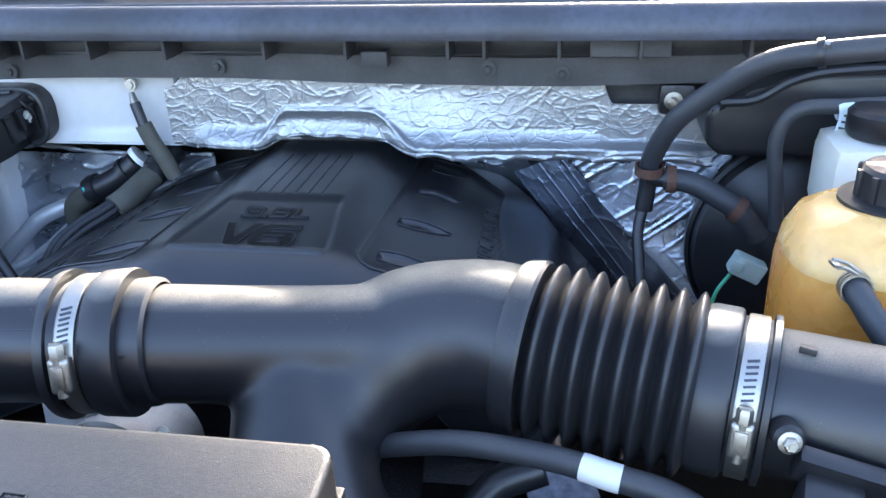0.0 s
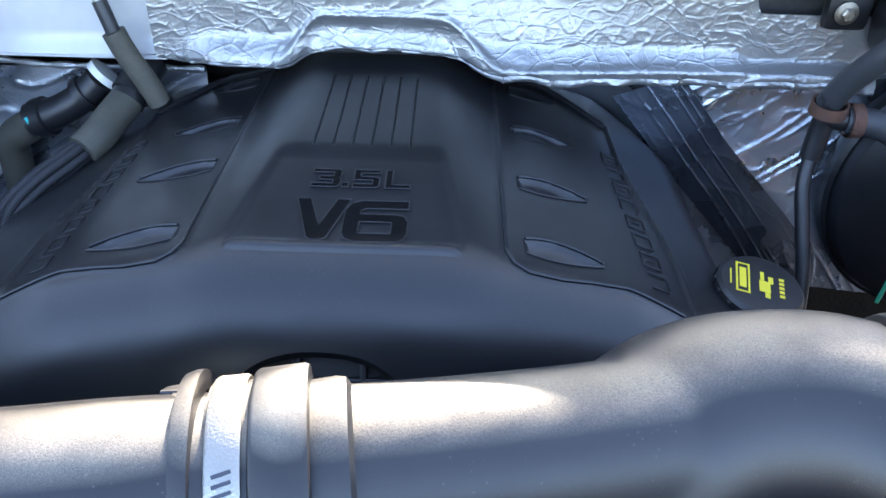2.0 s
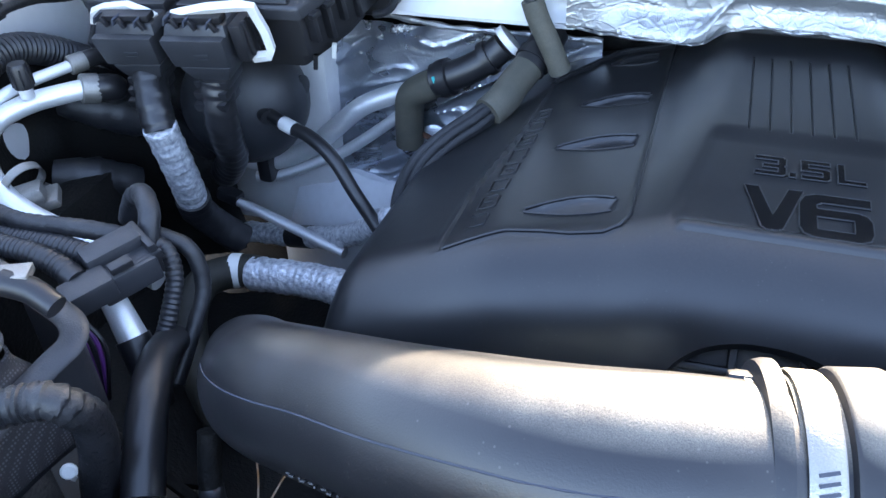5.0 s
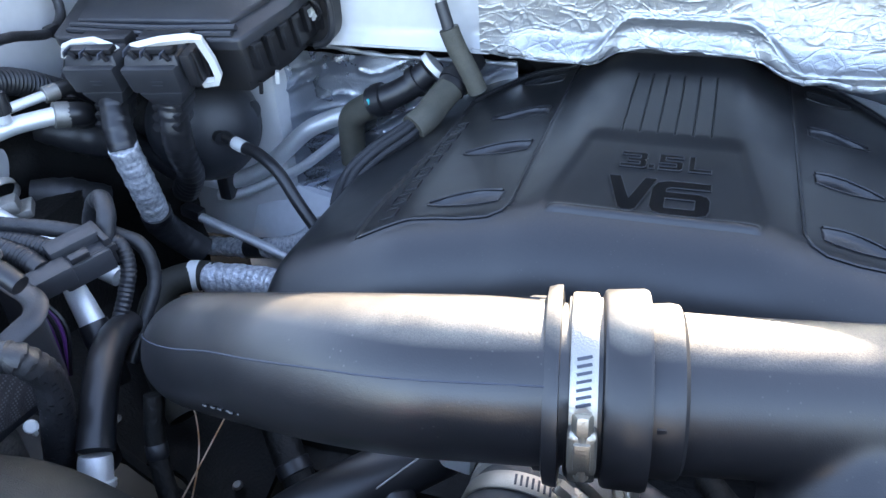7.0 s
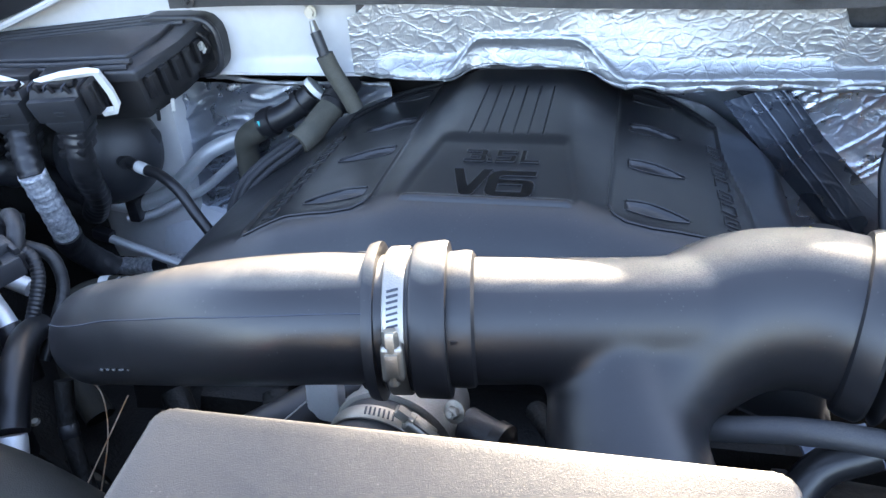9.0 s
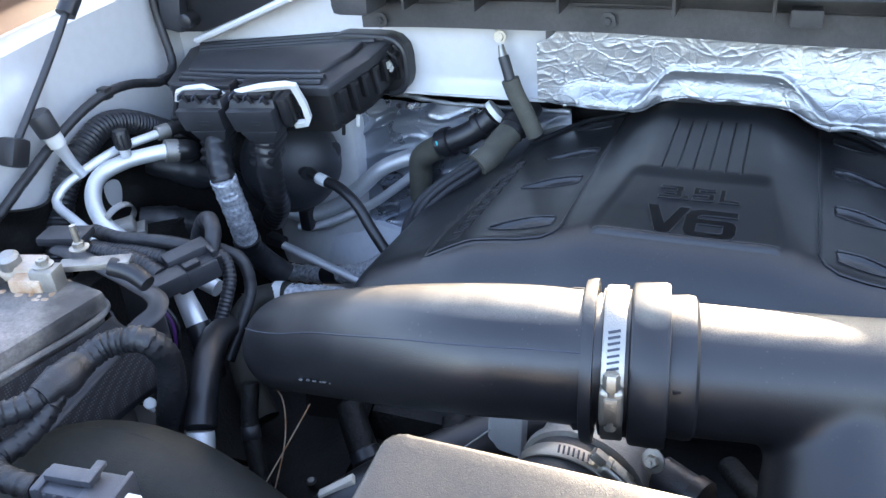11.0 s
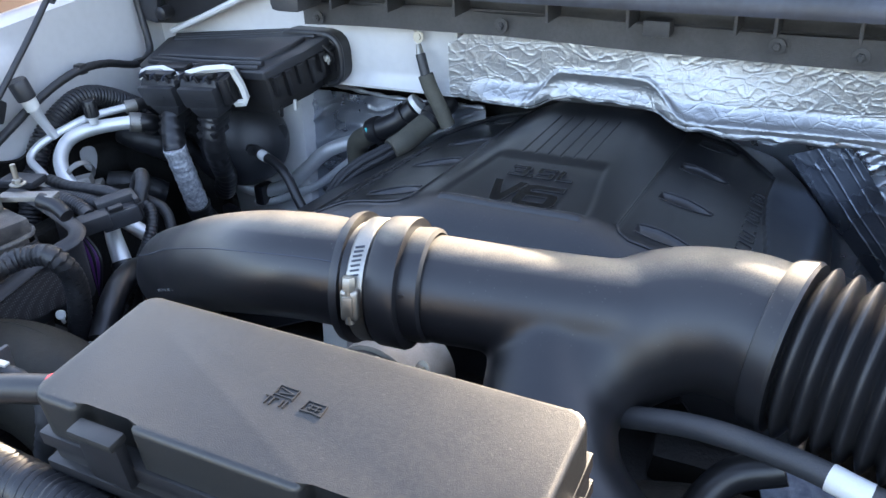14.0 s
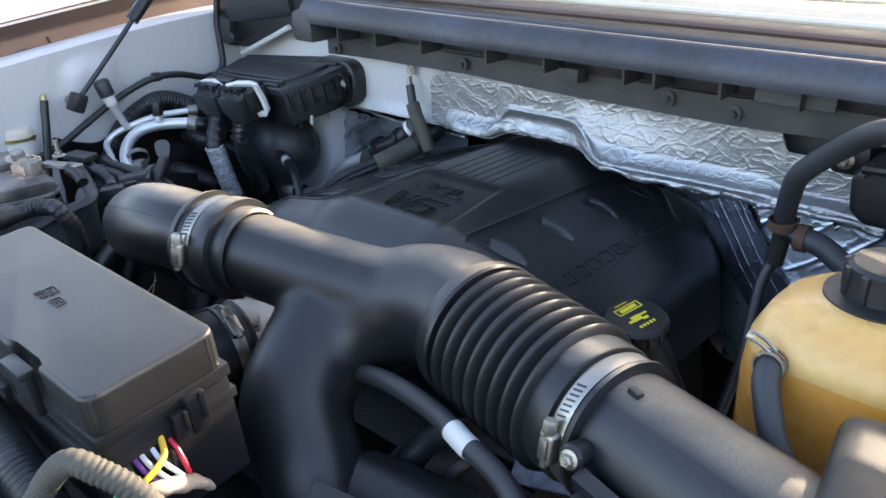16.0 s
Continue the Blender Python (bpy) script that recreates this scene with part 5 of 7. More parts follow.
tagged(part("drain_hose", sweep([(-0.02, 0.47, 1.03), (-0.055, 0.46, 1.015), (-0.075, 0.44, 0.98), (-0.08, 0.43, 0.92)], 0.013, 14), RUBBER), "short black hose dropping below the duct", "hose", "rubber hoses")
tagged(part("sticker_plate", box((-0.01, 0.56, 0.94), (0.06, 0.04, 0.004), 0.001, (20, 0, 20)), STICKER), "blue and white printed sticker on a bracket", "sticker")
part_block = tagged(empty("duct_bracket", (-0.06, 0.36, 0.9)), "black moulded bracket at the foot of the duct", "bracket")
part("plate", box((-0.055, 0.345, 1.000), (0.05, 0.035, 0.045), 0.004, (20, 15, 25)), BLACK, part_block)

# throttle body and its clamp below the coupler
throttle = tagged(empty("throttle_body", (-0.30, 0.50, 0.95)), "dull metal throttle body with rubber boot", "throttle body")
part("housing", lathe([(-0.03, 0.042), (0.0, 0.044), (0.022, 0.044), (0.026, 0.040)], (-0.346, 0.492, 0.996), (-0.10, -0.99, 0.02), 36), DULLSTEEL, throttle)
part("neck", lathe([(-0.004, 0.0485), (0.004, 0.0485), (0.006, 0.044)], (-0.349, 0.466, 0.997), (-0.10, -0.99, 0.02), 36), DULLSTEEL, throttle)
part("boot", sweep([(-0.350, 0.470, 0.997), (-0.353, 0.446, 0.998), (-0.361, 0.404, 0.990), (-0.371, 0.364, 0.961), (-0.384, 0.334, 0.904), (-0.389, 0.324, 0.844)], [0.0435, 0.0445, 0.045, 0.044, 0.043], 36), GREY, throttle)
part("cuff", lathe([(-0.016, 0.0445), (-0.014, 0.0475), (0.004, 0.0475), (0.006, 0.0445)], (-0.360, 0.407, 0.9908), (-0.18, -0.95, -0.22), 36, caps=False), HOSE, throttle)
part("paint_spot", lathe([(0, 0.003), (0.0008, 0.0026)], (-0.342, 0.418, 1.0345), (0.3, -0.4, 0.9), 12), NYLON, throttle)
part("motor", box((-0.419, 0.508, 1.002), (0.030, 0.014, 0.060), 0.003, (0, 4, -6)), ALU, throttle)
part("actuator", lathe([(-0.01, 0.0135), (0.020, 0.0135), (0.024, 0.011)], (-0.286, 0.470, 1.012), (0.85, -0.45, -0.05), 24), GREY, throttle)
part("actuator_rim", lathe([(0.016, 0.0155), (0.025, 0.0155), (0.029, 0.010)], (-0.286, 0.470, 1.012), (0.85, -0.45, -0.05), 24), BLACK, throttle)
part("pipe", sweep([(-0.25, 0.53, 0.98), (-0.235, 0.50, 0.99), (-0.22, 0.48, 0.995)], 0.009, 14), SHADED_GRIME, throttle)
bolt("bolt", (-0.2985, 0.456, 1.041), (-0.3, -0.8, 0.4), 0.005, throttle, STEEL)
hose_clamp((-0.352, 0.447, 0.998), (0.14, 0.985, 0.06), 0.0450, (0.62, 0, 0.78), "steel worm-drive clamp on the throttle boot")

# ---------------------------------------------------------------- engine control module
pcm = tagged(empty("control_module", (-0.84, 0.88, 1.09)), "black finned engine control module on the bulkhead", "control module")
PM = Matrix.Translation((-0.850, 0.895, 1.1535)) @ pose(0, 0, 0, 9, -4.2, 0)
part("lid", slab([(0.117, -0.070), (0.140, 0.000), (0.150, 0.060), (0.125, 0.083), (-0.150, 0.066), (-0.163, 0.050), (-0.130, -0.050), (-0.118, -0.058)], -0.012, 0.000, PM, 0.004, 3), GREY, pcm)
part("cap_plate", slab([(0.092, -0.040), (0.112, 0.010), (0.115, 0.040), (-0.128, 0.024), (-0.110, -0.028)], 0.0, 0.006, PM, 0.0035, 3), GREY, pcm)
for y0, y1, lift in ((-0.054, -0.068, 0.002), (-0.046, -0.058, 0.004)):
    rb = sweep([(-0.112, y0 + 0.010, lift), (0.0, (y0 + y1) / 2 + 0.003, lift), (0.106, y1 + 0.006, lift)], 0.0035, 8, 0.02)
    rb.transform(PM)
    part("front_rib", rb, GREY, pcm)
for k in range(4):
    rb = sweep([(-0.148 + 0.006 * k, 0.058 - 0.0095 * k, 0.0015), (0.0, 0.068 - 0.0095 * k, 0.0015), (0.125, 0.077 - 0.0095 * k, 0.0015)], 0.0030, 8, 0.02)
    rb.transform(PM)
    part("rear_rib", rb, GREY, pcm)
part("body", slab([(0.112, -0.064), (0.136, 0.004), (0.144, 0.060), (0.120, 0.078), (-0.145, 0.060), (-0.120, -0.050)], -0.052, -0.0125, PM, 0.005), BLACK, pcm)
part("skirt", slab([(0.098, -0.052), (0.120, 0.010), (0.125, 0.060), (-0.135, 0.050), (-0.105, -0.044)], -0.070, -0.0525, PM, 0.004), BLACK, pcm)
for k in range(6):
    u = k / 5
    fx, fy = 0.116 + 0.026 * u, -0.056 + 0.100 * u
    ft = box((fx + 0.004, fy, -0.026 - 0.004 * (k % 2)), (0.010, 0.0060, 0.030 + 0.008 * (k % 2)), 0.0016, (0, 0, -16))
    box((fx + 0.009, fy, -0.014), (0.006, 0.012, 0.005), 0.0012, (0, 0, -16), ft)
    ft.transform(PM)
    part("fin", ft, BLACK, pcm)
for k in range(2):
    lp = sweep([(0.150, 0.028 + 0.018 * k, -0.004), (0.156, 0.030 + 0.018 * k, -0.014), (0.156, 0.034 + 0.018 * k, -0.026), (0.149, 0.036 + 0.018 * k, -0.034)], 0.0022, 8)
    lp.transform(PM)
    part("loop", lp, BLACK, pcm)
def rounded(x0, z0, x1, z1, r):
    """Corner points of a rounded rectangle."""
    return [(cx + r * math.cos(radians(a)), cz + r * math.sin(radians(a))) for cx, cz, a0 in ((x1 - r, z0 + r, -90), (x1 - r, z1 - r, 0), (x0 + r, z1 - r, 90), (x0 + r, z0 + r, 180)) for a in (a0, a0 + 30, a0 + 60, a0 + 90)]


MOUNT = Matrix.Translation((0, 0.956, 0)) @ pose(0, 0, 0, 90, 0, 0)
part("bracket", slab(rounded(-0.800, 1.100, -0.684, 1.178, 0.027), -0.014, 0.010, MOUNT, 0.004, 3), BLACK, pcm)
part("bracket_rim", sweep([(x, 0.9445, z) for x, z in rounded(-0.797, 1.103, -0.687, 1.175, 0.025)[:8]], 0.0042, 8, 0.004), GREY, pcm)
part("bracket_rib", box((-0.735, 0.9415, 1.160), (0.045, 0.010, 0.004), 0.0012, (0, -6, 0)), GREY, pcm)
bolt("bolt", (-0.709, 0.9420, 1.1430), (0.15, -1, 0.2), 0.0062, pcm, NYLON)
part("stud", lathe([(0, 0.0042), (0.016, 0.0038), (0.018, 0.0025)], (-0.711, 0.9380, 1.1400), (-0.35, -0.6, -0.6), 12), NYLON, pcm)
for x, y, z in ((-0.742, 0.866, 1.083), (-0.728, 0.880, 1.090)):
    part("prong", box((x, y, z), (0.0045, 0.0045, 0.016), 0.0012, (10, 8, 20)), NYLON if x > -0.735 else BLACK, pcm)


def frustum(c, top, bottom, h, turn, bevel=0.003):
    """A bevelled block that narrows downwards: top and bottom are (width, depth)."""
    bm = bmesh.new()
    vs = []
    for (w, d), z in ((bottom, -h / 2), (top, h / 2)):
        vs.append([bm.verts.new((sx * w / 2, sy * d / 2, z)) for sx, sy in ((-1, -1), (1, -1), (1, 1), (-1, 1))])
    bm.faces.new(list(reversed(vs[0])))
    bm.faces.new(vs[1])
    for k in range(4):
        bm.faces.new((vs[0][k], vs[0][(k + 1) % 4], vs[1][(k + 1) % 4], vs[1][k]))
    bmesh.ops.bevel(bm, geom=list(bm.edges), offset=bevel, segments=2, affect="EDGES", profile=0.6)
    bm.transform(pose(*c, *turn))
    return bm


for x0, x1, zc in ((-0.889, -0.884, 1.117), (-0.8155, -0.811, 1.122)):
    PT = (10, -4, 2)
    cn = part("connector", frustum((x0, 0.806, zc), (0.064, 0.050), (0.058, 0.044), 0.030, PT, 0.004), GREY, pcm)
    part("lower_shell", frustum((x1, 0.806, zc - 0.022), (0.052, 0.038), (0.036, 0.030), 0.016, PT, 0.003), GREY, cn)
    part("top_shell", frustum((x0, 0.810, zc + 0.0195), (0.058, 0.040), (0.064, 0.050), 0.010, PT, 0.002), GREY, cn)
    part("comb", box((x0 + 0.001, 0.7935, zc + 0.0265), (0.056, 0.012, 0.006), 0.0012, PT), BLACK, cn)
    for j in (0.0, 0.35, 0.75):
        part("slit", box((x0 - 0.022 + 0.056 * j, 0.7860, zc + 0.0255), (0.0016, 0.012, 0.007), 0.0004, (10, 20, 2)), INK, cn)
        part("tab", box((x0 - 0.015 + 0.056 * j * 0.9, 0.7850, zc + 0.0225), (0.0035, 0.004, 0.010), 0.0008, (10, -30, 2)), BLACK, cn)
    part("cap_ridge", box((x0, 0.823, zc + 0.0275), (0.060, 0.020, 0.010), 0.003, PT), BLACK, cn)
    part("print_bar", box((x0 + 0.008, 0.7808, zc - 0.003), (0.014, 0.0006, 0.0016), 0.0, PT), HOSE, cn)
    part("print_bar", box((x0 + 0.008, 0.7812, zc - 0.007), (0.012, 0.0006, 0.0012), 0.0, PT), HOSE, cn)
    for j in range(3):
        part("tape_band", frustum((x1 - 0.0010 * j, 0.806 - 0.003 * j, zc - 0.034 - 0.010 * j), (0.036 - 0.001 * j, 0.034), (0.034 - 0.001 * j, 0.032), 0.0095, PT, 0.003), RUBBER, cn)
part("side_cage", box((-0.7755, 0.812, 1.131), (0.012, 0.040, 0.036), 0.003, (10, -4, 2)), BLACK, pcm)
for k in range(3):
    part("cage_bar", box((-0.7685, 0.800 + 0.012 * k, 1.131), (0.004, 0.004, 0.034), 0.001, (10, -4, 2)), BLACK, pcm)
lev = sweep([(-0.931, 0.803, 1.130), (-0.927, 0.802, 1.140), (-0.915, 0.803, 1.1445), (-0.893, 0.808, 1.1465), (-0.872, 0.806, 1.1420), (-0.862, 0.803, 1.1395)], 0.0050, 4, raw=True)
part("lever", lev, NYLON, pcm, "white nylon locking lever")
lev2 = sweep([(-0.838, 0.796, 1.1470), (-0.826, 0.796, 1.1505), (-0.800, 0.794, 1.1575), (-0.767, 0.795, 1.1620), (-0.760, 0.799, 1.1600), (-0.7565, 0.809, 1.1350), (-0.7560, 0.814, 1.1170), (-0.7595, 0.813, 1.1105), (-0.7730, 0.809, 1.1090)], 0.0050, 4, raw=True)
part("lever", lev2, NYLON, pcm, "white nylon locking lever")
for pts in ([(-0.884, 0.802, 1.085), (-0.874, 0.785, 1.062), (-0.8645, 0.7735, 1.040)], [(-0.811, 0.802, 1.088), (-0.812, 0.797, 1.050), (-0.818, 0.808, 1.015), (-0.832, 0.830, 0.985), (-0.86, 0.85, 0.95)]):
    tagged(part("wiring_harness", sweep(pts, 0.0150, 16, 0.002, wrapped(0.012, 0.09), helix=0.012), RUBBER), "black taped wiring harness below the control module", "harness", "wiring harnesses")
tagged(part("foil_sleeve", sweep([(-0.8639, 0.7721, 1.0467), (-0.8660, 0.7885, 0.985), (-0.8740, 0.8050, 0.940)], 0.0158, 28, 0.002, lambda a, s: 1 + 0.03 * math.sin(a * 300) + 0.03 * math.sin(a * 811)), FOILWRAP), "crinkled silver foil sleeve round the harness", "harness sleeve")
tagged(part("wiring_harness", sweep([(-0.8715, 0.8020, 0.948), (-0.877, 0.812, 0.925), (-0.868, 0.828, 0.895), (-0.85, 0.84, 0.87)], 0.0172, 16, 0.003, wrapped(0.012, 0.05, 2.0)), CLOTH), "black taped wiring harness below the foil sleeve", "harness", "wiring harnesses")
canister = tagged(empty("vacuum_canister", (-0.82, 0.89, 0.97)), "round black vacuum canister below the control module", "canister")
part("shell", lathe([(-0.05, 0.028), (-0.045, 0.050), (-0.02, 0.064), (0.0, 0.068), (0.02, 0.066), (0.042, 0.052), (0.055, 0.028), (0.056, 0.0)], (-0.852, 0.905, 1.012), (0.35, -0.9, 0.15), 40), GREY, canister)
part("knob", lathe([(0, 0.012), (0.012, 0.012), (0.014, 0.008)], (-0.800, 0.918, 1.028), (1, -0.2, 0.1), 16), BLACK, canister)
part("port", lathe([(0, 0.009), (0.02, 0.008)], (-0.818, 0.874, 1.019), (0.6, -0.5, -0.05), 14), BLACK, canister)
tagged(part("vacuum_hose", sweep([(-0.803, 0.868, 1.018), (-0.774, 0.853, 1.016), (-0.745, 0.8405, 1.0145), (-0.7146, 0.825, 1.003), (-0.6911, 0.8125, 0.978), (-0.668, 0.804, 0.950), (-0.64, 0.79, 0.92)], 0.0070, 14), RUBBER), "thin black vacuum hose from the canister", "hose", "rubber hoses")
tagged(part("hose_tape", lathe([(-0.010, 0.0076), (0.010, 0.0076)], (-0.7740, 0.8530, 1.0160), (1, -0.48, -0.03), 18, caps=False), NYLON), "white tape tag on the vacuum hose", "tape band")

# ---------------------------------------------------------------- heater hoses and pipes by the bulkhead
tagged(part("heater_pipe", sweep([(-0.905, 0.935, 0.918), (-0.8654, 0.9442, 0.9093), (-0.8182, 0.9542, 0.9256), (-0.7775, 0.957, 0.9594), (-0.7444, 0.9635, 0.9875), (-0.7028, 0.9714, 1.0051), (-0.680, 0.972, 1.008)], 0.0110, 18), ALU), "bent aluminium heater pipe by the bulkhead", "pipe", "metal pipes")
tagged(part("heater_pipe", sweep([(-0.88, 0.938, 0.890), (-0.8488, 0.9441, 0.8935), (-0.8093, 0.958, 0.9085), (-0.7637, 0.968, 0.931), (-0.6900, 0.974, 0.988)], 0.0066, 14), ALU), "slim aluminium heater pipe by the bulkhead", "pipe", "metal pipes")
tagged(part("pipe_clip", box((-0.862, 0.940, 0.908), (0.018, 0.03, 0.034), 0.005), BLACK), "black clip holding the heater pipes", "clip")
elb = tagged(empty("heater_hose_elbow", (-0.66, 0.95, 0.97)), "dusty olive rubber elbow hose with quick connector", "hose", "rubber hoses")
part("elbow", sweep([(-0.692, 0.968, 0.945), (-0.690, 0.967, 0.982), (-0.682, 0.960, 1.011), (-0.650, 0.952, 1.034)], 0.0160, 20), DUSTY, elb)
part("connector", sweep([(-0.652, 0.950, 1.036), (-0.625, 0.951, 1.046), (-0.600, 0.956, 1.060), (-0.583, 0.962, 1.075)], [0.0175, 0.0155, 0.0150, 0.0145], 22), BLACK, elb)
part("collar", lathe([(-0.006, 0.0195), (0.006, 0.0195), (0.007, 0.017)], (-0.640, 0.950, 1.040), (1, 0, 0.4), 28), BLACK, elb)
part("collar", lathe([(-0.004, 0.0180), (0.004, 0.0180)], (-0.597, 0.957, 1.063), (1, 0.2, 0.7), 28), BLACK, elb)
part("ring", lathe([(-0.0035, 0.0170), (0.0035, 0.0170)], (-0.578, 0.965, 1.080), (1, 0.4, 0.9), 28), NYLON, elb, "white plastic ring")
part("mark", lathe([(-0.004, 0.0199), (0.004, 0.0199)], (-0.6405, 0.9498, 1.0398), (1, 0, 0.4), 28, caps=False), BLACK, elb)
part("paint_dab", box((-0.6465, 0.9320, 1.0430), (0.003, 0.002, 0.011), 0.0008, (0, -20, 0)), TEAL, elb, "teal paint dab")
h2 = tagged(empty("heater_hose", (-0.56, 0.93, 1.02)), "olive rubber heater hose above the braided sleeve", "hose", "rubber hoses")
part("hose", sweep([(-0.576, 0.882, 1.042), (-0.566, 0.900, 1.049), (-0.561, 0.925, 1.055), (-0.552, 0.950, 1.064)], 0.0158, 20), DUSTY, h2)
part("connector", sweep([(-0.553, 0.945, 1.062), (-0.545, 0.965, 1.074), (-0.538, 0.985, 1.085)], 0.0168, 20), BLACK, h2)
part("collar", lathe([(-0.005, 0.0188), (0.005, 0.0188)], (-0.549, 0.955, 1.068), (0.3, 0.8, 0.5), 26), BLACK, h2)
for k in range(6):
    a = 2 * math.pi * k / 6
    ox, oz = 0.0078 * math.cos(a), 0.0078 * math.sin(a)
    tagged(part("braided_cable", sweep([(-0.572 + ox * .6, 0.888, 1.044 + oz), (-0.588 + ox, 0.868, 1.036 + oz), (-0.610 + ox, 0.845, 1.024 + oz), (-0.630 + ox, 0.825, 1.005 + oz * .8), (-0.640 + ox, 0.812, 0.975), (-0.640 + ox, 0.80, 0.93)], 0.0046, 12, 0.0016, ribbed(0.0032, 0.07), helix=0.0032), BRAID), "black braided cable beside the engine cover", "cable", "braided cables")
gstrap = tagged(empty("ground_strap", (-0.54, 0.95, 1.06)), "olive sleeved ground strap bolted to the bulkhead", "ground strap")
part("eyelet", lathe([(0, 0.0045), (0, 0.0078), (0.002, 0.0078), (0.002, 0.0045)], (-0.566, 0.957, 1.1785), (0, -1, 0.1), 20, caps=False), STEEL, gstrap)
part("bolt_head", lathe([(0, 0.0052), (0.004, 0.0048)], (-0.566, 0.957, 1.1785), (0, -1, 0.1), 6), STEEL, gstrap)
part("crimp", sweep([(-0.564, 0.952, 1.170), (-0.559, 0.947, 1.155)], [0.0035, 0.006], 10), STEEL, gstrap)
part("wire", sweep([(-0.560, 0.948, 1.158), (-0.553, 0.944, 1.138), (-0.548, 0.942, 1.12)], 0.0068, 12), GREY, gstrap)
part("sleeve", sweep([(-0.5505, 0.942, 1.132), (-0.543, 0.942, 1.112), (-0.530, 0.943, 1.085), (-0.521, 0.945, 1.062)], 0.0108, 16), DUSTY, gstrap)
part("tip", box((-0.572, 0.956, 1.189), (0.010, 0.003, 0.004), 0.001, (0, 40, 0)), STEEL, gstrap)
fo = tagged(empty("foil_pipe", (-0.80, 0.88, 0.84)), "foil wrapped oil pipe with black tape beside the engine", "pipe", "metal pipes")
FOILED = [(-0.9109, 0.9105, 0.8250), (-0.8156, 0.8941, 0.8440), (-0.7263, 0.8564, 0.8880), (-0.6622, 0.8151, 0.9480), (-0.63, 0.80, 0.965)]
part("wrap", sweep(FOILED, 0.0125, 20, 0.002, lambda a, s: 1 + 0.05 * math.sin(a * 260) + 0.04 * math.sin(a * 730)), FOILWRAP, fo)
part("tape", sweep([q for q in glide(FOILED) if -0.822 < q.x < -0.785], 0.0136, 18, raw=True), RUBBER, fo, "black tape over the foil")
tagged(part("foil_pipe", sweep([(-0.795, 0.770, 0.888), (-0.7261, 0.765, 0.897), (-0.66, 0.745, 0.910), (-0.60, 0.7227, 0.9195)], 0.0175, 24, 0.002, lambda a, s: 1 + 0.03 * math.sin(a * 200) + 0.03 * math.sin(a * 613)), FOILWRAP), "thick foil wrapped hose beside the engine", "pipe", "metal pipes")
tagged(part("coolant_elbow", sweep([(-0.785, 0.772, 0.889), (-0.812, 0.768, 0.889), (-0.836, 0.742, 0.888), (-0.836, 0.708, 0.868), (-0.81, 0.670, 0.835), (-0.77, 0.64, 0.80)], 0.0172, 20), OLDHOSE), "black rubber elbow below the duct", "hose", "rubber hoses")
tagged(part("hose_tape", lathe([(-0.006, 0.0182), (0.006, 0.0182)], (-0.8115, 0.768, 0.889), (1, 0.25, 0), 20, caps=False), NYLON), "white band on the black rubber elbow", "tape band")
tp = tagged(empty("engine_pipe", (-0.80, 0.88, 0.87)), "thin bright pipe above the foil hose", "pipe", "metal pipes")
part("pipe", sweep([(-0.872, 0.880, 0.892), (-0.80, 0.868, 0.877), (-0.73, 0.850, 0.868)], 0.0062, 12), ALU, tp)
part("plug", box((-0.885, 0.884, 0.896), (0.030, 0.016, 0.016), 0.004, (0, 10, -8)), BLACK, tp)

# invented block below the hoses, there to darken the lower bay
fan = tagged(empty("dark_filler", (-0.15, 0.3, 0.6)), "near-black filler block low in the bay, added for darkness", "fan shroud")
part("shell", box((-0.12, 0.30, 0.80), (1.05, 0.22, 0.18), 0.03), SHADED_GRIME, fan)
part("rib", box((-0.12, 0.40, 0.84), (1.0, 0.02, 0.14), 0.006), SHADED_GRIME, fan)

# ---------------------------------------------------------------- air conditioning lines
acl = tagged(empty("ac_line", (-0.97, 0.66, 0.95)), "slim aluminium air conditioning line with capped port", "pipe", "metal pipes")
part("line", sweep([(-0.962, 0.800, 1.088), (-0.9870, 0.741, 1.0855), (-1.008, 0.686, 1.071), (-1.0165, 0.664, 1.058), (-1.010, 0.653, 1.050), (-0.985, 0.645, 1.042), (-0.952, 0.634, 1.032), (-0.92, 0.625, 1.015)], 0.0056, 14), ALU, acl)
part("port", sweep([(-1.003, 0.694, 1.072), (-1.003, 0.682, 1.098), (-1.003, 0.673, 1.122)], [0.0062, 0.0066, 0.0080], 16), ALU, acl)
part("collar", lathe([(0, 0.0095), (0.016, 0.0105), (0.018, 0.009)], (-1.003, 0.674, 1.118), (-0.10, -0.25, 1), 20), NYLON, acl)
part("cap", lathe([(0, 0.0128), (0.024, 0.0132), (0.027, 0.0115)], (-1.005, 0.670, 1.134), (-0.10, -0.25, 1), 24), GREY, acl)
acm = tagged(empty("ac_line", (-0.95, 0.70, 0.95)), "thick aluminium air conditioning line with capped port", "pipe", "metal pipes")
part("line", sweep([(-0.940, 0.784, 1.072), (-0.955, 0.765, 1.073), (-0.974, 0.740, 1.073), (-0.988, 0.710, 1.068), (-0.982, 0.684, 1.058), (-0.960, 0.660, 1.044), (-0.925, 0.645, 1.028), (-0.870, 0.642, 1.008), (-0.79, 0.635, 0.985)], 0.0095, 20), ALU, acm)
part("port", lathe([(0, 0.0065), (0.012, 0.0065)], (-0.9685, 0.735, 1.082), (0, 0, 1), 16), ALU, acm)
part("cap", lathe([(0, 0.0088), (0.021, 0.0088), (0.023, 0.0076)], (-0.9685, 0.735, 1.092), (0, 0, 1), 12), BLACK, acm)
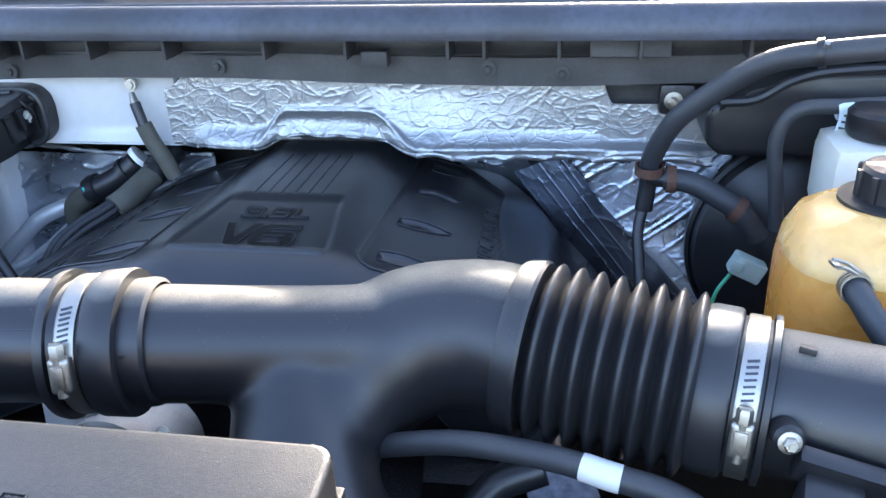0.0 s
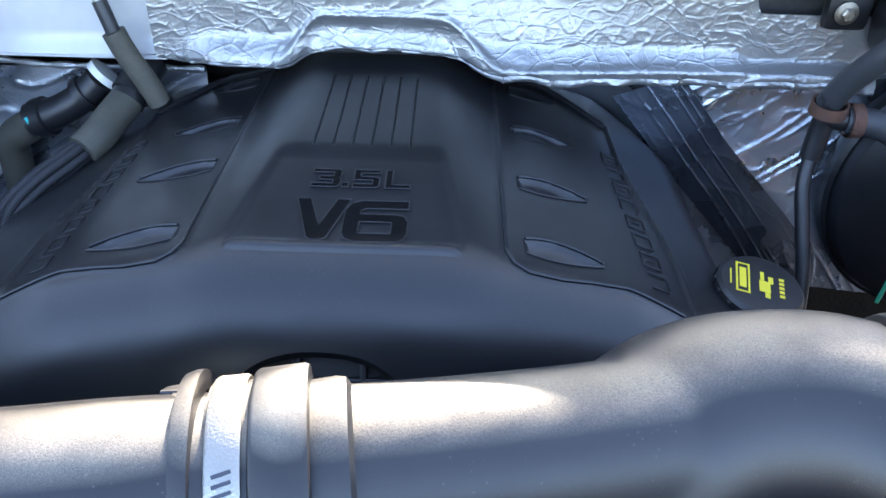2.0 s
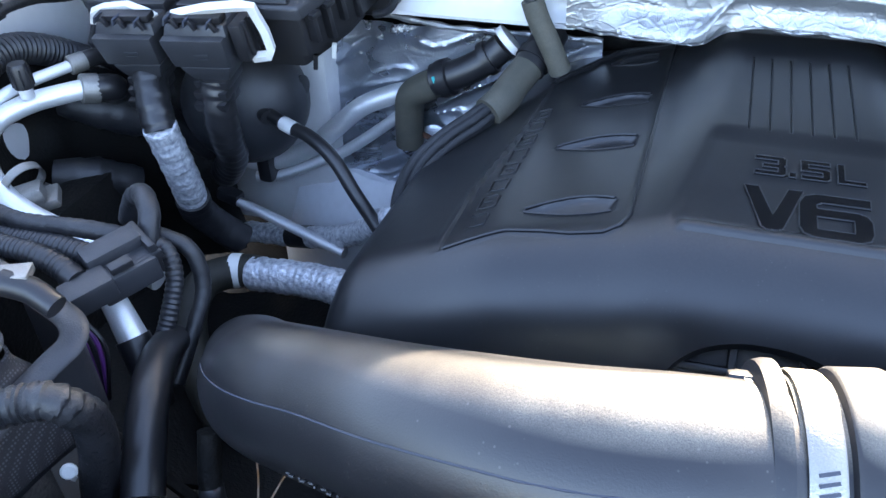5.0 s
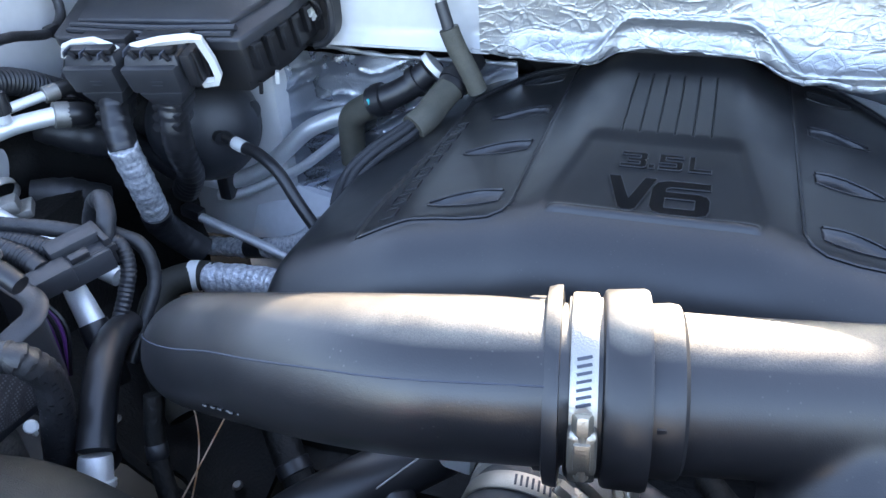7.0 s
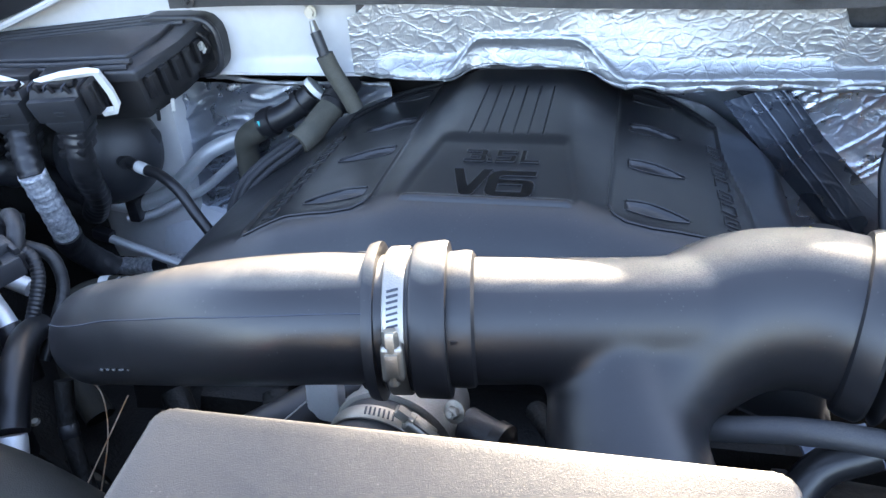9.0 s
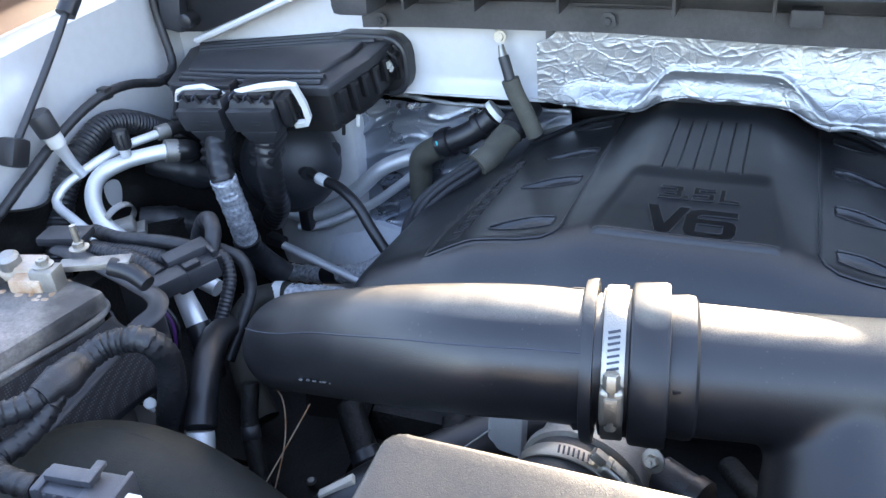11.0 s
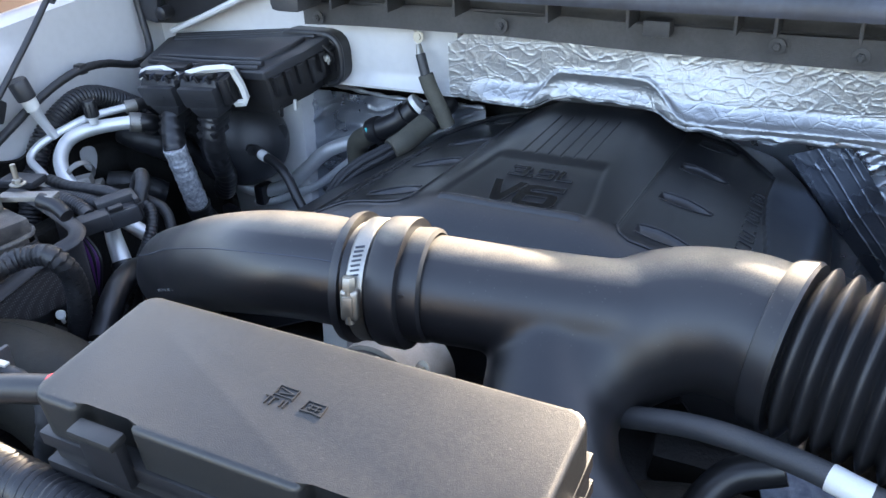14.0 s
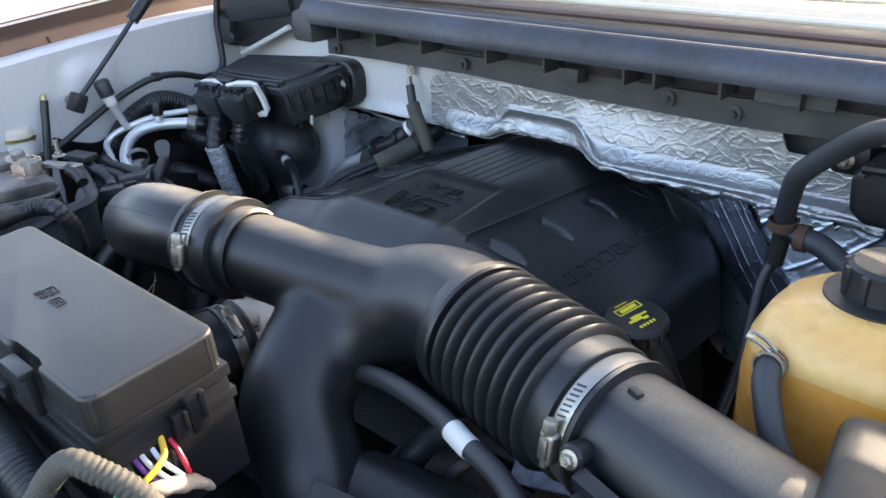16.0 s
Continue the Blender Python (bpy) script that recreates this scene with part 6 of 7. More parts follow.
for k in range(8):
    part("cap_rib", box((-0.9685 + 0.0088 * math.cos(k * 0.785), 0.735 + 0.0088 * math.sin(k * 0.785), 1.102), (0.0016, 0.0016, 0.018), 0.0004), BLACK, acm)
part("bracket", box((-0.945, 0.648, 1.026), (0.072, 0.022, 0.016), 0.005, (0, -8, 38)), DULLSTEEL, acm)
part("bracket_flange", box((-0.925, 0.672, 1.018), (0.030, 0.030, 0.010), 0.003, (0, -8, 38)), DULLSTEEL, acm)
bolt("bolt", (-0.962, 0.636, 1.032), (0.2, -0.4, 1), 0.0055, acm, STEEL)
for lab, pts, r in (("black rubber hose joining the thick aluminium line", [(-0.944, 0.780, 1.072), (-0.928, 0.800, 1.066), (-0.950, 0.82, 1.050), (-0.935, 0.86, 1.01), (-0.90, 0.89, 0.95)], 0.0130), ("slim black rubber hose joining the aluminium line", [(-0.964, 0.796, 1.088), (-0.955, 0.815, 1.088), (-0.955, 0.83, 1.080), (-0.945, 0.87, 1.04)], 0.0085)):
    ah = tagged(empty("ac_hose", pts[-1]), lab, "hose", "rubber hoses")
    part("hose", sweep(pts, r, 18), RUBBER, ah)
    part("ferrule", lathe([(-0.008, r * 0.95), (-0.007, r * 1.1), (0.008, r * 1.1), (0.009, r * 0.95)], Vector(pts[0]).lerp(Vector(pts[1]), 0.12), Vector(pts[1]) - Vector(pts[0]), 20), DULLSTEEL, ah)
snork = tagged(empty("snorkel_hose", (-1.02, 0.6, 0.95)), "black corrugated hose behind the aluminium lines", "hose", "corrugated conduits")
part("corrugation", sweep([(-1.012, 0.86, 1.060), (-1.018, 0.825, 1.084), (-1.021, 0.791, 1.100), (-1.022, 0.762, 1.104), (-1.022, 0.737, 1.097), (-1.023, 0.708, 1.082), (-1.024, 0.684, 1.060), (-1.022, 0.664, 1.034), (-1.020, 0.648, 1.005), (-1.015, 0.62, 0.95)], 0.0150, 24, 0.0012, ribbed(0.0056, 0.065)), LOOM, snork)
fl = tagged(empty("wire_loom", (-1.03, 0.55, 1.05)), "black wire loom clipped along the fender", "wire loom", "wiring harnesses")
part("loom", sweep([(-1.03, 0.925, 1.28), (-1.033, 0.918, 1.22), (-1.028, 0.915, 1.185), (-1.015, 0.905, 1.139), (-1.005, 0.866, 1.129), (-1.000, 0.808, 1.145), (-1.000, 0.763, 1.149), (-1.008, 0.723, 1.138), (-1.015, 0.677, 1.117), (-1.022, 0.631, 1.091), (-1.030, 0.568, 1.058), (-1.035, 0.45, 1.03)], 0.0056, 12, 0.003, wrapped(0.014, 0.08), helix=0.014), CLOTH, fl)
part("clip", box((-1.002, 0.762, 1.149), (0.014, 0.014, 0.015), 0.003), BLACK, fl)
part("branch", sweep([(-1.006, 0.868, 1.129), (-0.996, 0.875, 1.118), (-0.992, 0.868, 1.095), (-0.985, 0.850, 1.085), (-0.965, 0.84, 1.09)], 0.0040, 10), BLACK, fl)
part("clip", box((-1.005, 0.872, 1.130), (0.012, 0.016, 0.012), 0.003), BLACK, fl)
# dark insulation mat behind the lines
mt_ = tagged(empty("insulation_mat", (-0.93, 0.80, 0.8)), "rumpled black insulation mat behind the metal lines", "insulation mat")
part("fabric", sheet(lambda u, v: Vector((-1.032 + 0.13 * smooth(0.72, 1.0, u) + 0.012 * math.sin(u * 13 + v * 5) + 0.012 * noise.noise(Vector((u * 8, v * 6, 3))), 0.58 + 0.33 * u, 0.80 + 0.275 * v - 0.02 * math.sin(u * 9) * v)), 50, 40, 0.004), SHADED_GRIME, mt_)
part("fold", sweep([(-1.0, 0.80, 1.042), (-0.975, 0.81, 1.035), (-0.950, 0.83, 1.02), (-0.93, 0.86, 1.0)], [0.014, 0.019, 0.022, 0.018], 18, 0.004, wrapped(0.02, 0.10)), CLOTH, mt_)
part("fold", sweep([(-1.0, 0.76, 0.98), (-0.97, 0.78, 0.97), (-0.94, 0.81, 0.95)], [0.014, 0.020, 0.016], 18, 0.004, wrapped(0.02, 0.10, 2.0)), CLOTH, mt_)
part("pinch_clip", lathe([(-0.004, 0.0175), (0.004, 0.0175), (0.004, 0.0190), (-0.004, 0.0190)], (-0.935, 0.668, 1.038), (-0.6, 0.2, 0.3), 24, caps=False), DULLSTEEL, mt_)
strut = tagged(empty("hood_strut", (-1.0, 0.62, 1.13)), "black gas strut holding the hood open", "gas strut")
part("socket", box((-1.005, 0.617, 1.133), (0.026, 0.024, 0.032), 0.006, (-28, 0, 0)), BLACK, strut)
part("rod", sweep([(-1.003, 0.618, 1.137), (-1.0, 0.70, 1.215), (-1.0, 0.78, 1.295)], 0.0042, 12), GREY, strut)
part("cylinder", sweep([(-1.0, 0.735, 1.250), (-0.99, 0.95, 1.46)], 0.011, 16), BLACK, strut)
part("stud", lathe([(0, 0.008), (0.02, 0.008)], (-1.035, 0.617, 1.133), (1, 0, 0), 14), STEEL, strut)
# black hinge bracket, enlarged to keep low sun off battery and fender
part("hinge_sun_block", slab([(-0.735, 1.33), (-0.80, 1.42), (-1.06, 1.42), (-1.05, 1.187), (-1.02, 1.174), (-0.975, 1.176), (-0.916, 1.197), (-0.84, 1.224), (-0.735, 1.262)], -0.962, -0.932, pose(0, 0, 0, 90, 0, 0), 0.004), BLACK, hood)
part("hinge_arm", box((-0.90, 0.935, 1.262), (0.17, 0.05, 0.05), 0.012, (10, -8, 6)), GREY, hood)
part("hinge_knuckle", box((-1.01, 0.926, 1.205), (0.035, 0.02, 0.05), 0.005, (0, 10, 0)), GREY, hood)
part("hinge_pin", lathe([(0, 0.010), (0.02, 0.010), (0.022, 0.007)], (-0.985, 0.932, 1.195), (0, -1, 0), 16), BLACK, hood)
part("white_flange", sweep([(-0.995, 0.940, 1.162), (-0.92, 0.935, 1.190), (-0.83, 0.930, 1.225)], 0.0050, 8), WHITE, hood)

# ---------------------------------------------------------------- battery corner
battery = tagged(empty("battery", (-0.87, 0.36, 0.9)), "stained black car battery in a woven jacket", "battery")
BT = (0, 0, -10)
BX, BY = -0.8625, 0.352


def on_battery(x, y, z=0.0):
    return Matrix.Translation((BX, BY, z)) @ (pose(0, 0, 0, 0, 0, -10) @ Vector((x, y, 0)))


part("case", box((BX, BY, 1.000), (0.168, 0.245, 0.17), 0.010, BT), BATTERY, battery)
part("top", box((BX, BY, 1.0885), (0.174, 0.250, 0.018), 0.005, BT), BATTERY, battery)
part("lip", sweep([on_battery(0.086, -0.123, 1.079), on_battery(0.0865, 0.0, 1.0790), on_battery(0.085, 0.122, 1.079), on_battery(0.0, 0.1245, 1.079), on_battery(-0.085, 0.122, 1.079)], 0.0030, 8), BATTERY, battery)


def jacket_side(u, v):
    s = 2 * math.pi * u
    q = Vector((math.copysign(abs(math.cos(s)) ** 0.12, math.cos(s)) * 0.091, math.copysign(abs(math.sin(s)) ** 0.12, math.sin(s)) * 0.130, 0))
    w = 1 + 0.20 * smooth(1.0, 0.1, v) + 0.012 * noise.noise(Vector((q.x * 30, q.y * 25, v * 2)))
    return on_battery(q.x * w, q.y * w, 1.000 + 0.074 * v - 0.006 * smooth(0.6, 1.0, v) * abs(noise.noise(Vector((q.x * 18, q.y * 18, 5)))))


part("jacket", sheet(jacket_side, 120, 14, 0.002), BATWRAP, battery, "dotted black woven thermal jacket")
lidb = part("vent_cover", box(on_battery(-0.040, 0.020, 1.1005), (0.072, 0.165, 0.012), 0.004, BT), BATTERY, battery)
random.seed(8)
for r in range(6):
    for c in range(2):
        part("print_bar", box(on_battery(-0.056 + 0.030 * c + random.uniform(-.002, .002), -0.030 + 0.021 * r, 1.1071), (random.uniform(0.016, 0.026), 0.006, 0.0010), 0.0003, BT), NYLON if (r + c) % 3 else BATTERY, lidb)
for y in (-0.055, 0.030):
    part("plug", lathe([(-0.002, 0.0155), (0.0010, 0.0155), (0.0012, 0.0125), (0.0022, 0.0118), (0.0026, 0.008)], on_battery(0.042, y, 1.0965), (0, 0, 1), 28), BATTERY, battery)
term = tagged(empty("battery_terminal", (-0.835, 0.465, 1.10)), "corroded battery terminal with steel bolts", "battery terminal")
part("cover", box((-0.846, 0.458, 1.1065), (0.052, 0.026, 0.016), 0.006, (0, 0, 14)), STAINED, term, "stained white plastic terminal cover")
part("post", lathe([(0, 0.0095), (0.010, 0.0095), (0.013, 0.006)], (-0.846, 0.453, 1.112), (0.1, -0.2, 1), 20), DULLSTEEL, term)
part("clamp", box((-0.822, 0.448, 1.103), (0.030, 0.022, 0.013), 0.003, (0, 0, 14)), CORRODE, term, "rust and grease stained clamp jaw")
part("block", box((-0.806, 0.452, 1.106), (0.022, 0.018, 0.022), 0.002, (0, 0, 14)), DULLSTEEL, term)
bolt("bolt", (-0.809, 0.454, 1.117), (0, 0, 1), 0.0052, term, STEEL)
bolt("bolt", (-0.806, 0.492, 1.113), (0, 0, 1), 0.0052, term, STEEL)
part("stud", lathe([(0, 0.003), (0.020, 0.003)], (-0.806, 0.492, 1.116), (0, 0, 1), 12), STEEL, term)
part("link", box((-0.783, 0.484, 1.106), (0.062, 0.015, 0.006), 0.001, (0, 0, 24)), DULLSTEEL, term)
part("cable_end", sweep([(-0.770, 0.487, 1.103), (-0.752, 0.490, 1.098), (-0.735, 0.488, 1.090)], [0.0085, 0.0085, 0.0078], 14), BLACK, term)
random.seed(21)
for k in range(16):
    part("crust", lathe([(0, random.uniform(0.002, 0.005)), (random.uniform(0.0006, 0.0016), 0.001)], (random.uniform(-0.845, -0.795), random.uniform(0.428, 0.445), 1.0972), (0, 0, 1), 7), CORRODE, term)
TRAYLINE = [(-0.805, 0.521, 1.066), (-0.770, 0.510, 1.065), (-0.741, 0.499, 1.064), (-0.734, 0.486, 1.062), (-0.740, 0.468, 1.059), (-0.751, 0.440, 1.054), (-0.762, 0.39, 1.046), (-0.770, 0.345, 1.041), (-0.785, 0.27, 1.031)]


def glide_at(points, u):
    line = glide(points, 0.004)
    k = u * (len(line) - 1)
    i = min(int(k), len(line) - 2)
    return line[i].lerp(line[i + 1], k - i)


tray = tagged(empty("battery_tray", (-0.85, 0.4, 0.85)), "grey plastic battery tray rail", "battery tray")
part("rail", sweep([(-0.90, 0.545, 1.070), (-0.845, 0.533, 1.070), (-0.805, 0.521, 1.070), (-0.770, 0.510, 1.069), (-0.741, 0.499, 1.068), (-0.732, 0.486, 1.064), (-0.736, 0.468, 1.060), (-0.743, 0.440, 1.052), (-0.750, 0.39, 1.038), (-0.755, 0.345, 1.030), (-0.770, 0.27, 1.02)], 0.0090, 12, 0.004, flat=0.40), GREY, tray)
part("wall", sheet(lambda u, v: glide_at(TRAYLINE, u) + Vector((0, 0, -0.07 * (1 - v))), 40, 4, 0.003), GREY, tray)
part("ear", box((-0.90, 0.560, 1.076), (0.05, 0.03, 0.010), 0.004, (0, 0, 15)), GREY, tray)
part("floor_plate", box((-0.87, 0.35, 0.88), (0.25, 0.36, 0.04), 0.01), BLACK, tray)
washer = tagged(empty("washer_bottle", (-1.055, 0.535, 1.0)), "milky washer bottle with cream cap beside the fender", "bottle")
part("body", lathe([(0, 0.029), (0.060, 0.029), (0.066, 0.026)], (-1.062, 0.530, 1.02), (0, 0, 1), 32), MILK, washer)
part("cap", lathe([(0, 0.028), (0.012, 0.028), (0.016, 0.025)], (-1.062, 0.530, 1.086), (0, 0, 1), 32), CREAM, washer)
part("rim", lathe([(0.0, 0.0305), (0.005, 0.0305)], (-1.062, 0.530, 1.082), (0, 0, 1), 32), GOLD, washer)
bl = tagged(empty("brake_line_hose", (-0.98, 0.57, 1.06)), "black hose with a brass end by the fender", "hose", "rubber hoses")
part("hose", sweep([(-1.038, 0.578, 1.140), (-1.034, 0.573, 1.120), (-1.030, 0.568, 1.095), (-1.026, 0.560, 1.06), (-1.02, 0.55, 1.02)], 0.0064, 14), RUBBER, bl)
part("brass_end", lathe([(0, 0.0042), (0.007, 0.0048), (0.011, 0.003)], (-1.038, 0.578, 1.139), (-0.4, 0.1, 1), 14), GOLD, bl)

wh = tagged(empty("wiring_harness", (-0.73, 0.42, 0.95)), "thick tape-wrapped wiring harness looping beside the battery", "harness", "wiring harnesses")
part("trunk", sweep([(-0.83, 0.300, 1.068), (-0.781, 0.313, 1.075), (-0.754, 0.319, 1.076), (-0.738, 0.331, 1.076), (-0.729, 0.346, 1.076), (-0.726, 0.365, 1.076), (-0.727, 0.391, 1.076), (-0.724, 0.412, 1.078), (-0.711, 0.424, 1.080), (-0.695, 0.430, 1.080), (-0.690, 0.438, 1.066), (-0.694, 0.447, 1.045), (-0.704, 0.452, 1.01), (-0.716, 0.452, 0.975), (-0.73, 0.45, 0.92)], [0.0080, 0.0085, 0.0092, 0.0100, 0.0105, 0.0108], 20, 0.0012, wrapped(0.0066, 0.20), helix=0.0066), CLOTH, wh)
part("branch", sweep([(-0.724, 0.375, 1.076), (-0.722, 0.358, 1.071), (-0.723, 0.341, 1.062), (-0.728, 0.323, 1.056), (-0.733, 0.308, 1.054), (-0.724, 0.297, 1.055), (-0.699, 0.290, 1.060), (-0.676, 0.290, 1.060)], 0.0078, 18, 0.0014, wrapped(0.0080, 0.20, 4.0), helix=0.008), CLOTH, wh)
part("tape_joint", sweep([(-0.7275, 0.350, 1.076), (-0.7255, 0.370, 1.077), (-0.7265, 0.392, 1.077)], [0.0105, 0.0135, 0.0112], 18, 0.002, wrapped(0.016, 0.10, 1.0), helix=0.016), CLOTH, wh)
pl2 = tagged(empty("harness_connector", (-0.65, 0.30, 1.0)), "grey weatherproof harness connector", "connector", "connectors")
part("shell", box((-0.652, 0.296, 1.058), (0.048, 0.022, 0.018), 0.003, (0, 2, 8)), CONNECTOR, pl2)
part("rear_shell", box((-0.627, 0.299, 1.057), (0.024, 0.027, 0.022), 0.003, (0, 2, 8)), CONNECTOR, pl2)
part("latch", box((-0.650, 0.299, 1.071), (0.036, 0.012, 0.006), 0.002, (0, 2, 8)), CONNECTOR, pl2)
part("latch_bar", box((-0.634, 0.303, 1.0745), (0.007, 0.020, 0.004), 0.001, (0, 2, 8)), CONNECTOR, pl2)
part("ridge", box((-0.668, 0.293, 1.066), (0.005, 0.022, 0.008), 0.002, (0, 2, 8)), CONNECTOR, pl2)
for k in range(4):
    part("grip", box((-0.662 + 0.008 * k, 0.2845 + 0.0011 * k, 1.059), (0.0030, 0.0030, 0.014), 0.0008, (0, 2, 8)), CONNECTOR, pl2)
part("end_plate", box((-0.6135, 0.3010, 1.0575), (0.004, 0.030, 0.025), 0.0015, (0, 2, 8)), CONNECTOR, pl2)
for x, y, z, d in ((-0.741, 0.372, 1.075, (0.5, -0.4, 0.8)), (-0.721, 0.440, 1.000, (0.5, -0.7, 0.4))):
    hc = tagged(empty("harness_clip", (x, y, z)), "white nylon clip on the wiring harness", "clip", "harness clips")
    part("head", lathe([(0, 0.0052), (0.002, 0.0055), (0.0035, 0.004)], (x, y, z), d, 12), NYLON, hc)
    part("tongue", box((x, y, z - 0.006), (0.004, 0.004, 0.012), 0.0015, (20, 20, 0)), NYLON, hc)
tb = tagged(empty("wire_branch", (-0.60, 0.30, 1.0)), "crumpled grey taped wire branch behind the connector", "wire branch", "wiring harnesses")
part("wire", sweep([(-0.612, 0.300, 1.057), (-0.590, 0.300, 1.056), (-0.570, 0.297, 1.052), (-0.552, 0.292, 1.044), (-0.548, 0.285, 1.025), (-0.56, 0.28, 0.99)], [0.0050, 0.0065, 0.0070, 0.0075, 0.0070], 14, 0.002, wrapped(0.013, 0.16, 3.0), helix=0.013), HOSE, tb)
part("end_clip", box((-0.603, 0.300, 1.064), (0.010, 0.006, 0.003), 0.001, (0, 8, 10)), NYLON, tb)
# connector pair standing in front of the pipes
pl3 = tagged(empty("harness_connector", (-0.75, 0.57, 1.0)), "dark grey two-piece harness connector above the metal pipe", "connector", "connectors")
CD = (0, -6, 58)
part("shell", box((-0.754, 0.567, 1.052), (0.044, 0.028, 0.020), 0.003, CD), GREY, pl3)
part("rear_shell", box((-0.764, 0.540, 1.054), (0.034, 0.024, 0.018), 0.003, CD), GREY, pl3)
part("upper_shell", box((-0.768, 0.576, 1.062), (0.042, 0.022, 0.018), 0.003, CD), GREY, pl3)
part("ridge", box((-0.742, 0.570, 1.060), (0.036, 0.004, 0.007), 0.001, CD), BLACK, pl3)
part("collar", box((-0.752, 0.592, 1.058), (0.006, 0.040, 0.026), 0.002, CD), BLACK, pl3)
part("latch", box((-0.750, 0.561, 1.065), (0.016, 0.010, 0.005), 0.001, CD), BLACK, pl3)
for lab, mt, pts, r, rf, hx in (
    ("thin corrugated wire loom curling down", LOOM, [(-0.765, 0.605, 1.052), (-0.748, 0.606, 1.046), (-0.738, 0.596, 1.030), (-0.737, 0.580, 1.010), (-0.739, 0.562, 0.988), (-0.738, 0.540, 0.965), (-0.738, 0.52, 0.93)], 0.0066, ribbed(0.0042, 0.07), 0.0),
    ("taped wire loom beside the corrugated one", CLOTH, [(-0.765, 0.618, 1.05), (-0.738, 0.620, 1.038), (-0.728, 0.612, 1.010), (-0.729, 0.590, 0.985), (-0.733, 0.56, 0.955)], 0.0060, wrapped(0.012, 0.08), 0.012),
    ("taped wire loom above the connector", CLOTH, [(-0.905, 0.600, 1.060), (-0.862, 0.588, 1.064), (-0.825, 0.588, 1.066), (-0.795, 0.590, 1.066), (-0.772, 0.598, 1.058), (-0.756, 0.604, 1.046)], 0.0068, wrapped(0.010, 0.10, 1.0), 0.010),
    ("corrugated wire loom leading to the connector", LOOM, [(-0.90, 0.572, 1.056), (-0.852, 0.560, 1.062), (-0.820, 0.556, 1.064), (-0.795, 0.552, 1.060), (-0.775, 0.545, 1.056)], 0.0086, ribbed(0.0046, 0.06), 0.0),
    ("thick corrugated loom behind the connector", LOOM, [(-0.895, 0.585, 1.048), (-0.845, 0.578, 1.054), (-0.805, 0.575, 1.056), (-0.775, 0.572, 1.052)], 0.0095, ribbed(0.0046, 0.06), 0.0),
    ("short taped loop above the looms", CLOTH, [(-0.806, 0.640, 1.040), (-0.795, 0.640, 1.062), (-0.778, 0.632, 1.074), (-0.764, 0.618, 1.070), (-0.760, 0.606, 1.056), (-0.762, 0.598, 1.04)], 0.0080, wrapped(0.014, 0.08, 2.0), 0.014)):
    wl = tagged(empty("wire_loom", pts[-1]), lab, "wire loom", "corrugated conduits" if mt is LOOM else "wiring harnesses")
    part("loom", sweep(pts, r, 16, 0.0012 if mt is LOOM else 0.0020, rf, helix=hx), mt, wl)
    part("end_tape", sweep([Vector(pts[-1]).lerp(Vector(pts[-2]), k) for k in (0.0, 0.25, 0.5)], r * 1.12, 14), RUBBER, wl)
for k, (mt, lab) in enumerate(((WIRE_PURPLE, "purple"), (BLACK, "black"), (WIRE_PURPLE, "dark purple"), (BLACK, "black"))):
    tagged(part("wire", sweep([(-0.776, 0.536 - 0.004 * k, 1.052), (-0.780 + 0.004 * k, 0.530, 1.036), (-0.772 + 0.006 * k, 0.528, 1.015), (-0.76, 0.52, 0.97)], 0.0018, 8), mt), lab + " wire below the connector", "wire", "connector wires")
rh = tagged(empty("radiator_hose", (-0.70, 0.46, 0.93)), "black rubber hose dropping beside the duct", "hose", "rubber hoses")
part("hose", sweep([(-0.738, 0.575, 0.985), (-0.724, 0.540, 0.998), (-0.708, 0.505, 0.998), (-0.694, 0.474, 0.985), (-0.685, 0.453, 0.970)], [0.0130, 0.0138, 0.0142, 0.0142], 22), RUBBER, rh)
part("ferrule", lathe([(-0.012, 0.0120), (-0.008, 0.0128), (0.006, 0.0128), (0.007, 0.0148), (0.011, 0.0148), (0.016, 0.0118)], (-0.680, 0.442, 0.961), (0.10, -0.30, -0.45), 24), ALU, rh, "bright metal ferrule")
cp = tagged(empty("coolant_pipe", (-0.76, 0.56, 0.95)), "bright bent pipe end among the wiring", "pipe", "metal pipes")
part("pipe", sweep([(-0.800, 0.590, 1.035), (-0.783, 0.575, 1.018), (-0.772, 0.568, 1.005), (-0.762, 0.562, 0.990)], [0.008, 0.0092, 0.0105, 0.0115], 18), ALU, cp)
part("sleeve", sweep([(-0.763, 0.5625, 0.992), (-0.752, 0.555, 0.972), (-0.745, 0.548, 0.94)], 0.0130, 18), RUBBER, cp)
ich = tagged(empty("intercooler_hose", (-0.66, 0.36, 0.85)), "large dusty black intercooler hose", "hose", "rubber hoses")
ICP = [(-0.88, 0.20, 0.89), (-0.82, 0.262, 0.935), (-0.765, 0.318, 0.968), (-0.722, 0.350, 0.985), (-0.676, 0.362, 0.985), (-0.617, 0.358, 0.975), (-0.548, 0.345, 0.945), (-0.49, 0.325, 0.89), (-0.45, 0.31, 0.82)]
part("hose", sweep(ICP, 0.052, 40, 0.008), OLDHOSE, ich)
part("seam", sweep([Vector(q) + Vector((0.0, 0.012, 0.0505)) for q in ICP[1:-2]], 0.0008, 6), OLDHOSE, ich)

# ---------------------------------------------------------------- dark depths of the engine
# engine masses coloured almost black so the depths read as shaded
engine = tagged(empty("engine_block", (-0.3, 0.7, 0.5)), "grimy engine block deep in the bay, blackened for shade", "engine")
part("block", box((-0.31, 0.74, 0.78), (0.58, 0.42, 0.24), 0.05), SHADED_GRIME, engine)
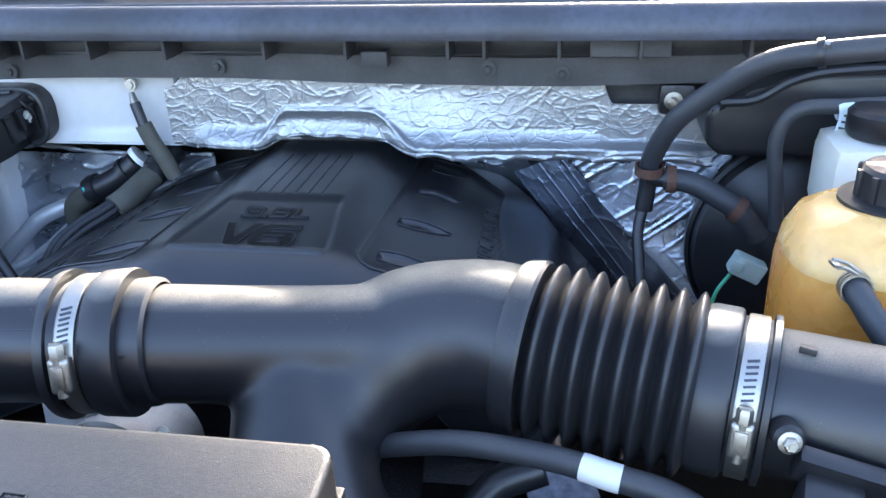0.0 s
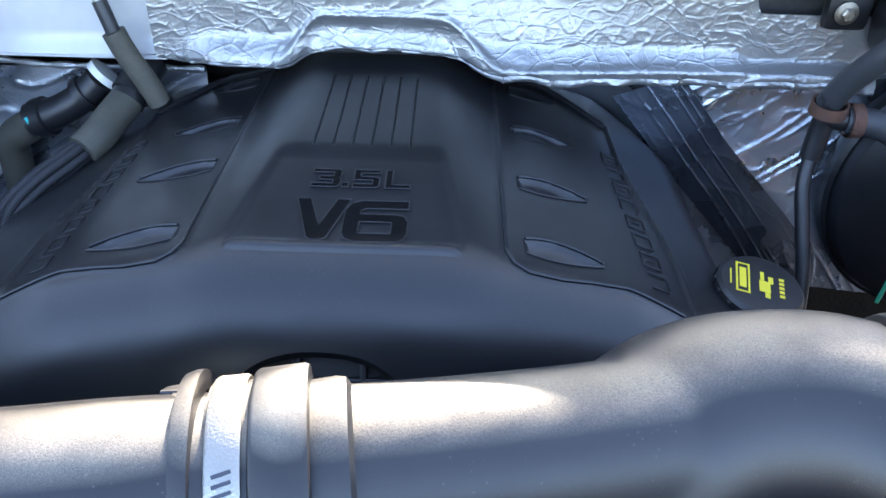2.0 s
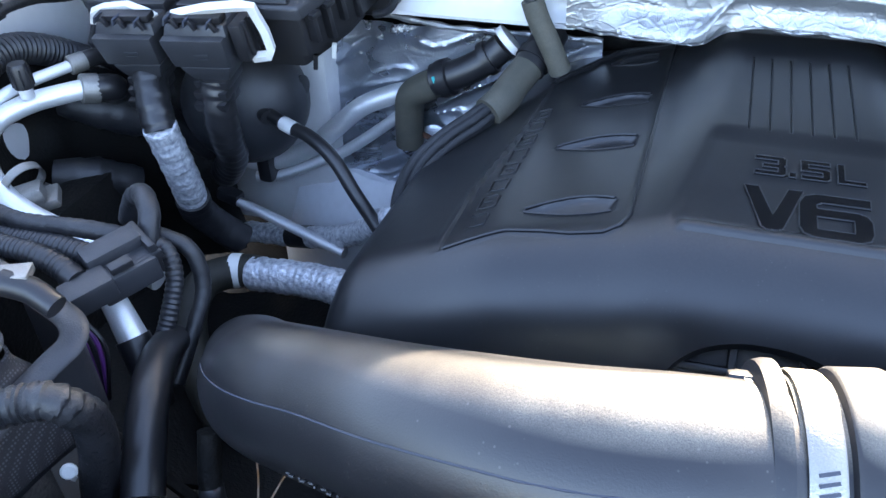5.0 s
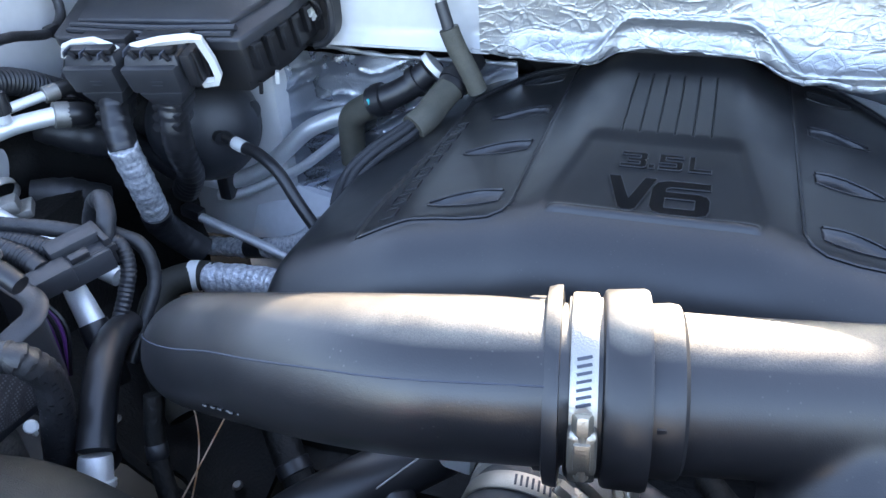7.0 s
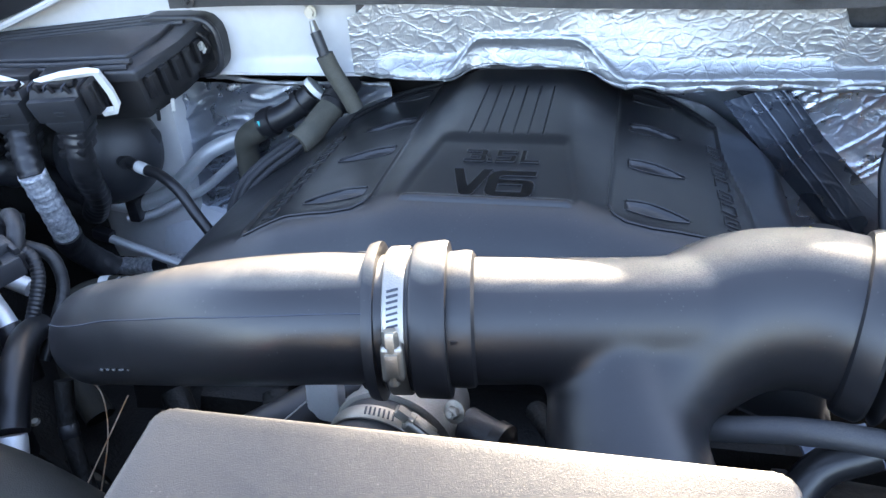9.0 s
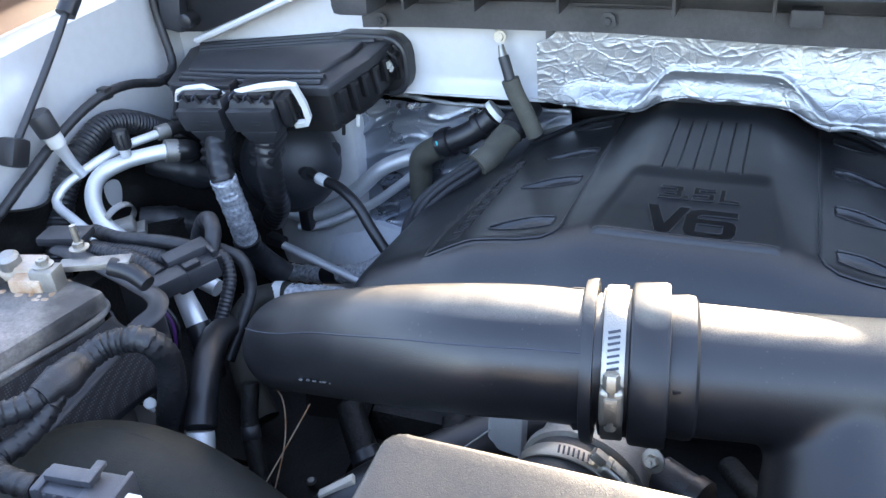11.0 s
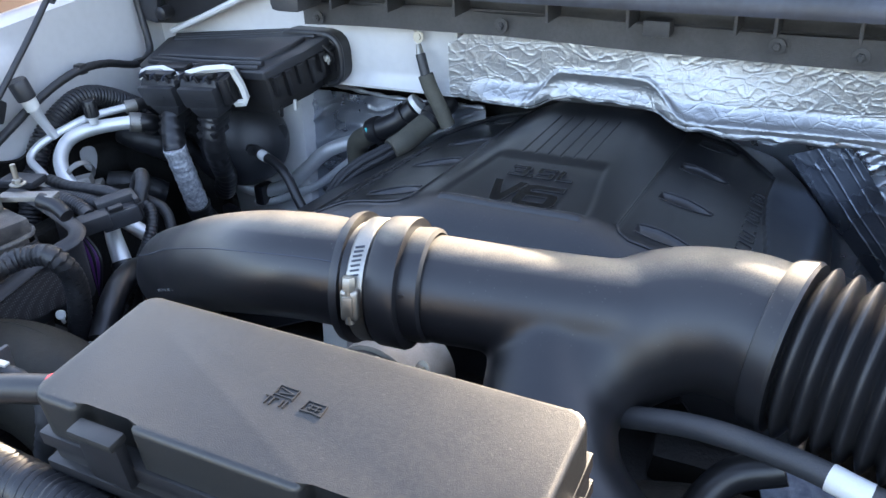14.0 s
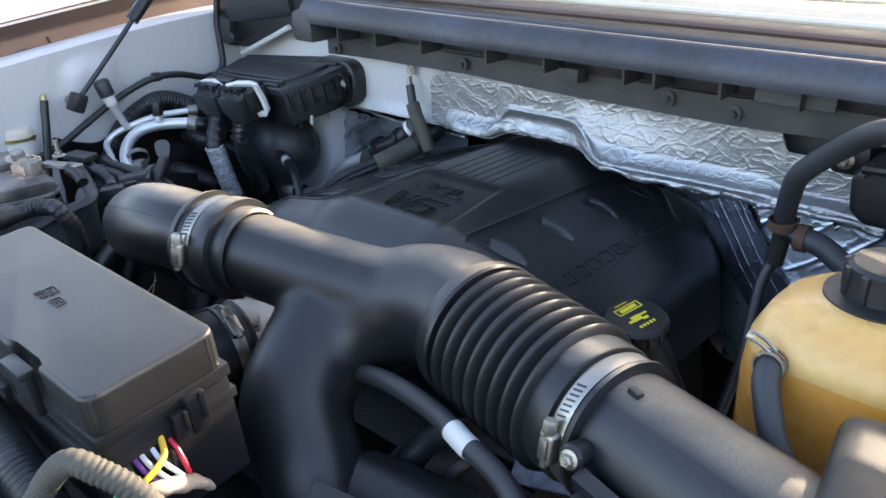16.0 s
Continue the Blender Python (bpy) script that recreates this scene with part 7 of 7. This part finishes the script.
part("front_cover", box((-0.31, 0.52, 0.64), (0.55, 0.14, 0.36), 0.04), SHADED_GRIME, engine)
part("head", box((-0.54, 0.74, 0.86), (0.10, 0.36, 0.14), 0.03), SHADED_GRIME, engine)
part("head", box((-0.08, 0.74, 0.86), (0.12, 0.36, 0.14), 0.03), SHADED_GRIME, engine)
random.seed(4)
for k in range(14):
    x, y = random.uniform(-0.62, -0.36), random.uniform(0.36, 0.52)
    part("boss", lathe([(0, 0.02), (0.02, 0.018), (0.024, 0.010)], (x, y, random.uniform(0.79, 0.86)), (random.uniform(-.4, .4), -0.5, 1), 14), SHADED_GRIME, engine)
# added panel that hides the bright ground and keeps the bay dark
bay = tagged(part("floor_bay", box((-0.25, 0.45, 0.50), (1.7, 1.3, 0.06), 0.01), FLOOR_SHADE), "near-black panel closing the bay floor, added for shade", "splash shield", kind="structure")
turbo = tagged(empty("turbo_shield", (-0.80, 0.72, 0.7)), "dark fabric and metal shield beside the engine", "shield")
part("panel", sheet(lambda u, v: Vector((-0.98 + 0.32 * u, 0.58 + 0.28 * v + 0.01 * math.sin(u * 20), 0.79 + 0.04 * math.sin(u * 5 + v * 3) + 0.02 * v)), 30, 24, 0.006), SHADED_GRIME, turbo)
for q in (0.1, 0.5, 0.9):
    part("rivet", lathe([(0, 0.006), (0.003, 0.004)], (-0.98 + 0.32 * q, 0.60, 0.800 + 0.04 * math.sin(q * 5)), (0, -0.2, 1), 10), DULLSTEEL, turbo)
part("hem", sweep([(-0.98 + 0.04 * k, 0.58 + 0.01 * math.sin(k * 0.8), 0.79 + 0.04 * math.sin(k * 0.625)) for k in range(9)], 0.006, 8), SHADED_GRIME, turbo)
random.seed(31)
# most of these hoses and pipes carry depth shade in their dark colour
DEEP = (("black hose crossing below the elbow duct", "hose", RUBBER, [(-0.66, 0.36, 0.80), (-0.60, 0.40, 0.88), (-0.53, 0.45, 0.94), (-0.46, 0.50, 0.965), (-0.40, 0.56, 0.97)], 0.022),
        ("dark hose dropping below the elbow duct", "hose", SHADED_GRIME, [(-0.66, 0.50, 0.99), (-0.655, 0.48, 0.95), (-0.63, 0.45, 0.89), (-0.60, 0.42, 0.82)], 0.008),
        ("wide dark pipe deep in the bay", "pipe", SHADED_GRIME, [(-0.62, 0.48, 0.84), (-0.55, 0.44, 0.86), (-0.46, 0.42, 0.87), (-0.36, 0.40, 0.84)], 0.030),
        ("dark hose beside the throttle boot", "hose", SHADED_GRIME, [(-0.47, 0.52, 0.98), (-0.455, 0.48, 0.955), (-0.43, 0.44, 0.91), (-0.42, 0.40, 0.84)], 0.012),
        ("hose deep in the bay, darkened for shade", "hose", SHADED_GRIME, [(-0.60, 0.56, 0.93), (-0.57, 0.53, 0.90), (-0.53, 0.50, 0.86)], 0.014),
        ("dark pipe under the bellows", "pipe", SHADED_GRIME, [(-0.14, 0.50, 0.90), (-0.06, 0.50, 0.92), (0.05, 0.50, 0.91), (0.18, 0.48, 0.88)], 0.035),
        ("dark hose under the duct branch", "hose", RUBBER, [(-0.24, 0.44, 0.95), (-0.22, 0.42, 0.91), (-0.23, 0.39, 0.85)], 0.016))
for lab, cat, mt, pts, r in DEEP:
    dh = tagged(empty("lower_" + cat, pts[-1]), lab, cat)
    part(cat, sweep(pts, r, 18), mt, dh)
    part("band", lathe([(-0.006, r * 1.02), (-0.005, r * 1.1), (0.005, r * 1.1), (0.006, r * 1.02)], Vector(pts[1]), Vector(pts[2]) - Vector(pts[0]), 18, caps=False), BLACK, dh)
for lab, mt, pts in (("thin tan wire among the dark hoses", CORRODE, [(-0.67, 0.53, 0.965), (-0.645, 0.52, 0.962), (-0.635, 0.50, 0.93), (-0.64, 0.47, 0.88)]),
                     ("thin bright steel rod below the duct", DULLSTEEL, [(-0.52, 0.44, 0.93), (-0.47, 0.47, 0.97), (-0.43, 0.495, 1.0)]),
                     ("thin tan wire running down", CORRODE, [(-0.60, 0.50, 0.98), (-0.63, 0.46, 0.92), (-0.66, 0.42, 0.86)])):
    tagged(part("wire", sweep(pts, 0.0007, 6), mt), lab, "wire", "loose wires")
rb = tagged(empty("ribbed_bracket", (-0.44, 0.43, 0.92)), "grey ribbed metal bracket beside the throttle boot", "bracket")
part("plate", box((-0.455, 0.425, 0.935), (0.07, 0.05, 0.004), 0.001, (24, 12, 24)), DULLSTEEL, rb)
for k in range(5):
    part("rib", box((-0.478 + 0.012 * k, 0.425 + 0.005 * k, 0.941 - 0.0025 * k), (0.003, 0.046, 0.006), 0.001, (24, 12, 24)), DULLSTEEL, rb)
tagged(part("yellow_strap", box((-0.545, 0.44, 0.955), (0.035, 0.008, 0.006), 0.001, (0, -30, 20)), CREAM), "tan plastic strip among the dark hoses", "strip")
tagged(part("green_lead", sweep([(-0.53, 0.40, 0.925), (-0.50, 0.40, 0.93), (-0.475, 0.40, 0.925)], 0.0025, 10), LENS_GREEN), "green insulated lead deep in the bay", "wire")
